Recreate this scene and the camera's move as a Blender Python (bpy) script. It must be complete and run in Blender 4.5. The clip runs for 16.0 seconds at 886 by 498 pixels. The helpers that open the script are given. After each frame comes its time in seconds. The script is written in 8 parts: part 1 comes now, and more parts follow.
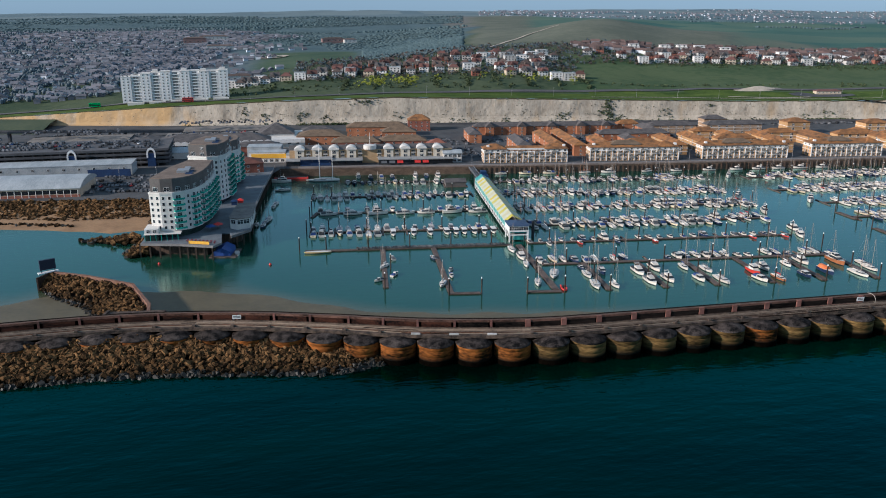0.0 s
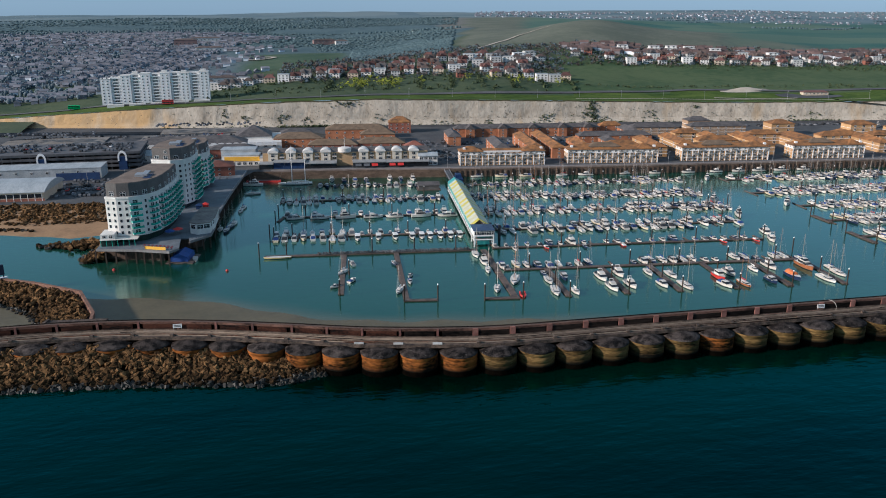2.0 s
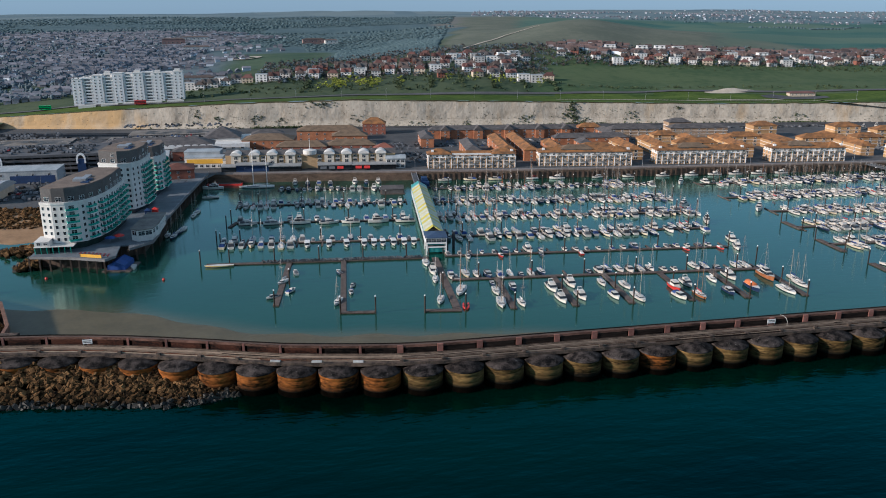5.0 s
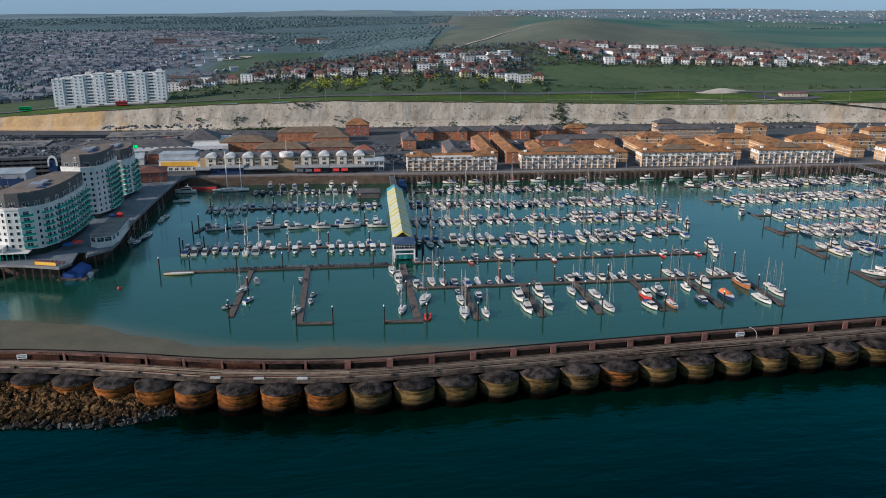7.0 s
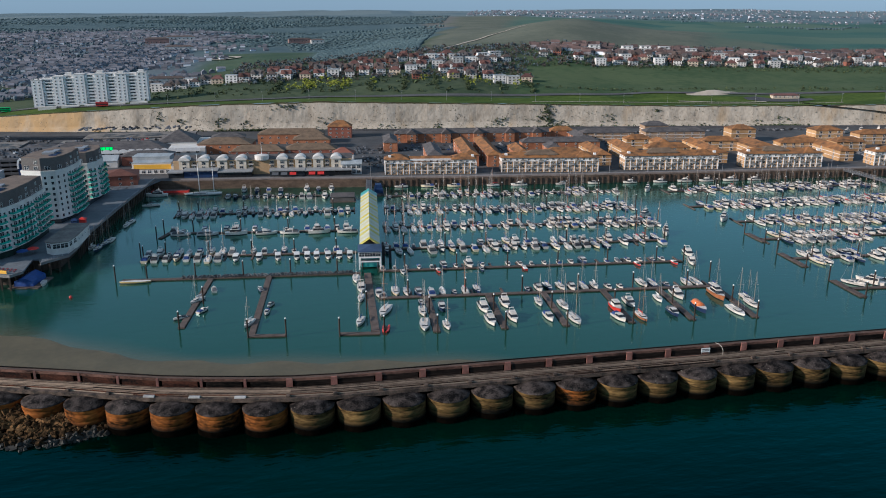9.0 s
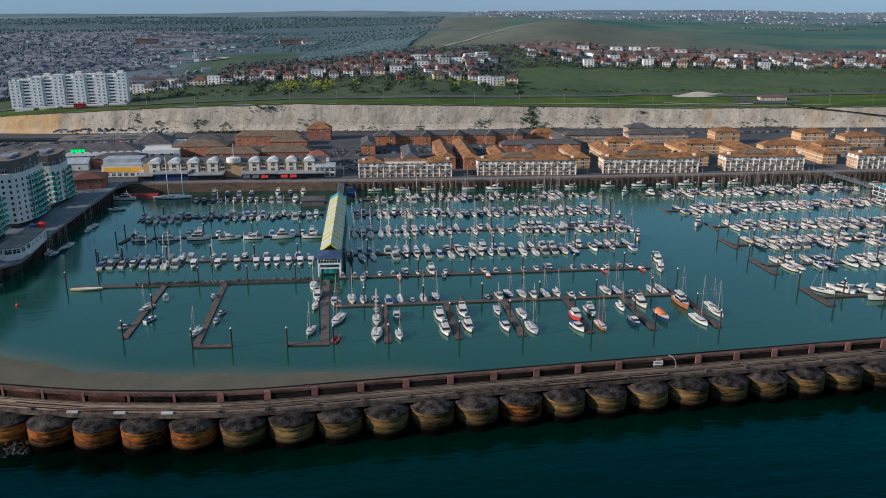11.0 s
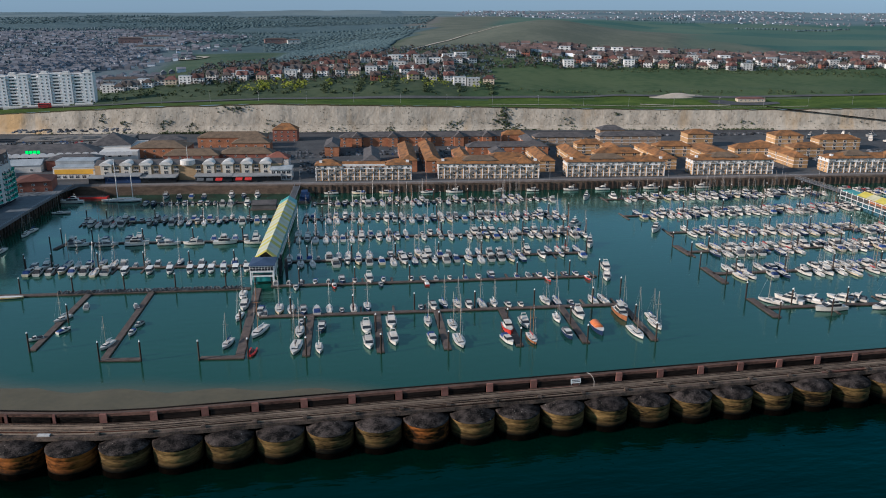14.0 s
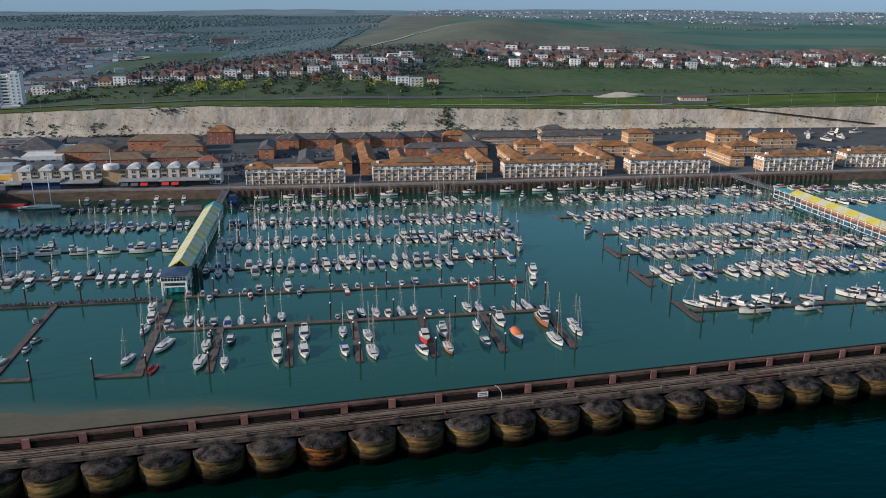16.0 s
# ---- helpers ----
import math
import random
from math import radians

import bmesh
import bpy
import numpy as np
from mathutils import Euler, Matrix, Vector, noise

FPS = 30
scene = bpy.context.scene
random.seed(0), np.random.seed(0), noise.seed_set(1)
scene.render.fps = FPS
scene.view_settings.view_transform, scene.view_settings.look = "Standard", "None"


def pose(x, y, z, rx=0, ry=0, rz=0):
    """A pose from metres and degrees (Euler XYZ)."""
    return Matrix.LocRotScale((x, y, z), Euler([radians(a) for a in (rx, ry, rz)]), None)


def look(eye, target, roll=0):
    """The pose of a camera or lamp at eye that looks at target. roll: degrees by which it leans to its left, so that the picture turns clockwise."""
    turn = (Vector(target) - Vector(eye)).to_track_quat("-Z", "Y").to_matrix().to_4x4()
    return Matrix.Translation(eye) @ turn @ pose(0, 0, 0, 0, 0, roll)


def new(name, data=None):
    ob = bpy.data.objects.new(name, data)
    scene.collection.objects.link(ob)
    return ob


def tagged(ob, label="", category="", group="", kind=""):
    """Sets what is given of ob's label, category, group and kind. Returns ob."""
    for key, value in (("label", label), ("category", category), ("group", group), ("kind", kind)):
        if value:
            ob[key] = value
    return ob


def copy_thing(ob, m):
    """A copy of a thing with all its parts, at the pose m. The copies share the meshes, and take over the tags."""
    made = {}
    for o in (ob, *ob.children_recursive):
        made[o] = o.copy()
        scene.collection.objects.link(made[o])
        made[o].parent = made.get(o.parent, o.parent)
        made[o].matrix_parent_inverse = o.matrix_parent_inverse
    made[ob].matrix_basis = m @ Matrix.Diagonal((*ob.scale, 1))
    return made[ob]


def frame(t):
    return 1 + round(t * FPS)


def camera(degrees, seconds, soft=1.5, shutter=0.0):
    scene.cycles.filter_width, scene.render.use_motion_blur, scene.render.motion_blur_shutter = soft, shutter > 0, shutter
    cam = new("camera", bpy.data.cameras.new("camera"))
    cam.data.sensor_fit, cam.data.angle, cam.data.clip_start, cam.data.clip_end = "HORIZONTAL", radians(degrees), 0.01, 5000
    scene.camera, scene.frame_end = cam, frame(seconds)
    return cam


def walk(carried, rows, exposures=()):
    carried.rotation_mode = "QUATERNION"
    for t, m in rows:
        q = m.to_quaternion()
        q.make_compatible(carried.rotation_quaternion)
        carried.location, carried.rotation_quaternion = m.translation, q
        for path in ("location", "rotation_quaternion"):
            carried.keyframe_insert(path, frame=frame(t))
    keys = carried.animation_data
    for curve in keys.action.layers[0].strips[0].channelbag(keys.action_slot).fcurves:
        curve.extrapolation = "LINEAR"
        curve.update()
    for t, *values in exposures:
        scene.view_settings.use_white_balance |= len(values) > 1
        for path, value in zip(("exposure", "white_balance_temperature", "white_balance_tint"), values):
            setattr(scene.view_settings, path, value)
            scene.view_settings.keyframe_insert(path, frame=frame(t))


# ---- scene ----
cam = camera(58.9, 16.0, soft=1.0)
PATH = [
    (0, (-1.957, -0.696, 114.285), (-1.624, 1.191, 113.71), 0.1),
    (0.5, (3.192, 0.197, 114.258), (3.526, 2.084, 113.683), 0.1),
    (1, (8.276, 1.159, 114.208), (8.608, 3.046, 113.635), 0.0),
    (1.5, (13.271, 2.23, 114.145), (13.603, 4.118, 113.572), 0.0),
    (2, (18.158, 3.438, 114.069), (18.488, 5.326, 113.497), -0.0),
    (2.5, (22.958, 4.797, 114.01), (23.287, 6.685, 113.437), -0.0),
    (3, (27.674, 6.297, 113.959), (28.001, 8.185, 113.387), -0.0),
    (3.5, (32.315, 7.964, 113.913), (32.642, 9.852, 113.34), -0.0),
    (4, (36.886, 9.889, 113.889), (37.212, 11.778, 113.316), -0.0),
    (6.5, (59.518, 20.895, 113.939), (59.838, 22.784, 113.364), 0.1),
    (7, (63.944, 23.318, 113.959), (64.262, 25.207, 113.384), 0.0),
    (7.5, (68.314, 25.859, 113.973), (68.631, 27.749, 113.398), 0.0),
    (8, (72.679, 28.395, 113.993), (72.995, 30.285, 113.418), 0.1),
    (8.5, (77.095, 30.765, 114.019), (77.41, 32.655, 113.444), 0.1),
    (9, (81.652, 32.778, 114.029), (81.967, 34.668, 113.454), 0.1),
    (11.5, (105.507, 40.159, 113.974), (105.82, 42.05, 113.401), 0.2),
    (12, (110.371, 41.448, 113.969), (110.683, 43.339, 113.396), 0.3),
    (12.5, (115.232, 42.691, 113.97), (115.542, 44.582, 113.398), 0.3),
    (13, (120.107, 44.007, 113.957), (120.415, 45.898, 113.384), 0.3),
    (13.5, (124.924, 45.434, 113.943), (125.232, 47.325, 113.37), 0.3),
    (14, (129.726, 46.968, 113.925), (130.041, 48.858, 113.351), 0.3),
    (14.5, (134.508, 48.632, 113.907), (134.847, 50.517, 113.333), 0.3),
    (15, (139.278, 50.363, 113.873), (139.644, 52.244, 113.299), 0.3),
    (15.5, (144.084, 52.146, 113.847), (144.474, 54.022, 113.272), 0.3),
    (16, (148.867, 53.962, 113.811), (149.276, 55.833, 113.236), 0.3),
]
walk(cam, [(t, look(eye, target, roll)) for t, eye, target, roll in PATH], [(0.0, 0.93, 4540, 1.0), (16.0, 0.75, 4540, 1.0)])

# ---- light ----
SUN_DIR = Vector((-1.0, -0.22, 0.38)).normalized()      # towards the low evening sun in the west
world = bpy.data.worlds.new("sky")
scene.world = world
world.use_nodes = True
wn, wl = world.node_tree.nodes, world.node_tree.links
sky = wn.new("ShaderNodeTexSky")
sky.sky_type = "NISHITA"
sky.sun_disc = False
sky.sun_elevation = math.asin(SUN_DIR.z)
sky.sun_rotation = math.atan2(SUN_DIR.x, SUN_DIR.y)
sky.air_density, sky.dust_density, sky.ozone_density = 1.0, 0.5, 3.0
haze = wn.new("ShaderNodeHueSaturation")       # an evening sky paled by haze
haze.inputs["Saturation"].default_value = 0.40
wl.new(sky.outputs["Color"], haze.inputs["Color"])
veil = wn.new("ShaderNodeMix")
veil.data_type = "RGBA"
veil.inputs[0].default_value = 0.8
veil.inputs[7].default_value = (1.39, 1.52, 1.54, 1)
wl.new(haze.outputs["Color"], veil.inputs[6])
wl.new(veil.outputs[2], wn["Background"].inputs["Color"])
wn["Background"].inputs["Strength"].default_value = 0.101
sun = new("sun", bpy.data.lights.new("sun", "SUN"))
sun.data.energy, sun.data.angle, sun.data.color = 3.8, radians(3.0), (1.0, 0.67, 0.43)
sun.matrix_world = look((0, 0, 300), Vector((0, 0, 300)) - SUN_DIR)


# ---- materials ----
def surface(name, a, b, rough=0.8, size=4.0, fine=0.5, bump=0.3, metal=0.0, vary=0.0, stretch=(1, 1, 1), spec=0.4, step=0.15, low=0.35, high=0.65):
    """A surface that varies from colour a to b at two sizes in metres; vary: how far one piece differs from the next."""
    m = bpy.data.materials.new(name)
    m.use_nodes = True
    n, l = m.node_tree.nodes, m.node_tree.links
    bsdf = n["Principled BSDF"]
    geo = n.new("ShaderNodeNewGeometry")
    mp = n.new("ShaderNodeMapping")
    mp.inputs["Scale"].default_value = stretch
    l.new(geo.outputs["Position"], mp.inputs["Vector"])
    big, small = n.new("ShaderNodeTexNoise"), n.new("ShaderNodeTexNoise")
    for node, s, d in ((big, size, 4), (small, fine, 3)):
        node.inputs["Scale"].default_value = 1 / s
        node.inputs["Detail"].default_value = d
        l.new(mp.outputs["Vector"], node.inputs["Vector"])
    mean = n.new("ShaderNodeMath")
    mean.operation = "MULTIPLY_ADD"
    mean.inputs[1].default_value = 0.4
    l.new(small.outputs["Fac"], mean.inputs[0])
    half = n.new("ShaderNodeMath")
    half.operation = "MULTIPLY"
    half.inputs[1].default_value = 0.6
    l.new(big.outputs["Fac"], half.inputs[0])
    l.new(half.outputs[0], mean.inputs[2])
    rng = n.new("ShaderNodeMapRange")
    rng.inputs["From Min"].default_value, rng.inputs["From Max"].default_value = low, high
    l.new(mean.outputs[0], rng.inputs["Value"])
    mix = n.new("ShaderNodeMix")
    mix.data_type = "RGBA"
    mix.inputs[6].default_value, mix.inputs[7].default_value = (*a, 1), (*b, 1)
    l.new(rng.outputs["Result"], mix.inputs[0])
    out = mix.outputs[2]
    if vary:
        info, hsv, span = n.new("ShaderNodeObjectInfo"), n.new("ShaderNodeHueSaturation"), n.new("ShaderNodeMapRange")
        span.inputs["To Min"].default_value, span.inputs["To Max"].default_value = 1 - vary, 1 + vary
        l.new(info.outputs["Random"], span.inputs["Value"])
        l.new(span.outputs["Result"], hsv.inputs["Value"])
        l.new(out, hsv.inputs["Color"])
        out = hsv.outputs["Color"]
    l.new(out, bsdf.inputs["Base Color"])
    bsdf.inputs["Roughness"].default_value = rough
    bsdf.inputs["Metallic"].default_value = metal
    bsdf.inputs["Specular IOR Level"].default_value = spec
    if bump:
        bp = n.new("ShaderNodeBump")
        bp.inputs["Strength"].default_value, bp.inputs["Distance"].default_value = bump, step
        l.new(mean.outputs[0], bp.inputs["Height"])
        l.new(bp.outputs["Normal"], bsdf.inputs["Normal"])
    return m


def islands(m, amount):
    """Lets each joined piece of a material differ in brightness."""
    n, l = m.node_tree.nodes, m.node_tree.links
    bsdf = n["Principled BSDF"]
    src = bsdf.inputs["Base Color"].links[0].from_socket
    geo, hsv, span = n.new("ShaderNodeNewGeometry"), n.new("ShaderNodeHueSaturation"), n.new("ShaderNodeMapRange")
    span.inputs["To Min"].default_value, span.inputs["To Max"].default_value = 1 - amount, 1 + amount
    l.new(geo.outputs["Random Per Island"], span.inputs["Value"])
    l.new(span.outputs["Result"], hsv.inputs["Value"])
    l.new(src, hsv.inputs["Color"])
    l.new(hsv.outputs["Color"], bsdf.inputs["Base Color"])
    return m


def water_surface(name, deep, shallow, wave, ripple, strength, rough, gloss, tint=(1, 1, 1)):
    m = bpy.data.materials.new(name)
    m.use_nodes = True
    n, l = m.node_tree.nodes, m.node_tree.links
    bsdf = n["Principled BSDF"]
    geo = n.new("ShaderNodeNewGeometry")
    mp = n.new("ShaderNodeMapping")
    mp.inputs["Rotation"].default_value = (0, 0, radians(-14))
    mp.inputs["Scale"].default_value = (0.38, 1.0, 1.0)
    l.new(geo.outputs["Position"], mp.inputs["Vector"])
    a, b, c = (n.new("ShaderNodeTexNoise") for _ in range(3))
    for node, s, d in ((a, wave, 3), (b, ripple, 3), (c, 90.0, 3)):
        node.inputs["Scale"].default_value = 1 / s
        node.inputs["Detail"].default_value = d
        l.new(mp.outputs["Vector"], node.inputs["Vector"])
    add = n.new("ShaderNodeMath")
    add.operation = "MULTIPLY_ADD"
    add.inputs[1].default_value = 0.3
    l.new(b.outputs["Fac"], add.inputs[0])
    l.new(a.outputs["Fac"], add.inputs[2])
    bp = n.new("ShaderNodeBump")
    bp.inputs["Strength"].default_value, bp.inputs["Distance"].default_value = strength, wave * 0.12
    l.new(add.outputs[0], bp.inputs["Height"])
    l.new(bp.outputs["Normal"], bsdf.inputs["Normal"])
    rng = n.new("ShaderNodeMapRange")
    rng.inputs["From Min"].default_value, rng.inputs["From Max"].default_value = 0.35, 0.65
    l.new(c.outputs["Fac"], rng.inputs["Value"])
    fres, gain, shine, both = (n.new("ShaderNode" + k) for k in ("Fresnel", "Math", "BsdfGlossy", "MixShader"))
    fres.inputs["IOR"].default_value = 1.33
    gain.operation, gain.use_clamp = "MULTIPLY", True
    gain.inputs[1].default_value = gloss
    shine.inputs["Color"].default_value = (*tint, 1)
    shine.inputs["Roughness"].default_value = rough
    l.new(bp.outputs["Normal"], fres.inputs["Normal"])
    l.new(bp.outputs["Normal"], shine.inputs["Normal"])
    l.new(fres.outputs[0], gain.inputs[0])
    l.new(gain.outputs[0], both.inputs[0])
    l.new(bsdf.outputs[0], both.inputs[1])
    l.new(shine.outputs[0], both.inputs[2])
    l.new(both.outputs[0], n["Material Output"].inputs["Surface"])
    mix = n.new("ShaderNodeMix")
    mix.data_type = "RGBA"
    mix.inputs[6].default_value, mix.inputs[7].default_value = (*deep, 1), (*shallow, 1)
    l.new(rng.outputs["Result"], mix.inputs[0])
    l.new(mix.outputs[2], bsdf.inputs["Base Color"])
    bsdf.inputs["Roughness"].default_value = 1.0
    bsdf.inputs["Specular IOR Level"].default_value = 0.0
    return m


def glassy(name, col, rough=0.12):
    m = surface(name, col, tuple(c * 1.4 for c in col), rough, 3.0, 1.0, 0.0, spec=0.6, vary=0.35)
    return m


SEA = water_surface("sea_water", (0.000, 0.0012, 0.0008), (0.000, 0.0112, 0.0070), 7.0, 1.8, 0.55, 0.10, 1.3, (0.02, 0.47, 0.51))
HARBOUR = water_surface("harbour_water", (0.010, 0.042, 0.027), (0.017, 0.057, 0.037), 2.6, 0.7, 0.22, 0.12, 1.55, (0.68, 0.93, 0.90))
SHALLOWS = HARBOUR.copy()
SHALLOWS.name = "shallow_water"
sn, sl = SHALLOWS.node_tree.nodes, SHALLOWS.node_tree.links
depth, tint = sn.new("ShaderNodeAttribute"), sn.new("ShaderNodeMix")
depth.attribute_name = "shallow"
tint.data_type = "RGBA"
tint.inputs[7].default_value = (0.092, 0.084, 0.046, 1)
sl.new(depth.outputs["Fac"], tint.inputs[0])
sl.new(sn["Principled BSDF"].inputs["Base Color"].links[0].from_socket, tint.inputs[6])
sl.new(tint.outputs[2], sn["Principled BSDF"].inputs["Base Color"])
SAND = surface("wet_sand", (0.08, 0.068, 0.037), (0.118, 0.099, 0.055), 0.55, 12, 2.0, 0.15)
BEACH = surface("beach_sand", (0.19, 0.115, 0.055), (0.3, 0.19, 0.095), 0.8, 9, 1.2, 0.3)
CONCRETE = surface("weathered_concrete", (0.008, 0.006, 0.005), (0.12, 0.085, 0.062), 0.85, 2.2, 0.35, 0.5, low=0.38, high=0.64)
PATH_TOP = surface("breakwater_path", (0.05, 0.034, 0.026), (0.115, 0.08, 0.062), 0.85, 4.0, 0.6, 0.2)
RUSTY = surface("rust_stained_slab", (0.005, 0.0035, 0.003), (0.16, 0.056, 0.026), 0.85, 5.0, 0.4, 0.6, stretch=(0.16, 2.0, 1.0), spec=0.1, low=0.40, high=0.64)
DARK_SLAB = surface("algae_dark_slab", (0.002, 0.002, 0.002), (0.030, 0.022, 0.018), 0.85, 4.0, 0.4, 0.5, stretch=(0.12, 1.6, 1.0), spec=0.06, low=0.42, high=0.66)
RED_POST = surface("faded_red_pier_block", (0.13, 0.055, 0.042), (0.23, 0.11, 0.085), 0.85, 1.5, 0.3, 0.2, vary=0.25)
SHAFT = surface("ochre_caisson_concrete", (0.006, 0.004, 0.0015), (0.19, 0.12, 0.042), 0.85, 3.6, 0.5, 0.5, vary=0.2, stretch=(0.3, 0.3, 1.2), spec=0.08, low=0.38, high=0.66)
# Rust and the orange of low sunlight, both put into the colour.
SHAFT_RUST_SUN = surface("rust_orange_caisson_concrete", (0.012, 0.006, 0.002), (0.30, 0.105, 0.019), 0.85, 4.5, 0.6, 0.5, vary=0.25, stretch=(0.35, 0.35, 0.9), spec=0.08, low=0.38, high=0.66)
CAP = surface("dark_caisson_cap", (0.005, 0.0045, 0.0045), (0.092, 0.076, 0.068), 0.85, 2.6, 0.35, 0.7, vary=0.25, spec=0.08, low=0.42, high=0.68)
WEED_AND_GAP = surface("wet_weed_band", (0.001, 0.001, 0.001), (0.004, 0.003, 0.002), 0.95, 1.5, 0.3, 0.6, spec=0.0)
ROCK = surface("armour_rock", (0.003, 0.002, 0.001), (0.165, 0.095, 0.038), 0.9, 2.0, 0.35, 0.7, vary=0.5, spec=0.08, low=0.38, high=0.62)
ROCK_HEAP = islands(surface("armour_rock_heap", (0.003, 0.002, 0.001), (0.165, 0.095, 0.038), 0.9, 2.0, 0.35, 0.7, spec=0.08, low=0.38, high=0.62), 0.6)
TIMBER = surface("dark_wet_timber", (0.018, 0.012, 0.009), (0.07, 0.045, 0.03), 0.75, 1.0, 0.2, 0.5, vary=0.35, stretch=(1, 1, 0.2))
PILE_WOOD = surface("mooring_pile_wood", (0.018, 0.012, 0.009), (0.055, 0.034, 0.024), 0.8, 1.0, 0.2, 0.4, vary=0.3, stretch=(1, 1, 0.3))
PONTOON_TOP = surface("pontoon_decking", (0.055, 0.042, 0.036), (0.13, 0.10, 0.085), 0.85, 2.0, 0.35, 0.3, vary=0.15)
QUAY = surface("quay_stone", (0.055, 0.038, 0.027), (0.15, 0.105, 0.073), 0.9, 5.0, 0.8, 0.5, stretch=(1, 1, 2.5))
ASPHALT = surface("asphalt", (0.036, 0.038, 0.043), (0.082, 0.084, 0.088), 0.9, 18, 1.6, 0.2)
PAVING = surface("grey_paving", (0.13, 0.125, 0.125), (0.21, 0.20, 0.20), 0.85, 6.0, 0.8, 0.2)
DECK_GREY = surface("boardwalk_decking", (0.082, 0.096, 0.115), (0.155, 0.17, 0.19), 0.75, 5.0, 0.8, 0.2)
CHALK = surface("chalk_face", (0.265, 0.23, 0.178), (0.475, 0.425, 0.345), 0.95, 11, 1.4, 0.5, stretch=(1.0, 1.0, 0.4), step=0.5, low=0.33, high=0.6)


def wet_below(m, low, high):
    """The dark wet band that the tide leaves on stone between two heights."""
    n, l = m.node_tree.nodes, m.node_tree.links
    bsdf = n["Principled BSDF"]
    src = bsdf.inputs["Base Color"].links[0].from_socket
    geo, sep, span, mix = n.new("ShaderNodeNewGeometry"), n.new("ShaderNodeSeparateXYZ"), n.new("ShaderNodeMapRange"), n.new("ShaderNodeMix")
    l.new(geo.outputs["Position"], sep.inputs[0])
    l.new(sep.outputs["Z"], span.inputs["Value"])
    span.inputs["From Min"].default_value, span.inputs["From Max"].default_value = low, high
    mix.data_type = "RGBA"
    mix.inputs[6].default_value = (0.004, 0.004, 0.003, 1)
    l.new(span.outputs["Result"], mix.inputs[0])
    l.new(src, mix.inputs[7])
    l.new(mix.outputs[2], bsdf.inputs["Base Color"])


wet_below(ROCK, 0.3, 3.2)
wet_below(ROCK_HEAP, 0.3, 3.2)
wet_below(SHAFT, 1.9, 4.6)
wet_below(SHAFT_RUST_SUN, 1.8, 4.0)


def speckle(m, col, size, cut):
    """Pale spots scattered over a surface, as birds and salt leave them."""
    n, l = m.node_tree.nodes, m.node_tree.links
    bsdf = n["Principled BSDF"]
    src = bsdf.inputs["Base Color"].links[0].from_socket
    geo, tex, patch, both, span, mix = (n.new("ShaderNode" + k) for k in ("NewGeometry", "TexNoise", "TexNoise", "Math", "MapRange", "Mix"))
    for node, s in ((tex, size), (patch, size * 9)):
        node.inputs["Scale"].default_value, node.inputs["Detail"].default_value = 1 / s, 2.0
        l.new(geo.outputs["Position"], node.inputs["Vector"])
    both.operation = "MULTIPLY_ADD"
    both.inputs[1].default_value = 0.55
    l.new(patch.outputs["Fac"], both.inputs[0])
    l.new(tex.outputs["Fac"], both.inputs[2])
    span.inputs["From Min"].default_value, span.inputs["From Max"].default_value = cut, cut + 0.03
    l.new(both.outputs[0], span.inputs["Value"])
    mix.data_type = "RGBA"
    mix.inputs[7].default_value = (*col, 1)
    l.new(span.outputs["Result"], mix.inputs[0])
    l.new(src, mix.inputs[6])
    l.new(mix.outputs[2], bsdf.inputs["Base Color"])


speckle(CAP, (0.26, 0.24, 0.21), 0.5, 1.035)


def greyer_east(m, col, x0, x1):
    """The rust gives way to grey stone from x0 to x1."""
    n, l = m.node_tree.nodes, m.node_tree.links
    bsdf = n["Principled BSDF"]
    src = bsdf.inputs["Base Color"].links[0].from_socket
    geo, sep, span, grey, tint, mix = (n.new("ShaderNode" + k) for k in ("NewGeometry", "SeparateXYZ", "MapRange", "RGBToBW", "Mix", "Mix"))
    l.new(geo.outputs["Position"], sep.inputs[0])
    l.new(sep.outputs["X"], span.inputs["Value"])
    span.inputs["From Min"].default_value, span.inputs["From Max"].default_value = x0, x1
    span.inputs["To Max"].default_value = 0.75
    l.new(src, grey.inputs[0])
    tint.data_type = mix.data_type = "RGBA"
    tint.inputs[6].default_value, tint.inputs[7].default_value = (0, 0, 0, 1), (*col, 1)
    l.new(grey.outputs[0], tint.inputs[0])
    l.new(span.outputs["Result"], mix.inputs[0])
    l.new(src, mix.inputs[6])
    l.new(tint.outputs[2], mix.inputs[7])
    l.new(mix.outputs[2], bsdf.inputs["Base Color"])


greyer_east(RUSTY, (0.95, 0.78, 0.62), 20, 90)


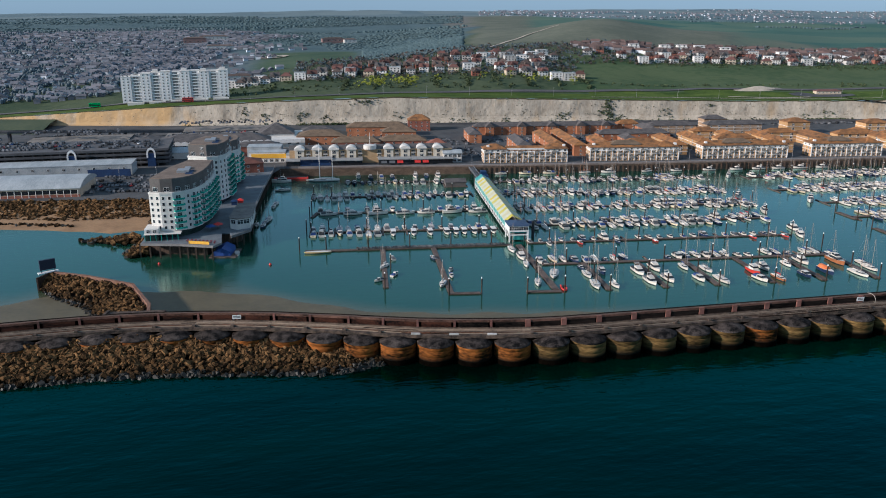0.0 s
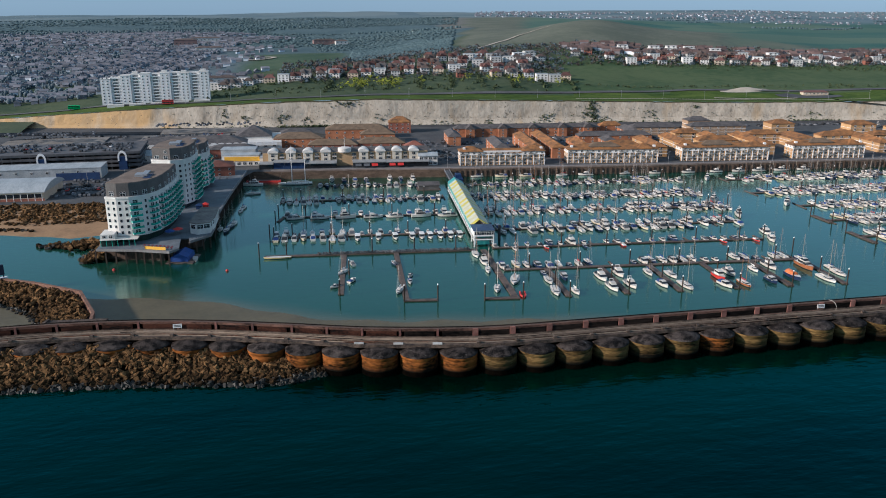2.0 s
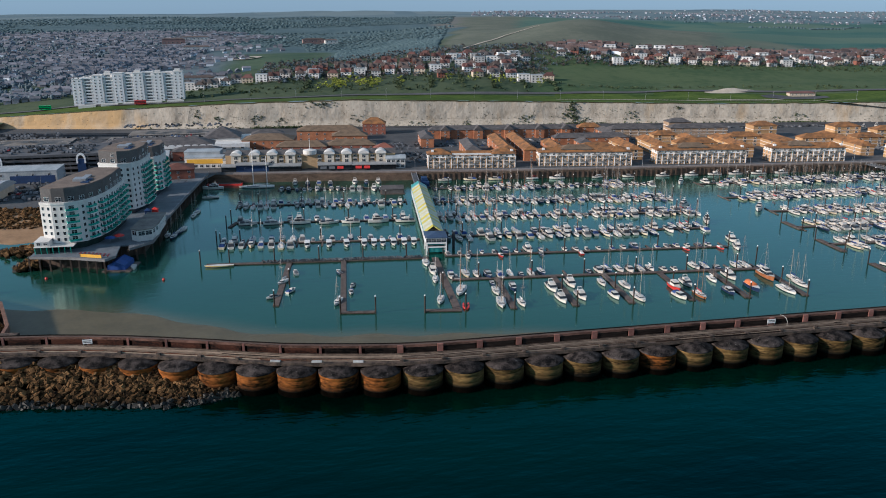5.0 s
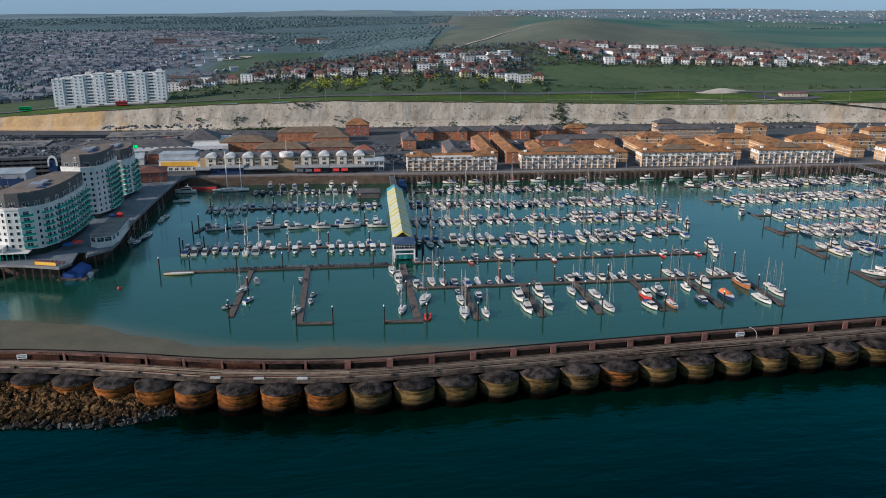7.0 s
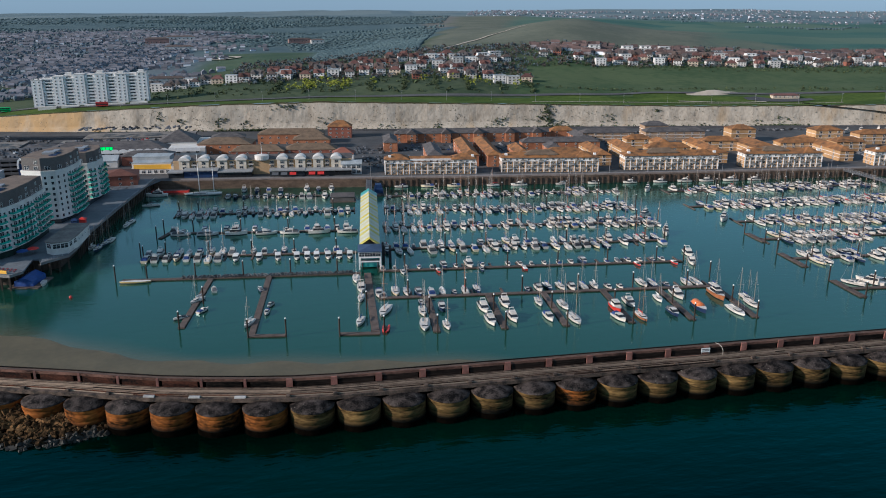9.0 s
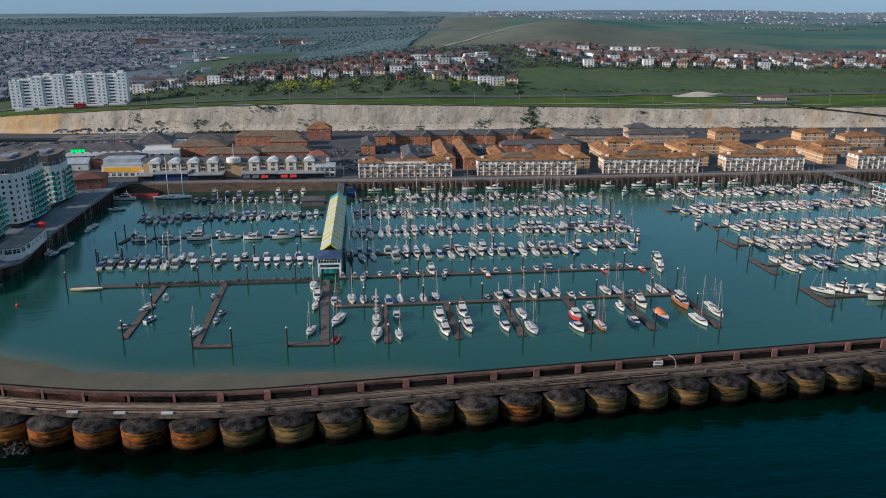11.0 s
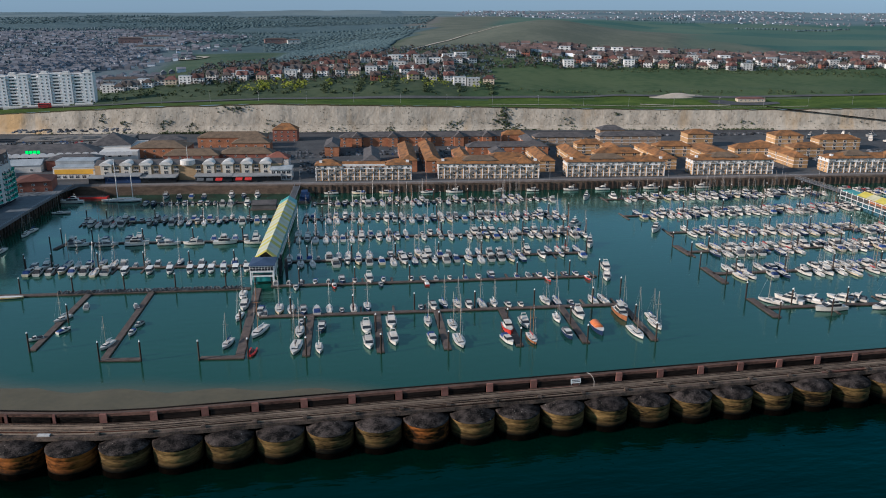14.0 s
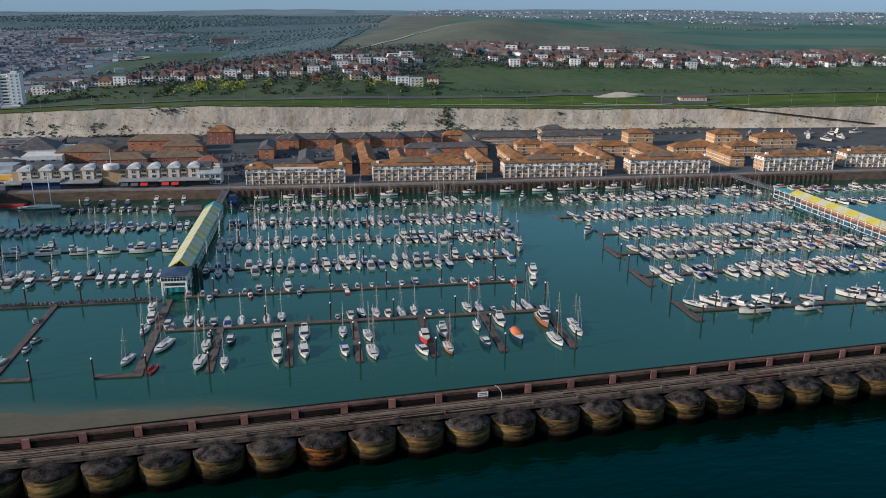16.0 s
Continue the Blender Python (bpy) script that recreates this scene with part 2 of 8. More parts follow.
def ochre_stain(m):
    """Ochre earth staining: solid in the west, streaks elsewhere."""
    n, l = m.node_tree.nodes, m.node_tree.links
    bsdf = n["Principled BSDF"]
    src = bsdf.inputs["Base Color"].links[0].from_socket
    geo, sep, span = n.new("ShaderNodeNewGeometry"), n.new("ShaderNodeSeparateXYZ"), n.new("ShaderNodeMapRange")
    mp, tex, add, mix = n.new("ShaderNodeMapping"), n.new("ShaderNodeTexNoise"), n.new("ShaderNodeMath"), n.new("ShaderNodeMix")
    l.new(geo.outputs["Position"], sep.inputs[0])
    l.new(geo.outputs["Position"], mp.inputs["Vector"])
    mp.inputs["Scale"].default_value = (0.045, 0.045, 0.012)
    l.new(mp.outputs["Vector"], tex.inputs["Vector"])
    tex.inputs["Scale"].default_value, tex.inputs["Detail"].default_value = 1.0, 5.0
    span.inputs["From Min"].default_value, span.inputs["From Max"].default_value = -60.0, -190.0
    span.inputs["To Min"].default_value, span.inputs["To Max"].default_value = -0.10, 0.22
    l.new(sep.outputs["X"], span.inputs["Value"])
    add.operation = "ADD"
    l.new(span.outputs["Result"], add.inputs[0])
    l.new(tex.outputs["Fac"], add.inputs[1])
    cut = n.new("ShaderNodeMapRange")
    cut.inputs["From Min"].default_value, cut.inputs["From Max"].default_value = 0.5, 0.72
    cut.inputs["To Max"].default_value = 0.85
    l.new(add.outputs[0], cut.inputs["Value"])
    mix.data_type = "RGBA"
    mix.inputs[7].default_value = (0.46, 0.30, 0.12, 1)
    l.new(cut.outputs["Result"], mix.inputs[0])
    l.new(src, mix.inputs[6])
    l.new(mix.outputs[2], bsdf.inputs["Base Color"])


ochre_stain(CHALK)
speckle(CHALK, (0.11, 0.10, 0.075), 1.5, 0.985)


def upland_surface():
    """Grass, pasture, woodland floor and far fields, by where they lie, with distance haze mixed into the colours."""
    m = bpy.data.materials.new("upland")
    m.use_nodes = True
    n, l = m.node_tree.nodes, m.node_tree.links
    bsdf = n["Principled BSDF"]
    pos = n.new("ShaderNodeNewGeometry").outputs["Position"]

    def calc(op, a, b):
        k = n.new("ShaderNodeMath")
        k.operation = op
        for i, v in enumerate((a, b)):
            if isinstance(v, (int, float)):
                k.inputs[i].default_value = v
            else:
                l.new(v, k.inputs[i])
        return k.outputs[0]

    def grain(size, detail=4):
        k = n.new("ShaderNodeTexNoise")
        k.inputs["Scale"].default_value, k.inputs["Detail"].default_value = 1 / size, detail
        l.new(pos, k.inputs["Vector"])
        return k.outputs["Fac"]

    def rise(v, a, b):
        k = n.new("ShaderNodeMapRange")
        k.interpolation_type = "SMOOTHSTEP"
        k.inputs["From Min"].default_value, k.inputs["From Max"].default_value = a, b
        l.new(v, k.inputs["Value"])
        return k.outputs["Result"]

    def blend(f, a, b):
        k = n.new("ShaderNodeMix")
        k.data_type = "RGBA"
        l.new(f, k.inputs[0])
        for i, v in ((6, a), (7, b)):
            if isinstance(v, tuple):
                k.inputs[i].default_value = (*v, 1)
            else:
                l.new(v, k.inputs[i])
        return k.outputs[2]

    sep = n.new("ShaderNodeSeparateXYZ")
    l.new(pos, sep.inputs[0])
    drift = calc("SUBTRACT", grain(240), 0.5)
    ratio = calc("ADD", calc("DIVIDE", sep.outputs["X"], sep.outputs["Y"]), calc("MULTIPLY", drift, 0.07))
    north = calc("ADD", sep.outputs["Y"], calc("MULTIPLY", drift, 420))
    mottle = rise(calc("ADD", calc("MULTIPLY", grain(70), 0.6), calc("MULTIPLY", grain(9), 0.4)), 0.36, 0.64)
    plots = n.new("ShaderNodeTexVoronoi")
    plots.inputs["Scale"].default_value = 1 / 330
    l.new(pos, plots.inputs["Vector"])
    tone = n.new("ShaderNodeSeparateColor")
    l.new(plots.outputs["Color"], tone.inputs["Color"])
    field = tone.outputs["Red"]
    grass = blend(mottle, (0.050, 0.080, 0.036), (0.084, 0.110, 0.052))
    slope = blend(mottle, (0.040, 0.060, 0.034), (0.076, 0.094, 0.052))
    # Distance haze is put into these colours: paler and bluer further off.
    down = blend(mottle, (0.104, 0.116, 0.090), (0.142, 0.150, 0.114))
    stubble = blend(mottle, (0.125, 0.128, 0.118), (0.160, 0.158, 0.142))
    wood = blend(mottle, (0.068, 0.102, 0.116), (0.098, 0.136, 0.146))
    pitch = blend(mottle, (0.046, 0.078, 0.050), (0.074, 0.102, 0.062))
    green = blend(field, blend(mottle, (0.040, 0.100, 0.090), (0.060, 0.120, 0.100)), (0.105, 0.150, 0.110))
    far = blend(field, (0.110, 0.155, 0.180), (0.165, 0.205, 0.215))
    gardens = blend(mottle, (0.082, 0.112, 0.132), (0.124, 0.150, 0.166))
    east = rise(ratio, 0.24, 0.27)
    out = blend(rise(ratio, 0.33, 0.36), slope, grass)
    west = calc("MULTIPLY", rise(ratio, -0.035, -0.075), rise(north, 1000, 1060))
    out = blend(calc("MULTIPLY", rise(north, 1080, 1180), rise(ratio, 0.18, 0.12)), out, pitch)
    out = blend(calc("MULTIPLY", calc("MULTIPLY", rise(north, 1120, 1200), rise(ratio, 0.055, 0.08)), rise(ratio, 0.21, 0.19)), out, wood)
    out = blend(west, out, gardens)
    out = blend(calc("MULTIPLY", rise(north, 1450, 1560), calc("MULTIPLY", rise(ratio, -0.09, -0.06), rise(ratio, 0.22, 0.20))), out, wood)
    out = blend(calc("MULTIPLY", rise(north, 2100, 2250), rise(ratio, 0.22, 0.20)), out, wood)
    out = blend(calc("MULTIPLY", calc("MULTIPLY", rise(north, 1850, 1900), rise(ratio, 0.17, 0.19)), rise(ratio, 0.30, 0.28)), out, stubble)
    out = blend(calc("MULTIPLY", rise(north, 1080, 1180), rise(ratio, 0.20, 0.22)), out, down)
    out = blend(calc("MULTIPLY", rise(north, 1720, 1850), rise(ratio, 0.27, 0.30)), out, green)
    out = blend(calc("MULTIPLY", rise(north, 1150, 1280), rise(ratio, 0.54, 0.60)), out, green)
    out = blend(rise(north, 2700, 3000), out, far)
    l.new(out, bsdf.inputs["Base Color"])
    bsdf.inputs["Roughness"].default_value = 0.95
    bsdf.inputs["Specular IOR Level"].default_value = 0.1
    bp = n.new("ShaderNodeBump")
    bp.inputs["Strength"].default_value, bp.inputs["Distance"].default_value = 0.5, 0.6
    l.new(grain(3.0, 3), bp.inputs["Height"])
    l.new(bp.outputs["Normal"], bsdf.inputs["Normal"])
    return m


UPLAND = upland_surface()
GRASS = surface("clifftop_grass", (0.030, 0.056, 0.010), (0.095, 0.130, 0.026), 0.95, 12, 1.6, 0.5, stretch=(0.3, 1.0, 1.0), spec=0.1)
EARTH = surface("earthy_cliff_lip", (0.035, 0.034, 0.016), (0.085, 0.075, 0.036), 0.95, 6, 0.8, 0.6)
SCRUB = islands(surface("scrub_leaves", (0.03, 0.045, 0.018), (0.07, 0.09, 0.034), 0.9, 20, 1.5, 0.4), 0.4)
# Leaf colour shifted to blue for the haze over the far woods.
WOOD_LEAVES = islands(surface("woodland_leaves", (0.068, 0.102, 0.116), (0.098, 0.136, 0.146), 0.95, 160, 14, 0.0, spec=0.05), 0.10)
SPRING_LEAVES = islands(surface("yellow_green_leaves", (0.17, 0.21, 0.022), (0.33, 0.34, 0.035), 0.9, 9, 1.0, 0.4), 0.45)
WHITE_WALL = surface("white_render", (0.52, 0.5, 0.465), (0.68, 0.66, 0.62), 0.7, 6.0, 0.8, 0.1)
CREAM_WALL = surface("cream_render", (0.40, 0.34, 0.25), (0.53, 0.46, 0.36), 0.75, 6.0, 0.8, 0.15)
TAN_BRICK = surface("tan_brick", (0.24, 0.165, 0.105), (0.36, 0.26, 0.17), 0.85, 4.0, 0.5, 0.3)
RED_BRICK = surface("orange_red_brick", (0.19, 0.078, 0.038), (0.38, 0.17, 0.082), 0.85, 5.0, 0.6, 0.3, low=0.33, high=0.62)
DARK_BRICK = surface("dark_red_brick", (0.16, 0.06, 0.04), (0.26, 0.105, 0.07), 0.85, 5.0, 0.6, 0.3)
TILE_ROOF = surface("brown_orange_roof_tiles", (0.085, 0.05, 0.026), (0.34, 0.155, 0.045), 0.85, 5.0, 0.5, 0.6, stretch=(1, 1, 2), low=0.37, high=0.64)
SLATE = surface("grey_slate_roof", (0.045, 0.042, 0.044), (0.125, 0.112, 0.106), 0.7, 4.0, 0.6, 0.4, stretch=(1, 1, 3))
FLAT_GREY = surface("grey_roof_felt", (0.11, 0.10, 0.092), (0.25, 0.23, 0.205), 0.85, 6.0, 0.8, 0.2)
PENTHOUSE = surface("grey_cladding", (0.070, 0.064, 0.062), (0.115, 0.104, 0.100), 0.7, 5.0, 0.8, 0.15)
METAL_WHITE = surface("white_metal_roof", (0.24, 0.265, 0.28), (0.42, 0.44, 0.455), 0.5, 6.0, 0.8, 0.1, stretch=(1, 0.25, 1))
WHITE_PAINT = surface("white_paint", (0.70, 0.69, 0.67), (0.82, 0.81, 0.79), 0.5, 2.0, 0.4, 0.05)
CARPARK = surface("carpark_concrete", (0.055, 0.056, 0.062), (0.11, 0.11, 0.118), 0.85, 9.0, 1.0, 0.2)
GLASS = glassy("window_glass", (0.018, 0.022, 0.028))
GREEN_GLASS = surface("green_balcony_glass", (0.04, 0.25, 0.19), (0.10, 0.40, 0.31), 0.2, 2.0, 0.6, 0.0, vary=0.25, spec=0.6)
BLUE_PANEL = surface("blue_panels", (0.008, 0.022, 0.075), (0.014, 0.042, 0.13), 0.6, 5.0, 0.6, 0.05)
YELLOW = surface("yellow_fascia", (0.62, 0.34, 0.02), (0.74, 0.44, 0.04), 0.6, 4.0, 0.6, 0.05)
RED_PAINT = surface("red_paint", (0.40, 0.02, 0.015), (0.55, 0.04, 0.03), 0.5, 2.0, 0.4, 0.05)
BLUE_TARP = surface("blue_tarpaulin", (0.012, 0.035, 0.16), (0.03, 0.07, 0.27), 0.55, 2.0, 0.4, 0.3)
ROOF_YELLOW = surface("yellow_canopy", (0.44, 0.37, 0.04), (0.58, 0.50, 0.08), 0.6, 3.0, 0.5, 0.1)
ROOF_PALE = surface("pale_canopy", (0.42, 0.44, 0.35), (0.56, 0.57, 0.46), 0.6, 3.0, 0.5, 0.1)
ROOF_TEAL = surface("teal_glazing", (0.06, 0.26, 0.25), (0.11, 0.36, 0.34), 0.35, 3.0, 0.5, 0.05)
STEEL = surface("galvanised_steel", (0.28, 0.28, 0.29), (0.42, 0.42, 0.43), 0.45, 1.0, 0.2, 0.05, metal=0.6)
BLACKISH = surface("dark_steel", (0.015, 0.016, 0.02), (0.035, 0.035, 0.04), 0.5, 1.0, 0.2, 0.1)


# ---- mesh helpers ----
class Shape:
    """A mesh in the making: points, faces and their material slots."""

    def __init__(self):
        self.v, self.f, self.k, self.slot = [], [], [], 0

    def add(self, pts, faces):
        o = len(self.v)
        self.v.extend(tuple(p) for p in pts)
        for fc in faces:
            self.f.append(tuple(o + i for i in fc))
            self.k.append(self.slot)
        return self

    def box(self, x0, x1, y0, y1, z0, z1):
        return self.add([(x0, y0, z0), (x1, y0, z0), (x1, y1, z0), (x0, y1, z0), (x0, y0, z1), (x1, y0, z1), (x1, y1, z1), (x0, y1, z1)],
                        [(0, 3, 2, 1), (4, 5, 6, 7), (0, 1, 5, 4), (1, 2, 6, 5), (2, 3, 7, 6), (3, 0, 4, 7)])

    def bevel_box(self, x0, x1, y0, y1, z0, z1, c):
        """A box whose top edges are cut by c."""
        pts = [(x0, y0, z0), (x1, y0, z0), (x1, y1, z0), (x0, y1, z0), (x0, y0, z1 - c), (x1, y0, z1 - c), (x1, y1, z1 - c), (x0, y1, z1 - c),
               (x0 + c, y0 + c, z1), (x1 - c, y0 + c, z1), (x1 - c, y1 - c, z1), (x0 + c, y1 - c, z1)]
        fs = [(0, 3, 2, 1), (8, 9, 10, 11)]
        for i in range(4):
            j = (i + 1) % 4
            fs += [(i, j, 4 + j, 4 + i), (4 + i, 4 + j, 8 + j, 8 + i)]
        return self.add(pts, fs)

    def prism(self, poly, z0, z1, base=True):
        n = len(poly)
        pts = [(x, y, z0) for x, y in poly] + [(x, y, z1) for x, y in poly]
        fs = [(i, (i + 1) % n, n + (i + 1) % n, n + i) for i in range(n)] + [tuple(range(n, 2 * n))]
        if base:
            fs.append(tuple(reversed(range(n))))
        return self.add(pts, fs)

    def tube(self, p, q, r, n=6, r2=None, cap=True):
        p, q = Vector(p), Vector(q)
        t = (q - p).to_track_quat("Z", "Y")
        r2 = r if r2 is None else r2
        pts = [p + t @ Vector((r * math.cos(6.28318 * i / n), r * math.sin(6.28318 * i / n), 0)) for i in range(n)]
        pts += [q + t @ Vector((r2 * math.cos(6.28318 * i / n), r2 * math.sin(6.28318 * i / n), 0)) for i in range(n)]
        fs = [(i, (i + 1) % n, n + (i + 1) % n, n + i) for i in range(n)]
        if cap:
            fs += [tuple(range(n, 2 * n)), tuple(reversed(range(n)))]
        return self.add(pts, fs)

    def revolve(self, prof, n=32, x=0, y=0):
        pts, fs = [], []
        for r, z in prof:
            pts += [(x + r * math.cos(6.28318 * i / n), y + r * math.sin(6.28318 * i / n), z) for i in range(n)]
        for k in range(len(prof) - 1):
            for i in range(n):
                j = (i + 1) % n
                fs.append((k * n + i, k * n + j, k * n + n + j, k * n + n + i))
        return self.add(pts, fs)

    def hip(self, x0, x1, y0, y1, z, h, over=0.5, thick=0.25):
        """A hipped roof with a ridge along the longer side."""
        x0, x1, y0, y1 = x0 - over, x1 + over, y0 - over, y1 + over
        if x1 - x0 >= y1 - y0:
            c, m = (y1 - y0) / 2, (y0 + y1) / 2
            ridge = [(x0 + c, m, z + h), (x1 - c, m, z + h)]
            fs = [(4, 5, 9, 8), (5, 6, 9), (6, 7, 8, 9), (7, 4, 8)]
        else:
            c, m = (x1 - x0) / 2, (x0 + x1) / 2
            ridge = [(m, y0 + c, z + h), (m, y1 - c, z + h)]
            fs = [(4, 5, 8), (5, 6, 9, 8), (6, 7, 9), (7, 4, 8, 9)]
        low = [(x0, y0), (x1, y0), (x1, y1), (x0, y1)]
        pts = [(x, y, z - thick) for x, y in low] + [(x, y, z) for x, y in low] + ridge
        return self.add(pts, fs + [(0, 1, 5, 4), (1, 2, 6, 5), (2, 3, 7, 6), (3, 0, 4, 7), (3, 2, 1, 0)])

    def gable(self, x0, x1, y0, y1, z, h, over=0.4, thick=0.25, along_x=True):
        """A ridged roof with gable ends."""
        x0, x1, y0, y1 = x0 - over, x1 + over, y0 - over, y1 + over
        low = [(x0, y0), (x1, y0), (x1, y1), (x0, y1)]
        if along_x:
            ridge = [(x0, (y0 + y1) / 2, z + h), (x1, (y0 + y1) / 2, z + h)]
            fs = [(4, 5, 9, 8), (5, 6, 9), (6, 7, 8, 9), (7, 4, 8)]
        else:
            ridge = [((x0 + x1) / 2, y0, z + h), ((x0 + x1) / 2, y1, z + h)]
            fs = [(4, 5, 8), (5, 6, 9, 8), (6, 7, 9), (7, 4, 8, 9)]
        pts = [(x, y, z - thick) for x, y in low] + [(x, y, z) for x, y in low] + ridge
        return self.add(pts, fs + [(0, 1, 5, 4), (1, 2, 6, 5), (2, 3, 7, 6), (3, 0, 4, 7), (3, 2, 1, 0)])

    def loft(self, rings, closed=True, caps=True):
        """Rings of equally many points, joined one to the next."""
        n = len(rings[0])
        pts = [p for r in rings for p in r]
        fs = []
        for k in range(len(rings) - 1):
            for i in range(n if closed else n - 1):
                j = (i + 1) % n
                fs.append((k * n + i, k * n + j, k * n + n + j, k * n + n + i))
        if caps:
            fs += [tuple(reversed(range(n))), tuple(range((len(rings) - 1) * n, len(rings) * n))]
        return self.add(pts, fs)

    def mesh(self, name, mats, smooth=False):
        me = bpy.data.meshes.new(name)
        me.from_pydata(self.v, [], self.f)
        for m in mats:
            me.materials.append(m)
        if len(mats) > 1:
            me.polygons.foreach_set("material_index", self.k)
        if smooth:
            me.polygons.foreach_set("use_smooth", [True] * len(self.f))
        me.update()
        return me


def part(name, shape, material, parent=None, label="", smooth=False, at=None):
    mats = material if isinstance(material, (list, tuple)) else [material]
    data = shape if isinstance(shape, bpy.types.Mesh) else shape.mesh(name, mats, smooth)
    ob = new(name, data)
    ob.parent = parent
    if at is not None:
        ob.matrix_basis = at
    return tagged(ob, label)


def thing(name, label, category, m=None, group="", kind=""):
    ob = new(name)
    ob.empty_display_size = 0.5
    if m is not None:
        ob.matrix_basis = m
    return tagged(ob, label, category, group, kind)


def lerp_at(table, x):
    """The value at x of a polyline given as (x, value) pairs."""
    if x <= table[0][0]:
        return table[0][1]
    for (a, va), (b, vb) in zip(table, table[1:]):
        if x <= b:
            return va + (vb - va) * (x - a) / (b - a)
    return table[-1][1]


rnd = random.Random(7)

COVER_DARK = surface("dark_lettering", (0.04, 0.04, 0.045), (0.08, 0.08, 0.085), 0.6, 1.0, 0.2, 0.0)


# ---- the setting: water, breakwater, quay ----
# junctions between the caissons along the outer edge of the breakwater's deck
J = [(-148, 258.5), (-135, 261.0), (-122, 263.2), (-108.8, 264.6), (-95.6, 265.7), (-82.6, 266.6), (-70, 267.0), (-57, 266.4), (-43.6, 265.1), (-30.4, 262.9), (-17.7, 260.1),
     (-5.1, 256.6), (8.0, 252.9), (20.0, 249.0), (32.3, 245.4), (45.2, 242.8), (58.1, 240.6), (71.4, 238.9), (84.8, 238.3)]
while J[-1][0] < 440:
    x = J[-1][0] + 13.2
    J.append((x, 238.3 + 0.026 * (x - 84.8)))


def along(p, q, t):
    return (p[0] + (q[0] - p[0]) * t, p[1] + (q[1] - p[1]) * t)


def offset_line(line, d):
    """The line moved d metres to the harbour side."""
    out = []
    for i, p in enumerate(line):
        a, b = Vector(line[max(i - 1, 0)]), Vector(line[min(i + 1, len(line) - 1)])
        t = (b - a).normalized()
        out.append((p[0] - t.y * d, p[1] + t.x * d))
    return out


def strip(shape, line, d0, d1, z0, z1, floor=None):
    """A long slab that follows the line between two offsets, from z0 at the first edge to z1 at the second."""
    a, b = offset_line(line, d0), offset_line(line, d1)
    f0, f1 = (z0 - 0.6, z1 - 0.6) if floor is None else (floor, floor)
    shape.loft([[(*p, f0), (*q, f1), (*q, z1), (*p, z0)] for p, q in zip(a, b)])


mid = offset_line(J, 6.0)
sea_edge = [(-4000, 250)] + [(-900, 250)] + mid + [(900, 262), (4000, 262)]
sea = Shape()
for (xa, ya), (xb, yb) in zip(sea_edge, sea_edge[1:]):
    sea.add([(xa, -3500, 0), (xb, -3500, 0), (xb, yb, 0), (xa, ya, 0)], [(0, 1, 2, 3)])
tagged(part("water", sea, SEA), "dark teal open sea with a light swell", "water", kind="structure")
har = Shape()
for (xa, ya), (xb, yb) in zip(sea_edge, sea_edge[1:]):
    har.add([(xa, ya, 0), (xb, yb, 0), (xb, 620, 0), (xa, 620, 0)], [(0, 1, 2, 3)])
tagged(part("water", har, HARBOUR), "calm green harbour water inside the marina", "water", kind="structure")
bed = Shape().box(-4000, 4000, -3500, 640, -9, -8)
tagged(part("ground", bed, SAND), "sandy seabed under the water", "seabed", kind="structure")

breakwater = thing("breakwater", "curved concrete breakwater of round caissons with rust stains", "breakwater", kind="structure")
deck = Shape()
strip(deck, J, 0.0, 1.6, 9.0, 9.1, 7.9)
part("coping", deck, CONCRETE, breakwater, "worn stained coping slab")
deck = Shape()
strip(deck, J, 1.6, 3.6, 8.85, 8.9, 7.4)
strip(deck, J, 4.5, 6.0, 9.15, 9.2, 7.4)
part("rusty_slab", deck, RUSTY, breakwater, "rust-stained lower deck slabs")
deck = Shape()
strip(deck, J, 3.6, 4.5, 9.0, 9.0, 7.4)
strip(deck, J, 6.0, 6.85, 9.05, 9.1, 7.4)
part("dark_slab", deck, DARK_SLAB, breakwater, "dark algae-stained slab strips")
rail = Shape()
strip(rail, J, 3.5, 3.65, 9.3, 9.3, 8.5)
strip(rail, J, 5.9, 6.05, 9.6, 9.6, 8.8)
part("kerb", rail, CONCRETE, breakwater, "long low concrete kerb")
deck = Shape()
strip(deck, J, 7.05, 8.5, 11.7, 11.75, -6)
part("promenade", deck, PATH_TOP, breakwater, "raised pale walkway along the harbour side")
deck = Shape()
strip(deck, J, 8.5, 9.0, 11.95, 11.95, -6)
part("parapet", deck, DARK_SLAB, breakwater, "dark low harbour-side parapet")
LIP = surface("red_brown_lip", (0.030, 0.018, 0.014), (0.165, 0.092, 0.068), 0.85, 3.0, 0.4, 0.4, stretch=(0.3, 1.5, 1.0), spec=0.1, low=0.36, high=0.64)
deck = Shape()
strip(deck, J, 6.72, 7.2, 11.9, 11.9, 11.15)
part("parapet", deck, LIP, breakwater, "concrete lip over the wall panels")
core = Shape()
strip(core, J, 0.6, 8.4, 8.2, 8.2, -6)
strip(core, J, 7.0, 8.4, 11.4, 11.4, 8)
# Black core paints the deep shade seen between the caissons.
part("core", core, WEED_AND_GAP, breakwater)

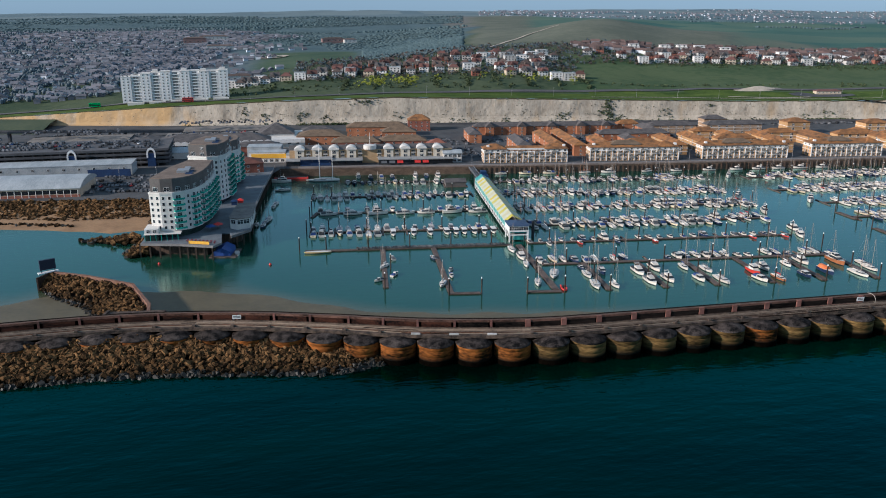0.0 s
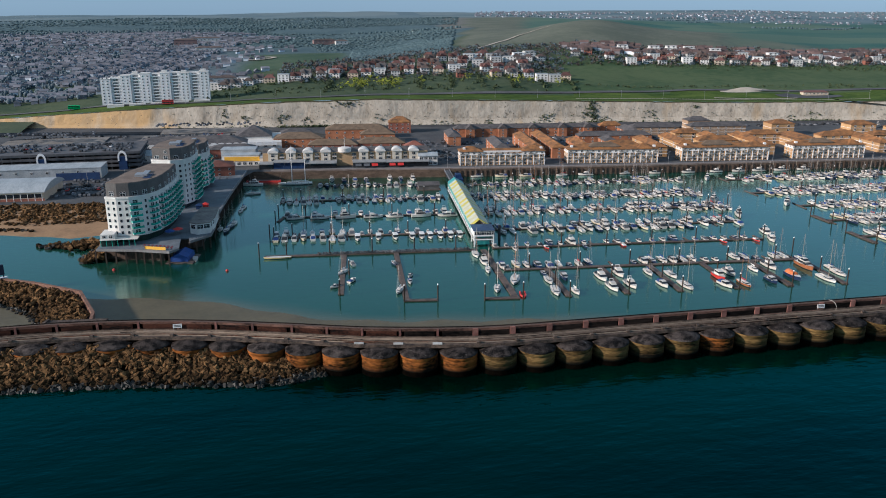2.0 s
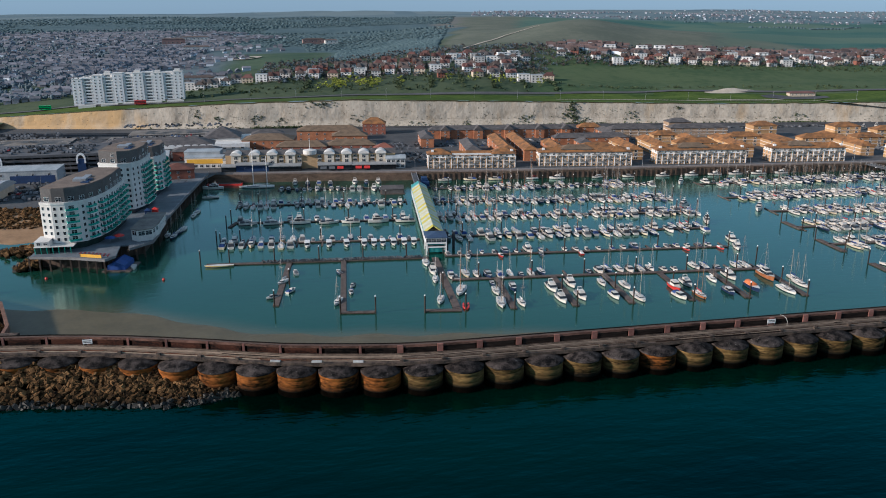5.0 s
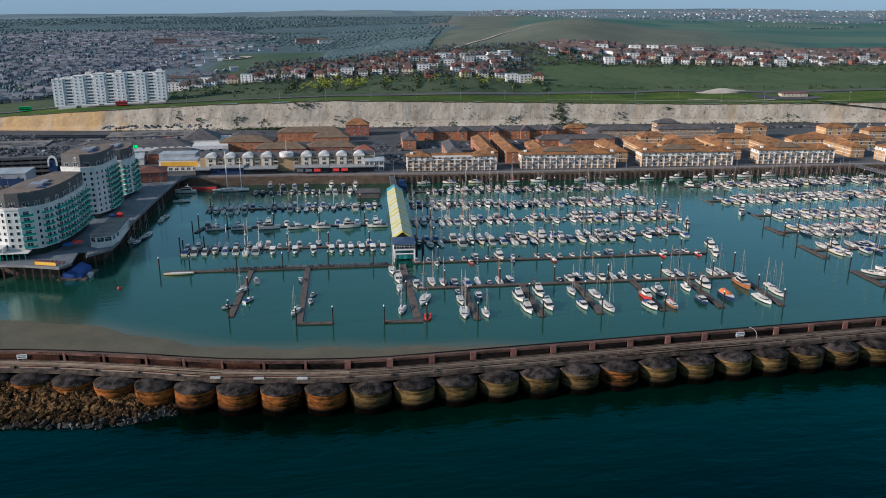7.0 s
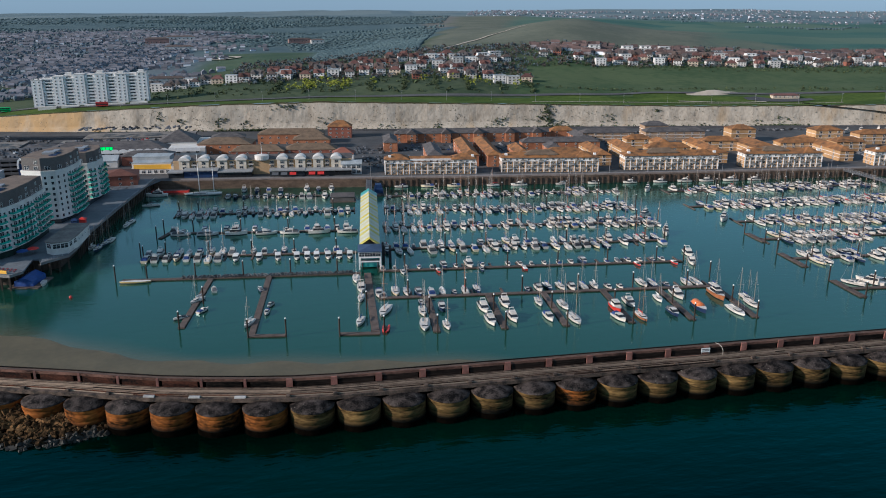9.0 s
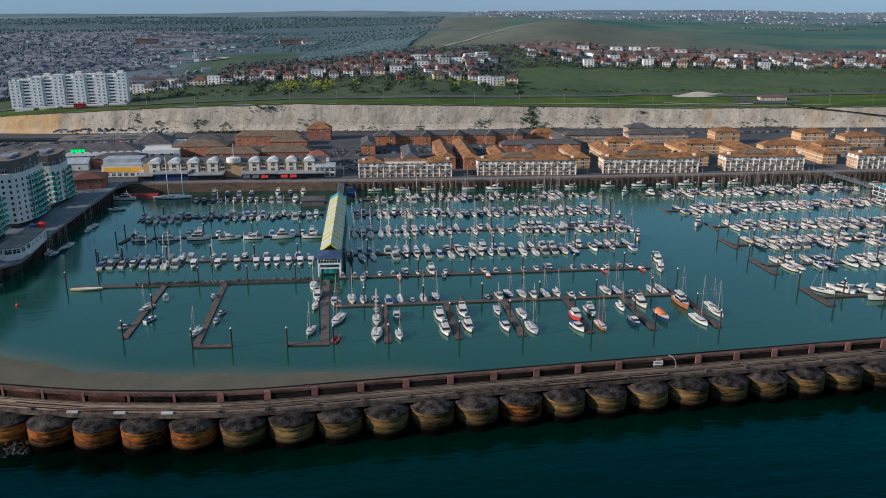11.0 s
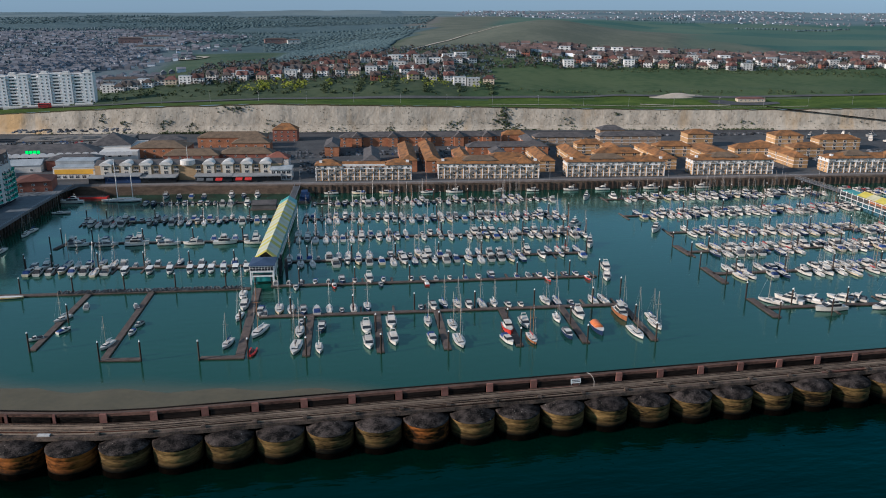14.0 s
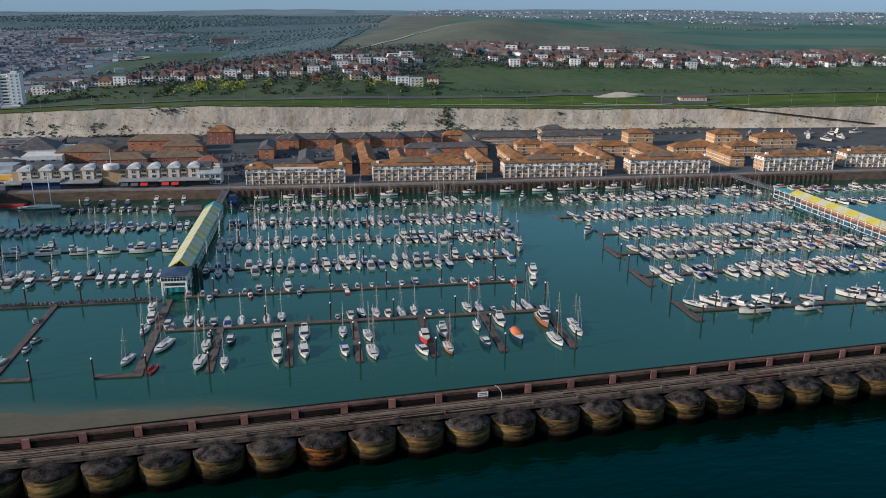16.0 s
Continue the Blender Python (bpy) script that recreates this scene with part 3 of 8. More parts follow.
# worn pipes that run the whole deck, and broken ducts and loose boards between them
qd = random.Random(8)
DUCT = [CONCRETE, DARK_SLAB, RUSTY, surface("bleached_board", (0.13, 0.10, 0.075), (0.34, 0.27, 0.20), 0.8, 1.5, 0.3, 0.2, stretch=(0.3, 1, 1)), RED_POST]
for d, w, k in ((1.9, 0.14, 2), (2.7, 0.12, 0), (4.2, 0.14, 3), (5.2, 0.12, 0), (6.3, 0.16, 2), (1.25, 0.07, 3), (2.25, 0.08, 3), (3.15, 0.07, 3), (4.75, 0.08, 3), (5.55, 0.08, 3)):
    run = Shape()
    strip(run, J, d, d + w, 9.42, 9.42, 8.7)
    part("pipe", run, DUCT[k], breakwater)
for k in range(60):
    i = qd.randrange(0, len(J) - 3)
    a = qd.random()
    line = [along(J[i], J[i + 1], a), J[i + 1]] + ([J[i + 2]] if qd.random() < 0.4 else [])
    d, w = qd.choice((0.4, 1.2, 2.2, 3.0, 3.9, 4.6, 5.5, 6.2)) + qd.uniform(-0.2, 0.2), qd.uniform(0.12, 0.5)
    run = Shape()
    strip(run, line, d, d + w, 9.38, 9.38, 8.8)
    part("duct", run, qd.choices(DUCT, (4, 5, 4, 2, 1))[0], breakwater)

R = 6.35
CAISSON_SHAFT = Shape().revolve([(R - 0.05, 6.7), (R, 6.45), (R, 5.55), (R - 0.12, 5.45), (R - 0.12, 5.3), (R, 5.2), (R, 3.4), (R - 0.1, 3.3), (R - 0.1, 3.1), (R, 3.0), (R, 1.9), (R - 0.06, 1.7)], 40).mesh("caisson", [SHAFT], True)
# Western caissons take the orange copy, coloured as if the low sun hit them.
CAISSON_RUST_SUN = CAISSON_SHAFT.copy()
CAISSON_RUST_SUN.materials[0] = SHAFT_RUST_SUN
CAISSON_CAP = Shape().revolve([(0.05, 8.35), (2.0, 8.25), (4.2, 7.75), (5.7, 7.05), (R + 0.05, 6.85), (R + 0.08, 6.6), (R - 0.1, 6.55)], 40).mesh("cap", [CAP], True)
CAISSON_BASE = Shape().revolve([(R - 0.06, 1.72), (R + 0.05, 1.4), (R + 0.1, 0.3), (R + 0.1, -3)], 32).mesh("weed_band", [WEED_AND_GAP], True)
PANEL = Shape().box(-5.2, 5.2, -0.12, 0.25, 9.2, 11.5).mesh("wall_panel", [DARK_SLAB])
PANEL_RUST = PANEL.copy()
PANEL_RUST.materials[0] = surface("rust_streaked_panel", (0.004, 0.003, 0.003), (0.075, 0.030, 0.018), 0.85, 5.0, 0.4, 0.6, stretch=(0.14, 2.0, 1.6), spec=0.1, low=0.40, high=0.66)
POST_WORN = Shape().bevel_box(-0.4, 0.4, -0.32, 0.3, 9.1, 11.95, 0.1).mesh("wall_post", [surface("worn_red_post", (0.05, 0.026, 0.022), (0.14, 0.06, 0.048), 0.85, 0.9, 0.2, 0.3, vary=0.3)])
POST = Shape().bevel_box(-0.95, 0.95, -0.42, 0.3, 9.3, 11.97, 0.12).mesh("wall_post", [RED_POST])
BLEACHED = surface("bleached_slab", (0.26, 0.25, 0.24), (0.46, 0.45, 0.43), 0.8, 1.5, 0.3, 0.2, vary=0.3)
CUBE = Shape().bevel_box(-0.6, 0.6, -0.5, 0.5, 9.0, 9.75, 0.08).mesh("bollard_block", [CONCRETE])
CUBE_PALE = Shape().bevel_box(-1.9, 1.3, -0.5, 0.5, 9.0, 9.45, 0.06).mesh("bollard_block", [BLEACHED])
for i in range(len(J) - 1):
    a, b = Vector(J[i]), Vector(J[i + 1])
    t = (b - a).normalized()
    turn = math.degrees(math.atan2(t.y, t.x))
    nrm = Vector((-t.y, t.x))
    c = (a + b) / 2 + nrm * 0.3
    if a.x > -0.1 - 150:
        cs = part("caisson", CAISSON_RUST_SUN if c.x < 78 or 150 < c.x < 160 else CAISSON_SHAFT, SHAFT, breakwater, at=pose(c.x, c.y, 0, 0, 0, rnd.uniform(0, 360)))
        part("cap", CAISSON_CAP, CAP, cs, "dark weathered cap")
        part("weed_band", CAISSON_BASE, WEED_AND_GAP, cs, "black wet weed band")
    w = (a + b) / 2 + nrm * 6.9
    part("wall_panel", PANEL_RUST if c.x < 45 else PANEL, DARK_SLAB, breakwater, at=pose(w.x, w.y, 0, 0, 0, turn))
    w = a + nrm * 6.9
    part("wall_post", POST_WORN if a.x < 70 else POST, RED_POST, breakwater, at=pose(w.x, w.y, 0, 0, 0, turn))
    w = a + nrm * 0.9
    part("bollard_block", CUBE_PALE if 25 < a.x < 62 else CUBE, None, breakwater, at=pose(w.x, w.y, 0, 0, 0, turn))


def boulder(r, seed):
    """A long quarried block with broken corners."""
    q = random.Random(seed)
    s = Shape()
    ax, ay, az = r * q.uniform(1.0, 1.5), r * q.uniform(0.5, 0.75), r * q.uniform(0.45, 0.7)
    rings = []
    for x, k in ((-1, 0.7), (-0.75, 1.0), (0.7, 0.95), (1, 0.6)):
        rings.append([(ax * x * q.uniform(0.9, 1.1), ay * k * cy * q.uniform(0.8, 1.15), az * k * cz * q.uniform(0.8, 1.15)) for cy, cz in ((-1, -1), (1, -1), (1, 1), (-1, 1))])
    return s.loft(rings)


ROCK_WET = islands(surface("weed_covered_rock", (0.006, 0.006, 0.005), (0.024, 0.021, 0.015), 0.6, 2.5, 0.4, 0.4), 0.3)
ROCKS = [boulder(1.25, k).mesh("rock", [ROCK]) for k in range(9)]
ROCK_SHAPES = [boulder(1.25, k + 20) for k in range(9)]


def heap(name, label, spots, single):
    """A heap of boulders: those named single as pieces, the others joined."""
    top = thing(name, label, "rocks", kind="structure")
    rest, wet = Shape(), Shape()
    for i, (x, y, z, s) in enumerate(spots):
        m = pose(x, y, z, rnd.uniform(-40, 40), rnd.uniform(-40, 40), rnd.uniform(0, 360)) @ Matrix.Scale(s, 4)
        if i < single:
            part("rock", rnd.choice(ROCKS), ROCK, top, at=m)
        else:
            sh = rnd.choice(ROCK_SHAPES)
            (wet if z < 0.55 + 0.4 * math.sin(x * 0.9 + y) else rest).add([m @ Vector(p) for p in sh.v], sh.f)
    if wet.v:
        tagged(part("wet_rocks", wet, ROCK_WET, top), "black weed-covered rocks along the waterline", kind="stuff")
    if rest.v:
        tagged(part("rock_heap", rest, ROCK_HEAP, top), "heap of weathered armour rocks", kind="stuff")
    return top


FOOT = [(-150, 238), (-101, 244.5), (-84, 246), (-67, 246.5), (-49, 245), (-31, 243), (-13, 240), (0, 238), (9, 238.5), (18, 242.5), (26, 245)]
spots = []
for k in range(3900):
    x = rnd.uniform(-150, 24)
    edge, foot = lerp_at(J, x) - 1.5, lerp_at(FOOT, x)
    s = rnd.random()
    y = foot + (edge - foot) * s
    top = lerp_at([(-150, 6.6), (-60, 6.4), (-10, 5.2), (8, 3.2), (24, 0.2)], x)
    if x > 12 and s > 0.9:
        continue
    spots.append((x, y, -0.6 + (top + 0.6) * s ** 0.8 + rnd.uniform(-0.5, 0.5), rnd.uniform(0.5, 1.0)))
spots.sort(key=lambda p: abs(p[0] + 25) + 3 * abs(p[1] - 246))
heap("rock_armour", "brown armour rocks piled against the breakwater caissons", spots, 120)
fill = Shape()
rings = []
for x in range(-152, 26, 4):
    e, f = lerp_at(J, x) - 1.0, lerp_at(FOOT, x)
    top = lerp_at([(-150, 4.4), (-60, 4.2), (-10, 3.0), (8, 1.0), (24, -2.0)], x)
    rings.append([(x, f, -3), (x, f, -1.8), (x, e, top), (x, e, -3)])
# Bed coloured near-black so the gaps between the rocks look shaded.
tagged(part("rock_bed", fill.loft(rings), DARK_SLAB), "near-black bed that shades the gaps between armour rocks", "rocks", kind="structure")

slab = thing("ramp_slab", "pale concrete landing slab beside the breakwater", "slab", kind="structure")
part("slab", Shape().prism([(-80, 274.6), (-58, 274.2), (-56, 287), (-77, 288.5)], -2, 8.2), CONCRETE, slab)
part("kerb", Shape().prism([(-80.2, 274.5), (-79.2, 274.5), (-76.2, 288.6), (-77.2, 288.7)], 8.2, 8.7), CONCRETE, slab)
for x, d in ((203.0, 6.3), (-29, 6.0)):
    nb = thing("notice_board", "white framed notice board on two posts", "sign", pose(x, lerp_at(J, x) + d, 9.1), "notice boards")
    part("board", Shape().box(-1.5, 1.5, -0.06, 0.06, 0.9, 2.3), WHITE_PAINT, nb)
    for z in (1.25, 1.75):
        part("writing_bar", Shape().box(-1.25, 1.25, -0.08, -0.06, z, z + 0.25), COVER_DARK, nb, "dark unreadable writing")
    for px in (-1.3, 1.3):
        part("post", Shape().box(px - 0.08, px + 0.08, -0.05, 0.05, 0, 0.9), STEEL, nb)
davit = thing("curved_davit", "pale curved steel pole on the breakwater", "pole", pose(208, lerp_at(J, 208) + 4.4, 9.0))
bend = [(0, 0, 0), (0, 0, 2.0), (-0.2, 0.7, 3.0), (-0.6, 1.9, 3.5), (-1.1, 3.2, 3.4)]
sd = Shape()
for u, v in zip(bend, bend[1:]):
    sd.tube(u, v, 0.075, 6)
part("pole", sd, surface("bleached_pole", (0.36, 0.33, 0.29), (0.48, 0.44, 0.40), 0.6, 1.0, 0.2, 0.1), davit)

# groyne at the harbour mouth
CREST = [(-64, 292), (-65, 300), (-76, 326), (-98, 341), (-116, 350)]
groyne = thing("groyne", "rock-filled groyne with a rust-brown concrete edge", "groyne", kind="structure")
wall = Shape()
strip(wall, CREST, -1.0, 0.2, 6.2, 6.2, -3)
part("edge_wall", wall, surface("groyne_edge_concrete", (0.10, 0.05, 0.033), (0.22, 0.125, 0.085), 0.85, 2.5, 0.5, 0.3), groyne, "rust-brown concrete edge wall")
fillg = Shape()
LOWER = [(-86, 296), (-87, 305), (-92, 314), (-107, 329), (-117, 342)]
fillg.loft([[(*p, -3), (*q, -3), (*q, -0.8), (*p, 4.2)] for p, q in zip(CREST, LOWER)])
# Same near-black bed, shade between the groyne rocks put into its colour.
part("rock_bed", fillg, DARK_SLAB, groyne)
tipwall = Shape()
for k in range(14):
    u = k / 13
    x, y = -117.5 + u * 4, 341.5 + u * 9.5
    tipwall.box(x - 0.3, x + 0.3, y - 0.3, y + 0.3, -2, 6.0)
part("timber_wall", tipwall, TIMBER, groyne, "dark timber end wall")
box = Shape().bevel_box(-3.2, 3.2, -0.6, 0.6, 1.2, 5.6, 0.1).box(-2.9, -2.6, -0.2, 0.2, -0.5, 1.3).box(2.6, 2.9, -0.2, 0.2, -0.5, 1.3)
sign = thing("harbour_board", "dark blue board on posts at the groyne's tip", "sign", pose(-115, 349, 6.2, 0, 0, 30))
part("board", box, surface("dark_blue_board", (0.012, 0.018, 0.035), (0.02, 0.03, 0.055), 0.5, 2, 0.4, 0.05), sign)
part("ledge", Shape().box(-4.2, 4.2, -1.2, 1.0, -0.25, 0.05), WHITE_PAINT, sign, "pale ledge under the board")
spots = []
for k in range(1000):
    i = rnd.randrange(4)
    u, s = rnd.random(), rnd.random()
    p = Vector(CREST[i]).lerp(Vector(CREST[i + 1]), u)
    q = Vector(LOWER[i]).lerp(Vector(LOWER[i + 1]), u)
    c = p.lerp(q, 0.08 + 0.95 * s)
    spots.append((c.x, c.y, 5.3 * (1 - s) + rnd.uniform(-0.3, 0.4), rnd.uniform(0.45, 0.8)))
heap("groyne_rocks", "brown rocks filling the groyne", spots, 40)

# sand: the shoal inside the breakwater and the beach in the west
SHOAL = [(-160, 330), (-127, 326), (-100, 337), (-70, 333), (-38, 326), (-14, 315), (0, 305), (17, 295), (34, 289.5), (57, 285), (84, 281), (112, 278), (140, 272), (170, 262), (190, 255)]
shoal = Shape()
rings = []
for k in range(0, 130):
    x = -160 + k * 350 / 129
    o, i = lerp_at(SHOAL, x) + 1.3 * math.sin(x * 0.21) + rnd.uniform(-0.3, 0.3), lerp_at(J, x) + 8.4
    rings.append([(x, i, 1.0), (x, i + (o - i) * 0.5, 0.45), (x, i + (o - i) * 0.9, 0.10), (x, o, 0.015), (x, o + 6, -0.5)])
shoal.loft(rings, closed=False, caps=False)
tagged(part("sand_shoal", shoal, SAND, smooth=True), "wet grey-brown sandbank inside the breakwater", "sandbank", kind="structure")

shal = Shape()
fade = []
rings = []
for k in range(0, 130):
    x = -160 + k * 350 / 129
    o = lerp_at(SHOAL, x)
    width = lerp_at([(-160, 26), (-40, 20), (20, 11), (190, 7)], x) * (1 + 0.25 * math.sin(x * 0.11))
    rings.append([(x, o - 3, 0.006), (x, o + width * 0.15, 0.006), (x, o + width * 0.4, 0.006), (x, o + width * 0.7, 0.006), (x, o + width, 0.006)])
    fade += [0.0, 0.12, 0.35, 0.65, 0.9]
shal.loft([r[::-1] for r in rings], closed=False, caps=False)
me = shal.mesh("water", [SHALLOWS])
layer = me.attributes.new("shallow", "FLOAT", "POINT")
layer.data.foreach_set("value", fade)
tagged(part("water", me, None), "shallow sandy water over the shoal's edge", "water", kind="structure")

# land: quay level up to the cliff
QUAY_LINE = [(-900, 520), (-184, 497), (-95, 487.5), (-50, 487), (-34, 520), (-28, 577), (-8, 573), (50, 570), (105, 563), (190, 555.5), (280, 550), (380, 545), (480, 541), (700, 528), (1000, 512), (1500, 500)]
CLIFF = [(-1500, 900), (-420, 862), (-330, 850), (-250, 836), (-137, 816), (-23, 804), (60, 798), (118, 793), (262, 784), (320, 780), (441, 767), (559, 752), (643, 742), (800, 722), (1100, 690), (1500, 660)]
CLIFF_TOP = [(-1500, 6), (-420, 8), (-330, 12), (-250, 18), (-137, 25.5), (-23, 31), (89, 33.5), (265, 30), (330, 28.6), (441, 26.8), (563, 26.6), (680, 28.0), (900, 29), (1500, 31)]
land = Shape()
for xa, xb in zip(range(-1500, 1500, 20), range(-1480, 1501, 20)):
    land.add([(xa, lerp_at(QUAY_LINE, xa), 6), (xb, lerp_at(QUAY_LINE, xb), 6), (xb, 640, 6), (xa, 640, 6), (xb, lerp_at(CLIFF, xb) + 8, 7.6), (xa, lerp_at(CLIFF, xa) + 8, 7.6)], [(0, 1, 2, 3), (3, 2, 4, 5)])
tagged(part("ground", land, ASPHALT), "grey asphalt of quayside roads and car parks", "ground", kind="structure")
quay = thing("quay_wall", "dark stone quay wall with timber fender piles", "quay", kind="structure")
q = Shape()
QL = [p for p in QUAY_LINE if p[0] >= -50]
strip(q, QL, 0, 1.2, 5.9, 5.9, -8)
part("wall", q, QUAY, quay)
q = Shape()
strip(q, QL[3:], -0.15, 0.9, 6.6, 6.6, 5.6)
part("coping", q, surface("quay_coping", (0.14, 0.11, 0.095), (0.24, 0.195, 0.17), 0.85, 4, 0.6, 0.2), quay, "brown stone coping")
q = Shape()
strip(q, QL[3:], 1.2, 7.5, 6.05, 6.05, 5.6)
part("pavement", q, PAVING, quay, "grey paved quay walk")
FENDER = Shape().box(-0.3, 0.3, -0.5, 0.05, -2, 4.6).mesh("fender_pile", [TIMBER])
FENDER_B = Shape().box(-0.42, 0.42, -0.7, 0.05, -2, 5.3).mesh("fender_pile", [TIMBER])
x = 118.0
while x < 540:
    part("fender_pile", FENDER_B if rnd.random() < 0.2 else FENDER, TIMBER, quay, at=pose(x, lerp_at(QUAY_LINE, x) - 0.1, 0, 0, 0, -4))
    x += rnd.uniform(3.4, 4.2)
# western revetment and beach
WFOOT = [(-900, 498), (-176, 470), (-133, 459), (-94, 461), (-60, 462)]
spots = []
for k in range(1900):
    x = rnd.uniform(-235, -58)
    t, f = lerp_at(QUAY_LINE, x), lerp_at(WFOOT, x)
    s = rnd.random()
    spots.append((x, f + (t - f) * s, 0.8 + 5.0 * s + rnd.uniform(-0.3, 0.3), rnd.uniform(0.6, 1.25)))
for k in range(170):
    a = rnd.random()
    spots.append((-90 - 26 * a + rnd.gauss(0, 1.5), 414 + 4 * a + rnd.gauss(0, 4 - 2.5 * a), 2.0 * (1 - a) + rnd.uniform(-0.4, 0.6), rnd.uniform(0.7, 1.2)))
for k in range(520):
    y = rnd.uniform(385, 470)
    a = rnd.random()
    spots.append((-81 - 11 * a * (0.6 + 0.4 * math.sin(y * 0.1)), y, 5.0 * (1 - a) * (1 if y > 400 else 0.6) + rnd.uniform(-0.4, 0.4), rnd.uniform(0.7, 1.3)))
for k in range(150):
    x = rnd.uniform(-235, -130)
    spots.append((x, 452.5 - 0.27 * (x + 141) + rnd.gauss(0, 0.9), 0.9 + rnd.uniform(-0.3, 0.2), rnd.uniform(0.45, 0.8)))
spots.sort(key=lambda p: abs(p[0] + 110))
heap("beach_revetment", "grey-brown rock revetment above the beach", spots, 40)
bk = Shape()
rings = []
for x in range(-900, -55, 12):
    t, f = lerp_at(QUAY_LINE, x), lerp_at(WFOOT, x)
    w = lerp_at([(-900, 470), (-170, 452), (-139, 444), (-106, 433), (-88, 438), (-55, 440)], x) + 0.8 * math.sin(x * 0.3)
    rings.append([(x, w - 8, -1.0), (x, w, 0.02), (x, f, 1.6), (x, f + 1, 1.6), (x, t, 5.6), (x, t + 1, 6.0)])
bk.loft(rings, closed=False, caps=False)
tagged(part("beach", bk, BEACH, smooth=False), "orange-brown sandy beach below the rocks", "beach", kind="structure")

# ---- cliff and upland ----
def rough_at(x, y, z, s):
    return noise.noise(Vector((x / s, y / s, z / s)))


cl = Shape()
xs = [-600 + 3.0 * i for i in range(560)]
levels = [0.0, 0.07, 0.16, 0.27, 0.38, 0.5, 0.62, 0.74, 0.85, 0.95, 1.0]
rings = []
for x in xs:
    y0, top = lerp_at(CLIFF, x), lerp_at(CLIFF_TOP, x)
    top += 0.7 * rough_at(x, 0, 0, 25) + 0.4 * rough_at(x, 9, 0, 6)
    ring = []
    for v in levels:
        push = 1.6 * rough_at(x, 0, v * 8, 34) + 0.55 * rough_at(x, 5, v * 12, 9) + 0.3 * rough_at(x, 8, v * 16, 3.5)
        foot = 5.0 * max(0, 0.2 - v) / 0.2
        ring.append((x, y0 - foot + 4.5 * v + push * (0.4 + 0.6 * math.sin(3.1 * v)), 6.5 + (top - 6.5) * v))
    rings.append(ring)
cl.loft(rings, closed=False, caps=False)
last = len(levels) - 1
for i in range(len(cl.f)):
    if i % last == last - 1:
        cl.k[i] = 1
tagged(part("cliff", cl, [CHALK, EARTH]), "pale chalk cliff with ochre streaks and dark scrub", "cliff", kind="structure")

ledge = Shape()
pts = [(566 + 8.5 * i, 29.6 - 0.93 * i) for i in range(21)]
ledge.loft([[(x, lerp_at(CLIFF, x) + 4.5 * (z - 6.5) / 24 - 2.2, z - 0.5), (x, lerp_at(CLIFF, x) + 6, z - 0.5), (x, lerp_at(CLIFF, x) + 6, z), (x, lerp_at(CLIFF, x) + 4.5 * (z - 6.5) / 24 - 2.2, z)] for x, z in pts])
tagged(part("cliff_path", ledge, DARK_SLAB), "dark sloping path cut across the cliff", "path", kind="structure")
# heights by the ratio x / y (columns) and by y (rows)
COLS = [-0.60, -0.35, -0.15, 0.045, 0.26, 0.38, 0.49, 0.74, 1.10]
ROWS_Y = [900, 1000, 1100, 1250, 1500, 2000, 3000, 4200, 4900]
HEIGHTS = np.array([
    [14, 20, 27, 37, 43, 40, 37, 36, 36],
    [18, 23, 28, 47, 54, 52, 48, 46, 46],
    [22, 26, 30, 51, 66, 66, 62, 57, 56],
    [28, 32, 35, 50, 74, 86, 80, 64, 62],
    [36, 41, 44, 49, 80, 92, 84, 66, 64],
    [52, 60, 63, 64, 86, 84, 66, 62, 64],
    [84, 90, 97, 102, 106, 104, 100, 84, 80],
    [103, 106, 116, 125, 130, 137, 141, 134, 123],
    [90, 95, 100, 105, 108, 110, 110, 105, 100]], dtype=float)


def smooth_index(table, v):
    v = min(max(v, table[0]), table[-1])
    for i in range(len(table) - 1):
        if v <= table[i + 1]:
            return i, (v - table[i]) / (table[i + 1] - table[i])
    return len(table) - 2, 1.0


def height(x, y):
    """The upland's height."""
    edge = lerp_at(CLIFF, x) + 4.0
    i, u = smooth_index(COLS, x / y)
    j, v = smooth_index(ROWS_Y, y)
    u = u * u * (3 - 2 * u)
    far = (HEIGHTS[j, i] * (1 - u) + HEIGHTS[j, i + 1] * u) * (1 - v) + (HEIGHTS[j + 1, i] * (1 - u) + HEIGHTS[j + 1, i + 1] * u) * v
    lip = lerp_at(CLIFF_TOP, x)
    w = min(max((y - edge - 18) / (70 if y < 900 else 90), 0), 1)
    w = w * w * (3 - 2 * w)
    hump = 3.0 * rough_at(x, y, 3, 420) * min(max((y - 3000) / 600, 0), 1) + 14 * math.exp(-((x / y - 0.37) / 0.10) ** 2 - ((y - 1420) / 190) ** 2) + 9 * math.exp(-((x / y - 0.07) / 0.09) ** 2 - ((y - 2300) / 300) ** 2)
    bumps = hump + (1.2 * rough_at(x, y, 0, 60) + 3.5 * rough_at(x, y, 4, 240) + 10 * rough_at(x, y, 8, 800) * min(max((y - 1800) / 900, 0), 1)) * w
    level = math.exp(-((x + 132) / 70) ** 4 - ((y - 872) / 26) ** 4)
    return (lip * (1 - w) + far * w + bumps) * (1 - level) + (27.6 + 0.032 * (x + 132)) * level


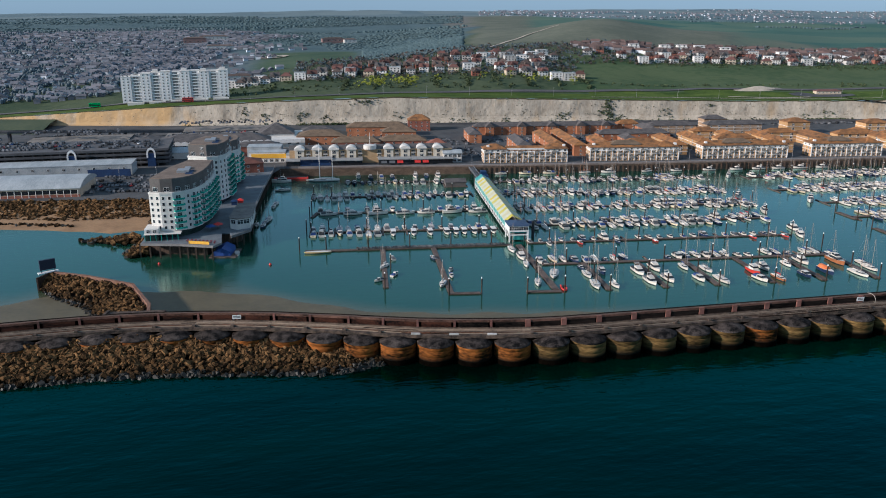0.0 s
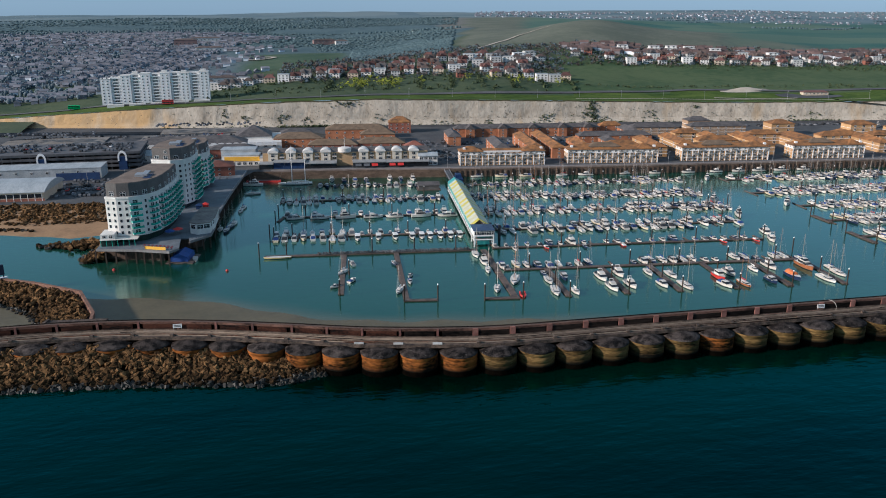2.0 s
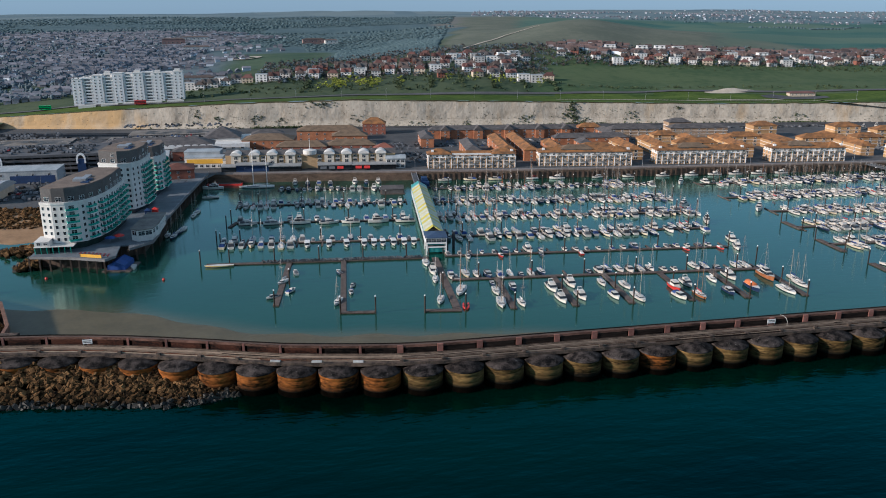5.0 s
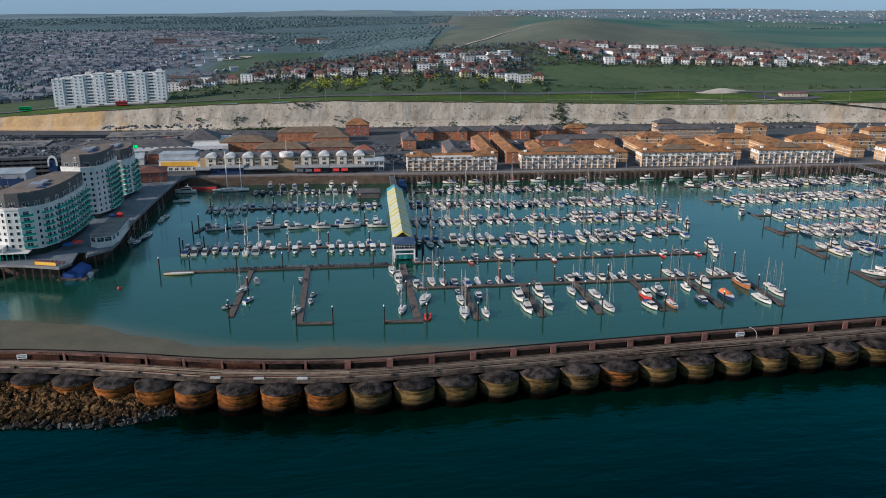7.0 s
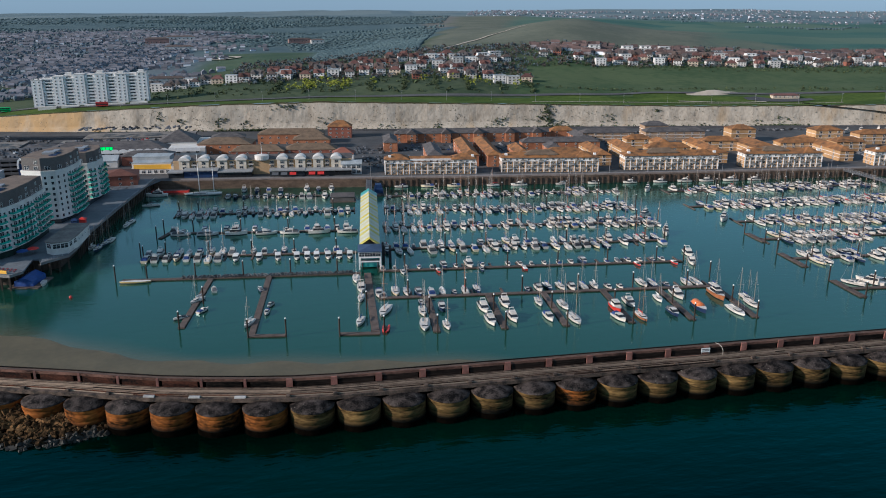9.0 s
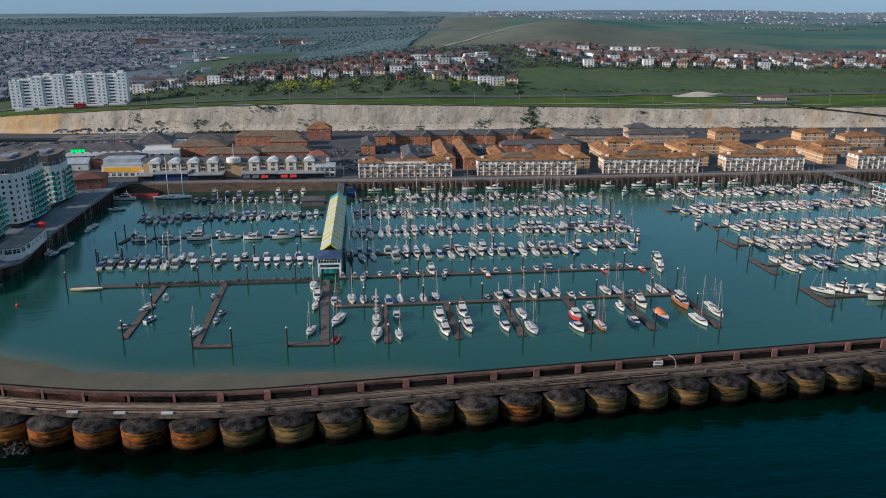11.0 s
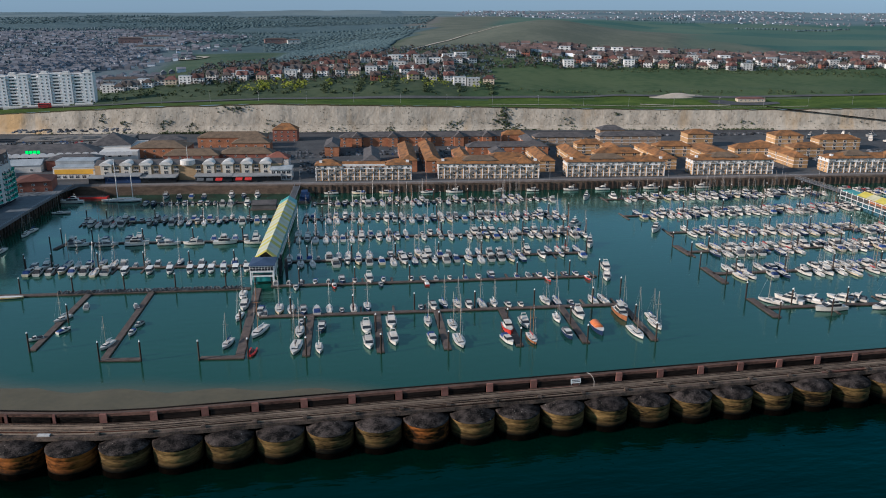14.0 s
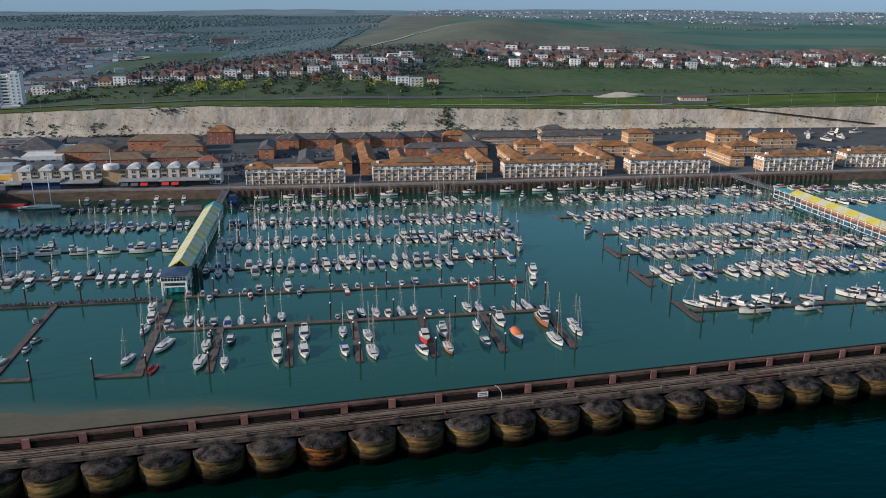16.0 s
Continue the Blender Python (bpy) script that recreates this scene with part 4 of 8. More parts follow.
ROAD_BACK = [(-600, 32), (0, 34), (120, 40), (300, 50), (440, 68), (560, 64), (700, 70), (900, 75)]
upl = Shape()
us = [-0.75 + i * 2.05 / 260 for i in range(261)]
ds = [0.0, 3, 7, 12, 18, 26, 36, 48, 62, 78, 96, 116, 138, 162, 190, 220, 255, 295, 340, 390, 445, 510, 580, 660, 750, 850, 960, 1090, 1230, 1400, 1600, 1820, 2060, 2320, 2600, 2880, 3120, 3330, 3500, 3750, 4050]
rings = []
for u in us:
    ring = []
    y = 800.0
    for _ in range(8):
        y = lerp_at(CLIFF, u * y) + 4.5
    for d in ds:
        yy = y + d
        xx = u * yy
        ring.append((xx, yy, height(xx, yy) - (0.15 if d else 0.0)))
    rings.append(ring)
upl.loft(rings, closed=False, caps=False)
for i, fc in enumerate(upl.f):
    x, y = (sum(upl.v[k][a] for k in fc) / 4 for a in (0, 1))
    upl.k[i] = 0 if y - lerp_at(CLIFF, x) < lerp_at(ROAD_BACK, x) - 3 else 1
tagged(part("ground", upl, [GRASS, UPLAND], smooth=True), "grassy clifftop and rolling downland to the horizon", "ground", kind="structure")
road = Shape()


def ribbon(shape, pts, width, lift):
    """A road that lies on the upland."""
    fine = []
    for (xa, ya), (xb, yb) in zip(pts, pts[1:]):
        n = max(2, int(math.hypot(xb - xa, yb - ya) / 10))
        fine += [(xa + (xb - xa) * i / n, ya + (yb - ya) * i / n) for i in range(n)]
    fine.append(pts[-1])
    a, b = offset_line(fine, -width / 2), offset_line(fine, width / 2)
    shape.loft([[(*p, height(*p) + lift), (*q, height(*q) + lift)] for p, q in zip(a, b)], closed=False, caps=False)


ribbon(road, [(x, lerp_at(CLIFF, x) + lerp_at(ROAD_BACK, x)) for x in range(-560, 900, 20)], 6.5, 0.5)
tagged(part("road", road, surface("coast_road", (0.06, 0.06, 0.062), (0.10, 0.10, 0.10), 0.9, 20, 2, 0.1)), "grey coast road along the clifftop", "road", kind="structure")
lane = Shape()
ribbon(lane, [(262, 1130), (300, 1195), (360, 1280), (405, 1335), (449, 1379)], 4.5, 0.6)
ribbon(lane, [(545, 786), (520, 785), (490, 790), (455, 800)], 2.5, 0.6)
ribbon(lane, [(x, lerp_at(CLIFF, x) + 24 + 4 * math.sin(x * 0.02)) for x in range(300, 640, 20)], 2.0, 0.4)
tagged(part("track", lane, surface("chalk_track", (0.33, 0.29, 0.23), (0.45, 0.40, 0.33), 0.95, 9, 1, 0.2)), "pale chalk tracks over the grass", "track", kind="structure")


def crown(shape, c, r, rise, q):
    """A far tree's crown: a lopsided dome on a narrower foot."""
    n, a0 = 6, q.uniform(0, 6.28)
    pts = []
    for k, z in ((0.75, -0.5), (1.0, 0.25), (0.62, 0.8)):
        for i in range(n):
            a, m = a0 + 6.28318 * i / n, r * k * q.uniform(0.75, 1.2)
            pts.append((c[0] + m * math.cos(a), c[1] + m * math.sin(a), c[2] + rise * (z + q.uniform(-0.12, 0.12))))
    pts.append((c[0] + r * q.uniform(-0.2, 0.2), c[1] + r * q.uniform(-0.2, 0.2), c[2] + rise))
    fs = [(k * n + i, k * n + (i + 1) % n, k * n + n + (i + 1) % n, k * n + n + i) for k in range(2) for i in range(n)]
    shape.add(pts, fs + [(2 * n + i, 2 * n + (i + 1) % n, 3 * n) for i in range(n)])


def leaves(shape, c, r, n, q, flat=0.7):
    """A clump of many small leaf faces round c."""
    for _ in range(n):
        d = Vector((q.gauss(0, 1), q.gauss(0, 1), q.gauss(0, 1))).normalized() * r * q.uniform(0.45, 1.0)
        p = Vector(c) + Vector((d.x, d.y, d.z * flat))
        s = r * q.uniform(0.22, 0.42)
        e1 = Vector((q.gauss(0, 1), q.gauss(0, 1), q.gauss(0, 0.6))).normalized() * s
        e2 = e1.cross(Vector((q.gauss(0, 1), q.gauss(0, 1), q.gauss(0, 1)))).normalized() * s
        shape.add([p - e1 - e2 * 0.6, p + e1 - e2 * 0.5, p + e1 * 0.7 + e2, p - e1 * 0.8 + e2 * 0.8], [(0, 1, 2, 3)])


bank = Shape()
bank.loft([[(x, lerp_at(CLIFF, x) - 62, 6.9), (x, lerp_at(CLIFF, x) - 40, 9 + 2 * rough_at(x, 0, 0, 40)), (x, lerp_at(CLIFF, x) - 18, 12 + 3 * rough_at(x, 5, 0, 50)), (x, lerp_at(CLIFF, x) + 2, 13)] for x in range(-520, -240, 12)], closed=False, caps=False)
tagged(part("bank", bank, surface("bank_grass", (0.030, 0.050, 0.024), (0.070, 0.085, 0.040), 0.95, 30, 3, 0.4), smooth=True), "grassy bank at the foot of the cliff", "bank", kind="structure")


# dark scrub on the cliff face and at its foot
iv = Shape()
q5 = random.Random(5)


def cliff_point(x, v):
    y0, top = lerp_at(CLIFF, x), lerp_at(CLIFF_TOP, x)
    foot = 5.0 * max(0, 0.2 - v) / 0.2
    push = 1.6 * rough_at(x, 0, v * 8, 34) + 0.55 * rough_at(x, 5, v * 12, 9)
    return x, y0 - foot + 4.5 * v + push * (0.4 + 0.6 * math.sin(3.1 * v)) - 0.4, 6.5 + (top - 6.5) * v


for cx, w, lo, hi, n in ((312, 5, 0.1, 1.0, 60), (318, 9, 0.0, 0.25, 30), (306, 4, 0.3, 0.7, 12), (262, 8, 0.05, 0.45, 24), (60, 14, 0.75, 0.95, 26), (92, 10, 0.1, 0.5, 8), (20, 6, 0.0, 0.4, 12), (-5, 5, 0.0, 0.5, 18), (-40, 4, 0.0, 0.5, 14), (-60, 3, 0.2, 0.8, 8), (372, 7, 0.05, 0.6, 14), (150, 10, 0.0, 0.2, 12), (205, 8, 0.0, 0.2, 10), (545, 6, 0.1, 0.5, 16), (520, 5, 0.0, 0.3, 12), (420, 4, 0.75, 0.85, 8), (470, 9, 0.0, 0.2, 10)):
    for _ in range(n):
        x, v = q5.gauss(cx, w * 0.6), q5.uniform(lo, hi)
        leaves(iv, cliff_point(x, v), q5.uniform(0.6, 1.7), 14, q5)
for _ in range(900):
    x, v = q5.uniform(-120, 800), abs(q5.gauss(0, 0.16)) if q5.random() < 0.5 else q5.uniform(0.05, 0.9) ** 1.5
    leaves(iv, cliff_point(x, min(v, 0.98)), q5.uniform(0.3, 0.85), 8, q5)
tagged(part("cliff_scrub", iv, SCRUB), "dark green scrub clinging to the chalk cliff", "scrub", kind="stuff")

ft = Shape()
for _ in range(520):
    x = q5.choice((q5.uniform(-120, 560), q5.gauss(540, 12), q5.gauss(318, 14), q5.gauss(20, 20)))
    y = lerp_at(CLIFF, x) - q5.uniform(5, 9)
    leaves(ft, (x, y, 7.4 + q5.uniform(0, 1.6)), q5.uniform(0.8, 1.8), 12, q5)
tagged(part("foot_scrub", ft, SCRUB), "dark scrub along the foot of the cliff", "scrub", kind="stuff")

# scrub and hedges on the upland
hd = Shape()
for _ in range(420):
    x = q5.uniform(-150, 330)
    y = lerp_at(CLIFF, x) + q5.uniform(55, 190)
    leaves(hd, (x, y, height(x, y) + 1.0), q5.uniform(1.2, 3.2), 12, q5)
for k in range(9):
    x0 = 40 + 34 * k
    for _ in range(60):
        t = q5.random()
        y = lerp_at(CLIFF, x0) + 60 + 95 * t
        x = x0 + 14 * t + q5.gauss(0, 1)
        leaves(hd, (x, y, height(x, y) + 1.2), q5.uniform(1.2, 2.6), 10, q5)
for _ in range(700):
    x = q5.uniform(330, 900)
    y = lerp_at(CLIFF, x) + q5.choice((q5.gauss(84, 4), q5.gauss(235, 7), q5.gauss(250, 8), q5.gauss(262, 8)))
    leaves(hd, (x, y, height(x, y) + 0.8), q5.uniform(0.9, 2.2), 9, q5)
tagged(part("hedges", hd, SCRUB), "dark green hedges and scrub on the slope", "scrub", kind="stuff")
yl = Shape()
for cx, cy, n in ((66, 880, 20), (84, 886, 26), (78, 905, 20), (108, 884, 12), (120, 884, 14), (122, 890, 10), (205, 905, 10), (228, 896, 9), (150, 888, 7), (256, 880, 6), (78, 915, 14), (99, 927, 14), (105, 900, 14), (116, 875, 16), (250, 865, 10), (270, 870, 10), (300, 868, 12)):
    for _ in range(n):
        x, y = q5.gauss(cx, 4), q5.gauss(cy, 9)
        leaves(yl, (x, y, height(x, y) + q5.uniform(1.0, 6.5)), q5.uniform(0.9, 1.9), 16, q5)
tagged(part("spring_shrubs", yl, SPRING_LEAVES), "bright yellow-green spring shrubs on the slope", "shrubs", kind="stuff")
wd = Shape()
n = 0
while n < 11000:
    y = 1130 + 1870 * q5.random() ** 1.25
    u = q5.uniform(-0.14, 0.20)
    if y < 1480 and u < 0.075:
        u = q5.uniform(0.075, 0.20)
    x = u * y
    if rough_at(x, y, 3, 330) < -0.4 or q5.random() > (u + 0.16) / 0.1 or -0.12 < u < 0.03 and y < 1640:
        n += 0.25
        continue
    n += 1
    crown(wd, (x, y, height(x, y) + 0.4), q5.uniform(2.6, 5.6) * (0.6 + y / 4000), q5.uniform(0.5, 1.3), q5)
for _ in range(16):
    x0, y0, t = q5.uniform(-0.3, 0.95), q5.uniform(1900, 3400), q5.uniform(-0.5, 0.5)
    for k in range(26):
        x, y = x0 * y0 + 11 * k * math.cos(t) + q5.gauss(0, 2), y0 + 11 * k * math.sin(t) + q5.gauss(0, 2)
        crown(wd, (x, y, height(x, y) + 1.0), q5.uniform(3, 6), q5.uniform(2, 5), q5)
for _ in range(5200):
    y = q5.uniform(2050, 3100)
    x = q5.uniform(-0.62, -0.05) * y
    if rough_at(x, y, 3, 330) > -0.35:
        crown(wd, (x, y, height(x, y) + 0.4), q5.uniform(3.5, 7.5), q5.uniform(0.5, 1.6), q5)
tagged(part("woodland", wd, WOOD_LEAVES, smooth=True), "haze-blue woods and hedges over the far downs", "woodland", kind="stuff")

# ---- pontoons and piles ----
PILE_SHAPE = Shape().revolve([(0.30, -3), (0.30, 7.2), (0.33, 7.25), (0.33, 7.45), (0.05, 7.85)], 8)
PILE_SHAPE.k = [0] * 8 + [1] * 24
PILE_MESH = PILE_SHAPE.mesh("mooring_post", [PILE_WOOD, WHITE_PAINT], True)


def pile(x, y, k=1.0):
    """A timber pile in the water."""
    ob = new("mooring_post", PILE_MESH)
    ob.matrix_basis = pose(x, y, (k - 1) * 7.0, 0, 0, rnd.uniform(0, 90))
    return tagged(ob, "brown timber mooring post with a pale cap", "post", "mooring posts")


def pontoon(p, q, width=2.4, fingers=0, reach=6.5, sides=(1, -1), piles=0, label="brown decked floating pontoon"):
    """A floating walkway from p to q with finger jetties on its sides."""
    length = math.hypot(q[0] - p[0], q[1] - p[1])
    turn = math.degrees(math.atan2(q[1] - p[1], q[0] - p[0]))
    top = thing("pontoon", label, "pontoon", pose(p[0], p[1], 0, 0, 0, turn), "pontoons")
    s = Shape().bevel_box(0, length, -width / 2, width / 2, -0.35, 0.55, 0.06)
    part("walkway", s, PONTOON_TOP, top)
    e = Shape().box(0, length, -width / 2 - 0.1, -width / 2 - 0.005, 0.1, 0.42).box(0, length, width / 2 + 0.005, width / 2 + 0.1, 0.1, 0.42)
    part("edge_board", e, TIMBER, top, "dark timber edge boards")
    if fingers:
        data = Shape().bevel_box(-0.45, 0.45, 0, reach, -0.2, 0.45, 0.04).mesh("finger", [PONTOON_TOP])
        n = int(length / fingers)
        for i in range(n + 1):
            for sd in sides:
                part("finger", data, PONTOON_TOP, top, at=pose(min(i * fingers + 0.6, length - 0.5), sd * width / 2, 0, 0, 0, 0 if sd > 0 else 180))
    for i in range(piles):
        t = (i + 0.5) / piles
        sd = sides[0]
        nx, ny = -math.sin(radians(turn)), math.cos(radians(turn))
        x, y = along(p, q, t)
        pile(x + nx * sd * (width / 2 + 0.45), y + ny * sd * (width / 2 + 0.45))
    return top


pontoon((-4.7, 380.6), (100.5, 375.0), 2.6, piles=5)
pontoon((34, 378.0), (29.5, 320), 2.4)
pontoon((59.6, 376.6), (56.2, 309), 2.4)
pontoon((55.2, 308), (68.5, 306.5), 2.2)
pontoon((103.6, 374), (101.6, 305), 3.0)
pontoon((88.4, 304.5), (103.2, 303), 2.4)
pontoon((-2, 415.5), (101, 408), 2.2, 13, 6.5, piles=5)
pontoon((3, 458.5), (104, 449.5), 2.2, piles=4)
pontoon((0, 449), (3.4, 460), 2.0)
pontoon((0, 500), (105, 495.5), 2.2, 13, 6.0, piles=4)
pontoon((24, 546), (98, 538), 2.0, 14, 5.0)
pontoon((109, 376.5), (254, 369), 2.4, 13, 5.5, (1,), 6)
pontoon((106, 340.5), (252, 332.5), 2.4, 13, 6.0, (1,), 6)
for x, y0, y1 in ((126, 338, 301), (151.8, 337, 300), (175.5, 336, 299), (201.5, 334.5, 298), (226, 333, 297), (251.5, 331.5, 295.5)):
    pontoon((x, y0), (x - 1.8, y1), 2.6)
    pile(x - 1.7, y1 - 0.6)
    pile(x - 2.0, (y0 + y1) / 2)
pontoon((114, 411), (262, 405), 2.4, 26, 6.5, piles=7)
pontoon((118, 453), (273, 441), 2.4, 26, 7.0, piles=7)
pontoon((122, 492), (276, 478), 2.4, 26, 7.0, piles=7)
pontoon((127, 530), (280, 522.5), 2.4, 13, 6.0, piles=7)
# the eastern basin
pontoon((307.7, 331), (307, 309.5), 3.2)
pontoon((308, 320), (452, 312), 2.4, 26, 8.0, piles=6)
pontoon((308.2, 373), (307.5, 351), 3.0)
pontoon((308, 364), (454, 360), 2.4, 27, 7.0, piles=6)
pontoon((311.4, 409.5), (311.6, 392.5), 3.0)
pontoon((312, 398), (457, 395), 2.4, 27, 7.0, piles=6)
pontoon((318, 434), (459, 424), 2.4, 27, 7.0, piles=6)
pontoon((308, 472), (462, 474), 2.4, 27, 6.5, piles=6)
pontoon((312, 515), (464, 515), 2.4, 27, 6.5, piles=6)
for x, y in ((-7.3, 381), (29, 319), (34.5, 346), (55.0, 307), (68.8, 305.5), (88.2, 303), (104.6, 302.4), (100.0, 330), (307, 308.5), (306, 331.5), (307, 350), (306.6, 373.5), (311, 391.5), (310, 410),
             (0, 462), (-1.4, 448), (-3.5, 417), (-1, 411), (2, 503), (256, 371), (256, 345), (263, 408), (275, 443), (277, 480), (330, 309), (372, 306), (420, 309)):
    pile(x, y)


# ---- boats ----
HULL_WHITE = surface("white_gelcoat", (0.48, 0.445, 0.395), (0.65, 0.605, 0.545), 0.3, 3.0, 0.5, 0.0, vary=0.12)
DECK_PALE = surface("pale_boat_deck", (0.50, 0.48, 0.45), (0.64, 0.62, 0.58), 0.6, 2.0, 0.4, 0.1, vary=0.15)
HULL_CREAM = surface("cream_hull_paint", (0.48, 0.40, 0.27), (0.58, 0.50, 0.36), 0.35, 2.0, 0.4, 0.0, vary=0.15)
HULL_NAVY = surface("navy_hull_paint", (0.010, 0.018, 0.05), (0.02, 0.032, 0.08), 0.3, 2.0, 0.4, 0.0, vary=0.2)
HULL_RED = surface("red_hull_paint", (0.34, 0.022, 0.015), (0.44, 0.035, 0.022), 0.4, 2.0, 0.4, 0.0)
HULL_YELLOW = surface("yellow_hull_paint", (0.50, 0.36, 0.13), (0.60, 0.45, 0.20), 0.4, 2.0, 0.4, 0.0)
VARNISH = surface("varnished_wood", (0.20, 0.075, 0.025), (0.33, 0.13, 0.05), 0.4, 1.5, 0.2, 0.1, vary=0.2)
ORANGE = surface("orange_boat_paint", (0.50, 0.13, 0.03), (0.62, 0.20, 0.06), 0.45, 1.5, 0.3, 0.05)
MAST_METAL = surface("mast_alloy", (0.30, 0.235, 0.175), (0.44, 0.345, 0.26), 0.35, 1.0, 0.2, 0.0, vary=0.2)
SPAR_WOOD = surface("varnished_spar", (0.30, 0.13, 0.05), (0.42, 0.20, 0.08), 0.4, 1.0, 0.2, 0.0)
COVER_BLUE = surface("blue_canvas", (0.012, 0.03, 0.12), (0.025, 0.055, 0.19), 0.8, 1.0, 0.2, 0.2, vary=0.35)
COVER_GREY = surface("grey_canvas", (0.05, 0.055, 0.065), (0.10, 0.105, 0.115), 0.8, 1.0, 0.2, 0.2, vary=0.35)
COVER_WHITE = surface("white_canvas", (0.56, 0.55, 0.53), (0.70, 0.69, 0.67), 0.8, 1.0, 0.2, 0.2, vary=0.1)
COVER_RED = surface("red_canvas", (0.26, 0.02, 0.025), (0.36, 0.035, 0.04), 0.8, 1.0, 0.2, 0.2)
ANTIFOUL = surface("dark_waterline_paint", (0.012, 0.018, 0.04), (0.03, 0.035, 0.06), 0.6, 2.0, 0.4, 0.0, vary=0.6)
SCREEN = surface("boat_window", (0.012, 0.014, 0.018), (0.03, 0.034, 0.04), 0.1, 1.0, 0.3, 0.0, spec=0.7)
TUBE = surface("grey_rubber_tube", (0.045, 0.047, 0.05), (0.11, 0.112, 0.115), 0.6, 1.0, 0.2, 0.05, vary=0.6)


def hull_rings(length, beam, free, stern=0.8, sheer=0.35, n=9):
    """Stations from the stern (-y) to the bow (+y)."""
    rings = []
    for i in range(n):
        t = i / (n - 1)
        w = beam / 2 * (stern + (1 - stern) * math.sin(min(t / 0.42, 1) * 1.5708)) * (1 - max(0, (t - 0.42) / 0.58) ** 2.2)
        w = max(w, 0.03)
        z = free * (1 + sheer * t * t)
        y = -length / 2 + length * t
        rake = 0.07 * length * max(0, t - 0.6) / 0.4
        rings.append([(-w, y, z), (-w * 0.88, y - rake * 0.5, 0.3), (-w * 0.55, y - rake, -0.35), (w * 0.55, y - rake, -0.35), (w * 0.88, y - rake * 0.5, 0.3), (w, y, z)])
    return rings


def hull(length, beam, free, stern=0.8, sheer=0.35, lift=0.05, shrink=0.93):
    """A hull (slot 0) with its deck (slot 1)."""
    s = Shape().loft(hull_rings(length, beam, free, stern, sheer), closed=True)
    s.k = [2 if i < 48 and i % 6 in (1, 2, 3) else 0 for i in range(len(s.f))]
    s.slot = 1
    rings = [[(r[0][0] * shrink, r[0][1] * 0.985, r[0][2] + lift), (r[5][0] * shrink, r[5][1] * 0.985, r[5][2] + lift)] for r in hull_rings(length, beam, free, stern, sheer)]
    return s.loft(rings, closed=False, caps=False)


def cabin(s, x, y0, y1, z0, z1, front=0.8, back=0.2, taper=0.85):
    """A cabin with raked ends and inward-leaning sides."""
    s.add([(-x, y0, z0), (x, y0, z0), (x, y1, z0), (-x, y1, z0), (-x * taper, y0 + back, z1), (x * taper, y0 + back, z1), (x * taper, y1 - front, z1), (-x * taper, y1 - front, z1)],
          [(4, 5, 6, 7), (0, 1, 5, 4), (1, 2, 6, 5), (2, 3, 7, 6), (3, 0, 4, 7)])
    return s


def glass_band(s, x, y0, y1, z0, z1, front, back, taper, lo=0.22, hi=0.93, out=0.03):
    """The windows of such a cabin, a little proud of its sides and front."""
    def ring(t):
        z = z0 + (z1 - z0) * t
        k = 1 + (taper - 1) * t
        return [(-x * k - out, y0 + back * t + 0.3, z), (x * k + out, y0 + back * t + 0.3, z), (x * k + out, y1 - front * t + out, z), (-x * k - out, y1 - front * t + out, z)]
    a, b = ring(lo), ring(hi)
    s.add(a + b, [(1, 2, 6, 5), (2, 3, 7, 6), (3, 0, 4, 7)])
    return s


def sailboat(label, hull_mat, cover, length=9.5, tall=12.0, spar=None, two=False):
    b = thing("sailing_boat", label, "sailboat", pose(0, 0, -60), "moored boats")
    beam, free = length * 0.335, 0.95
    part("hull", hull(length, beam, free, 0.72), [hull_mat, DECK_PALE, ANTIFOUL], b)
    c = cabin(Shape(), beam * 0.27, -length * 0.1, length * 0.27, free, free + 0.62, 0.9, 0.1)
    c.box(-beam * 0.3, -beam * 0.24, -length * 0.44, -length * 0.1, free, free + 0.32).box(beam * 0.24, beam * 0.3, -length * 0.44, -length * 0.1, free, free + 0.32)
    c.slot = 1
    glass_band(c, beam * 0.27, -length * 0.1, length * 0.27, free, free + 0.62, 0.9, 0.1, 0.85, 0.25, 0.85)
    part("coachroof", c, [HULL_WHITE, SCREEN], b, "low white cabin with dark windows")
    m = Shape()
    r = 0.045 + (0.0035 if tall < 22 else 0.0085) * tall
    m.tube((0, length * 0.08, free), (0, length * 0.08, free + tall), r, 6, r * 0.7)
    m.tube((-beam * 0.36, length * 0.08, free + tall * 0.6), (beam * 0.36, length * 0.08, free + tall * 0.6), 0.05, 4)
    if two:
        m.tube((0, -length * 0.3, free), (0, -length * 0.3, free + tall * 0.8), r, 6, r * 0.7)
    g = m
    g.slot = 1
    for x in (-beam * 0.45, beam * 0.45):
        g.tube((x, length * 0.06, free), (0, length * 0.08, free + tall * 0.95), 0.022, 3, cap=False)
    g.tube((0, length * 0.48, free + 0.3), (0, length * 0.08, free + tall * 0.97), 0.03, 3, cap=False)
    g.tube((0, -length * 0.48, free + 0.2), (0, length * 0.08, free + tall), 0.022, 3, cap=False)
    m.slot = 2
    m.loft([[(0.20 * k * math.cos(a), y, free + 1.35 + 0.28 * k * math.sin(a)) for a in (0, 1.05, 2.09, 3.14, 4.19, 5.24)] for y, k in ((length * 0.07, 0.9), (-length * 0.1, 1.1), (-length * 0.38, 0.5))])
    part("mast", m, [spar or MAST_METAL, STEEL, cover], b, "bare mast with furled sail under a cover")
    return b


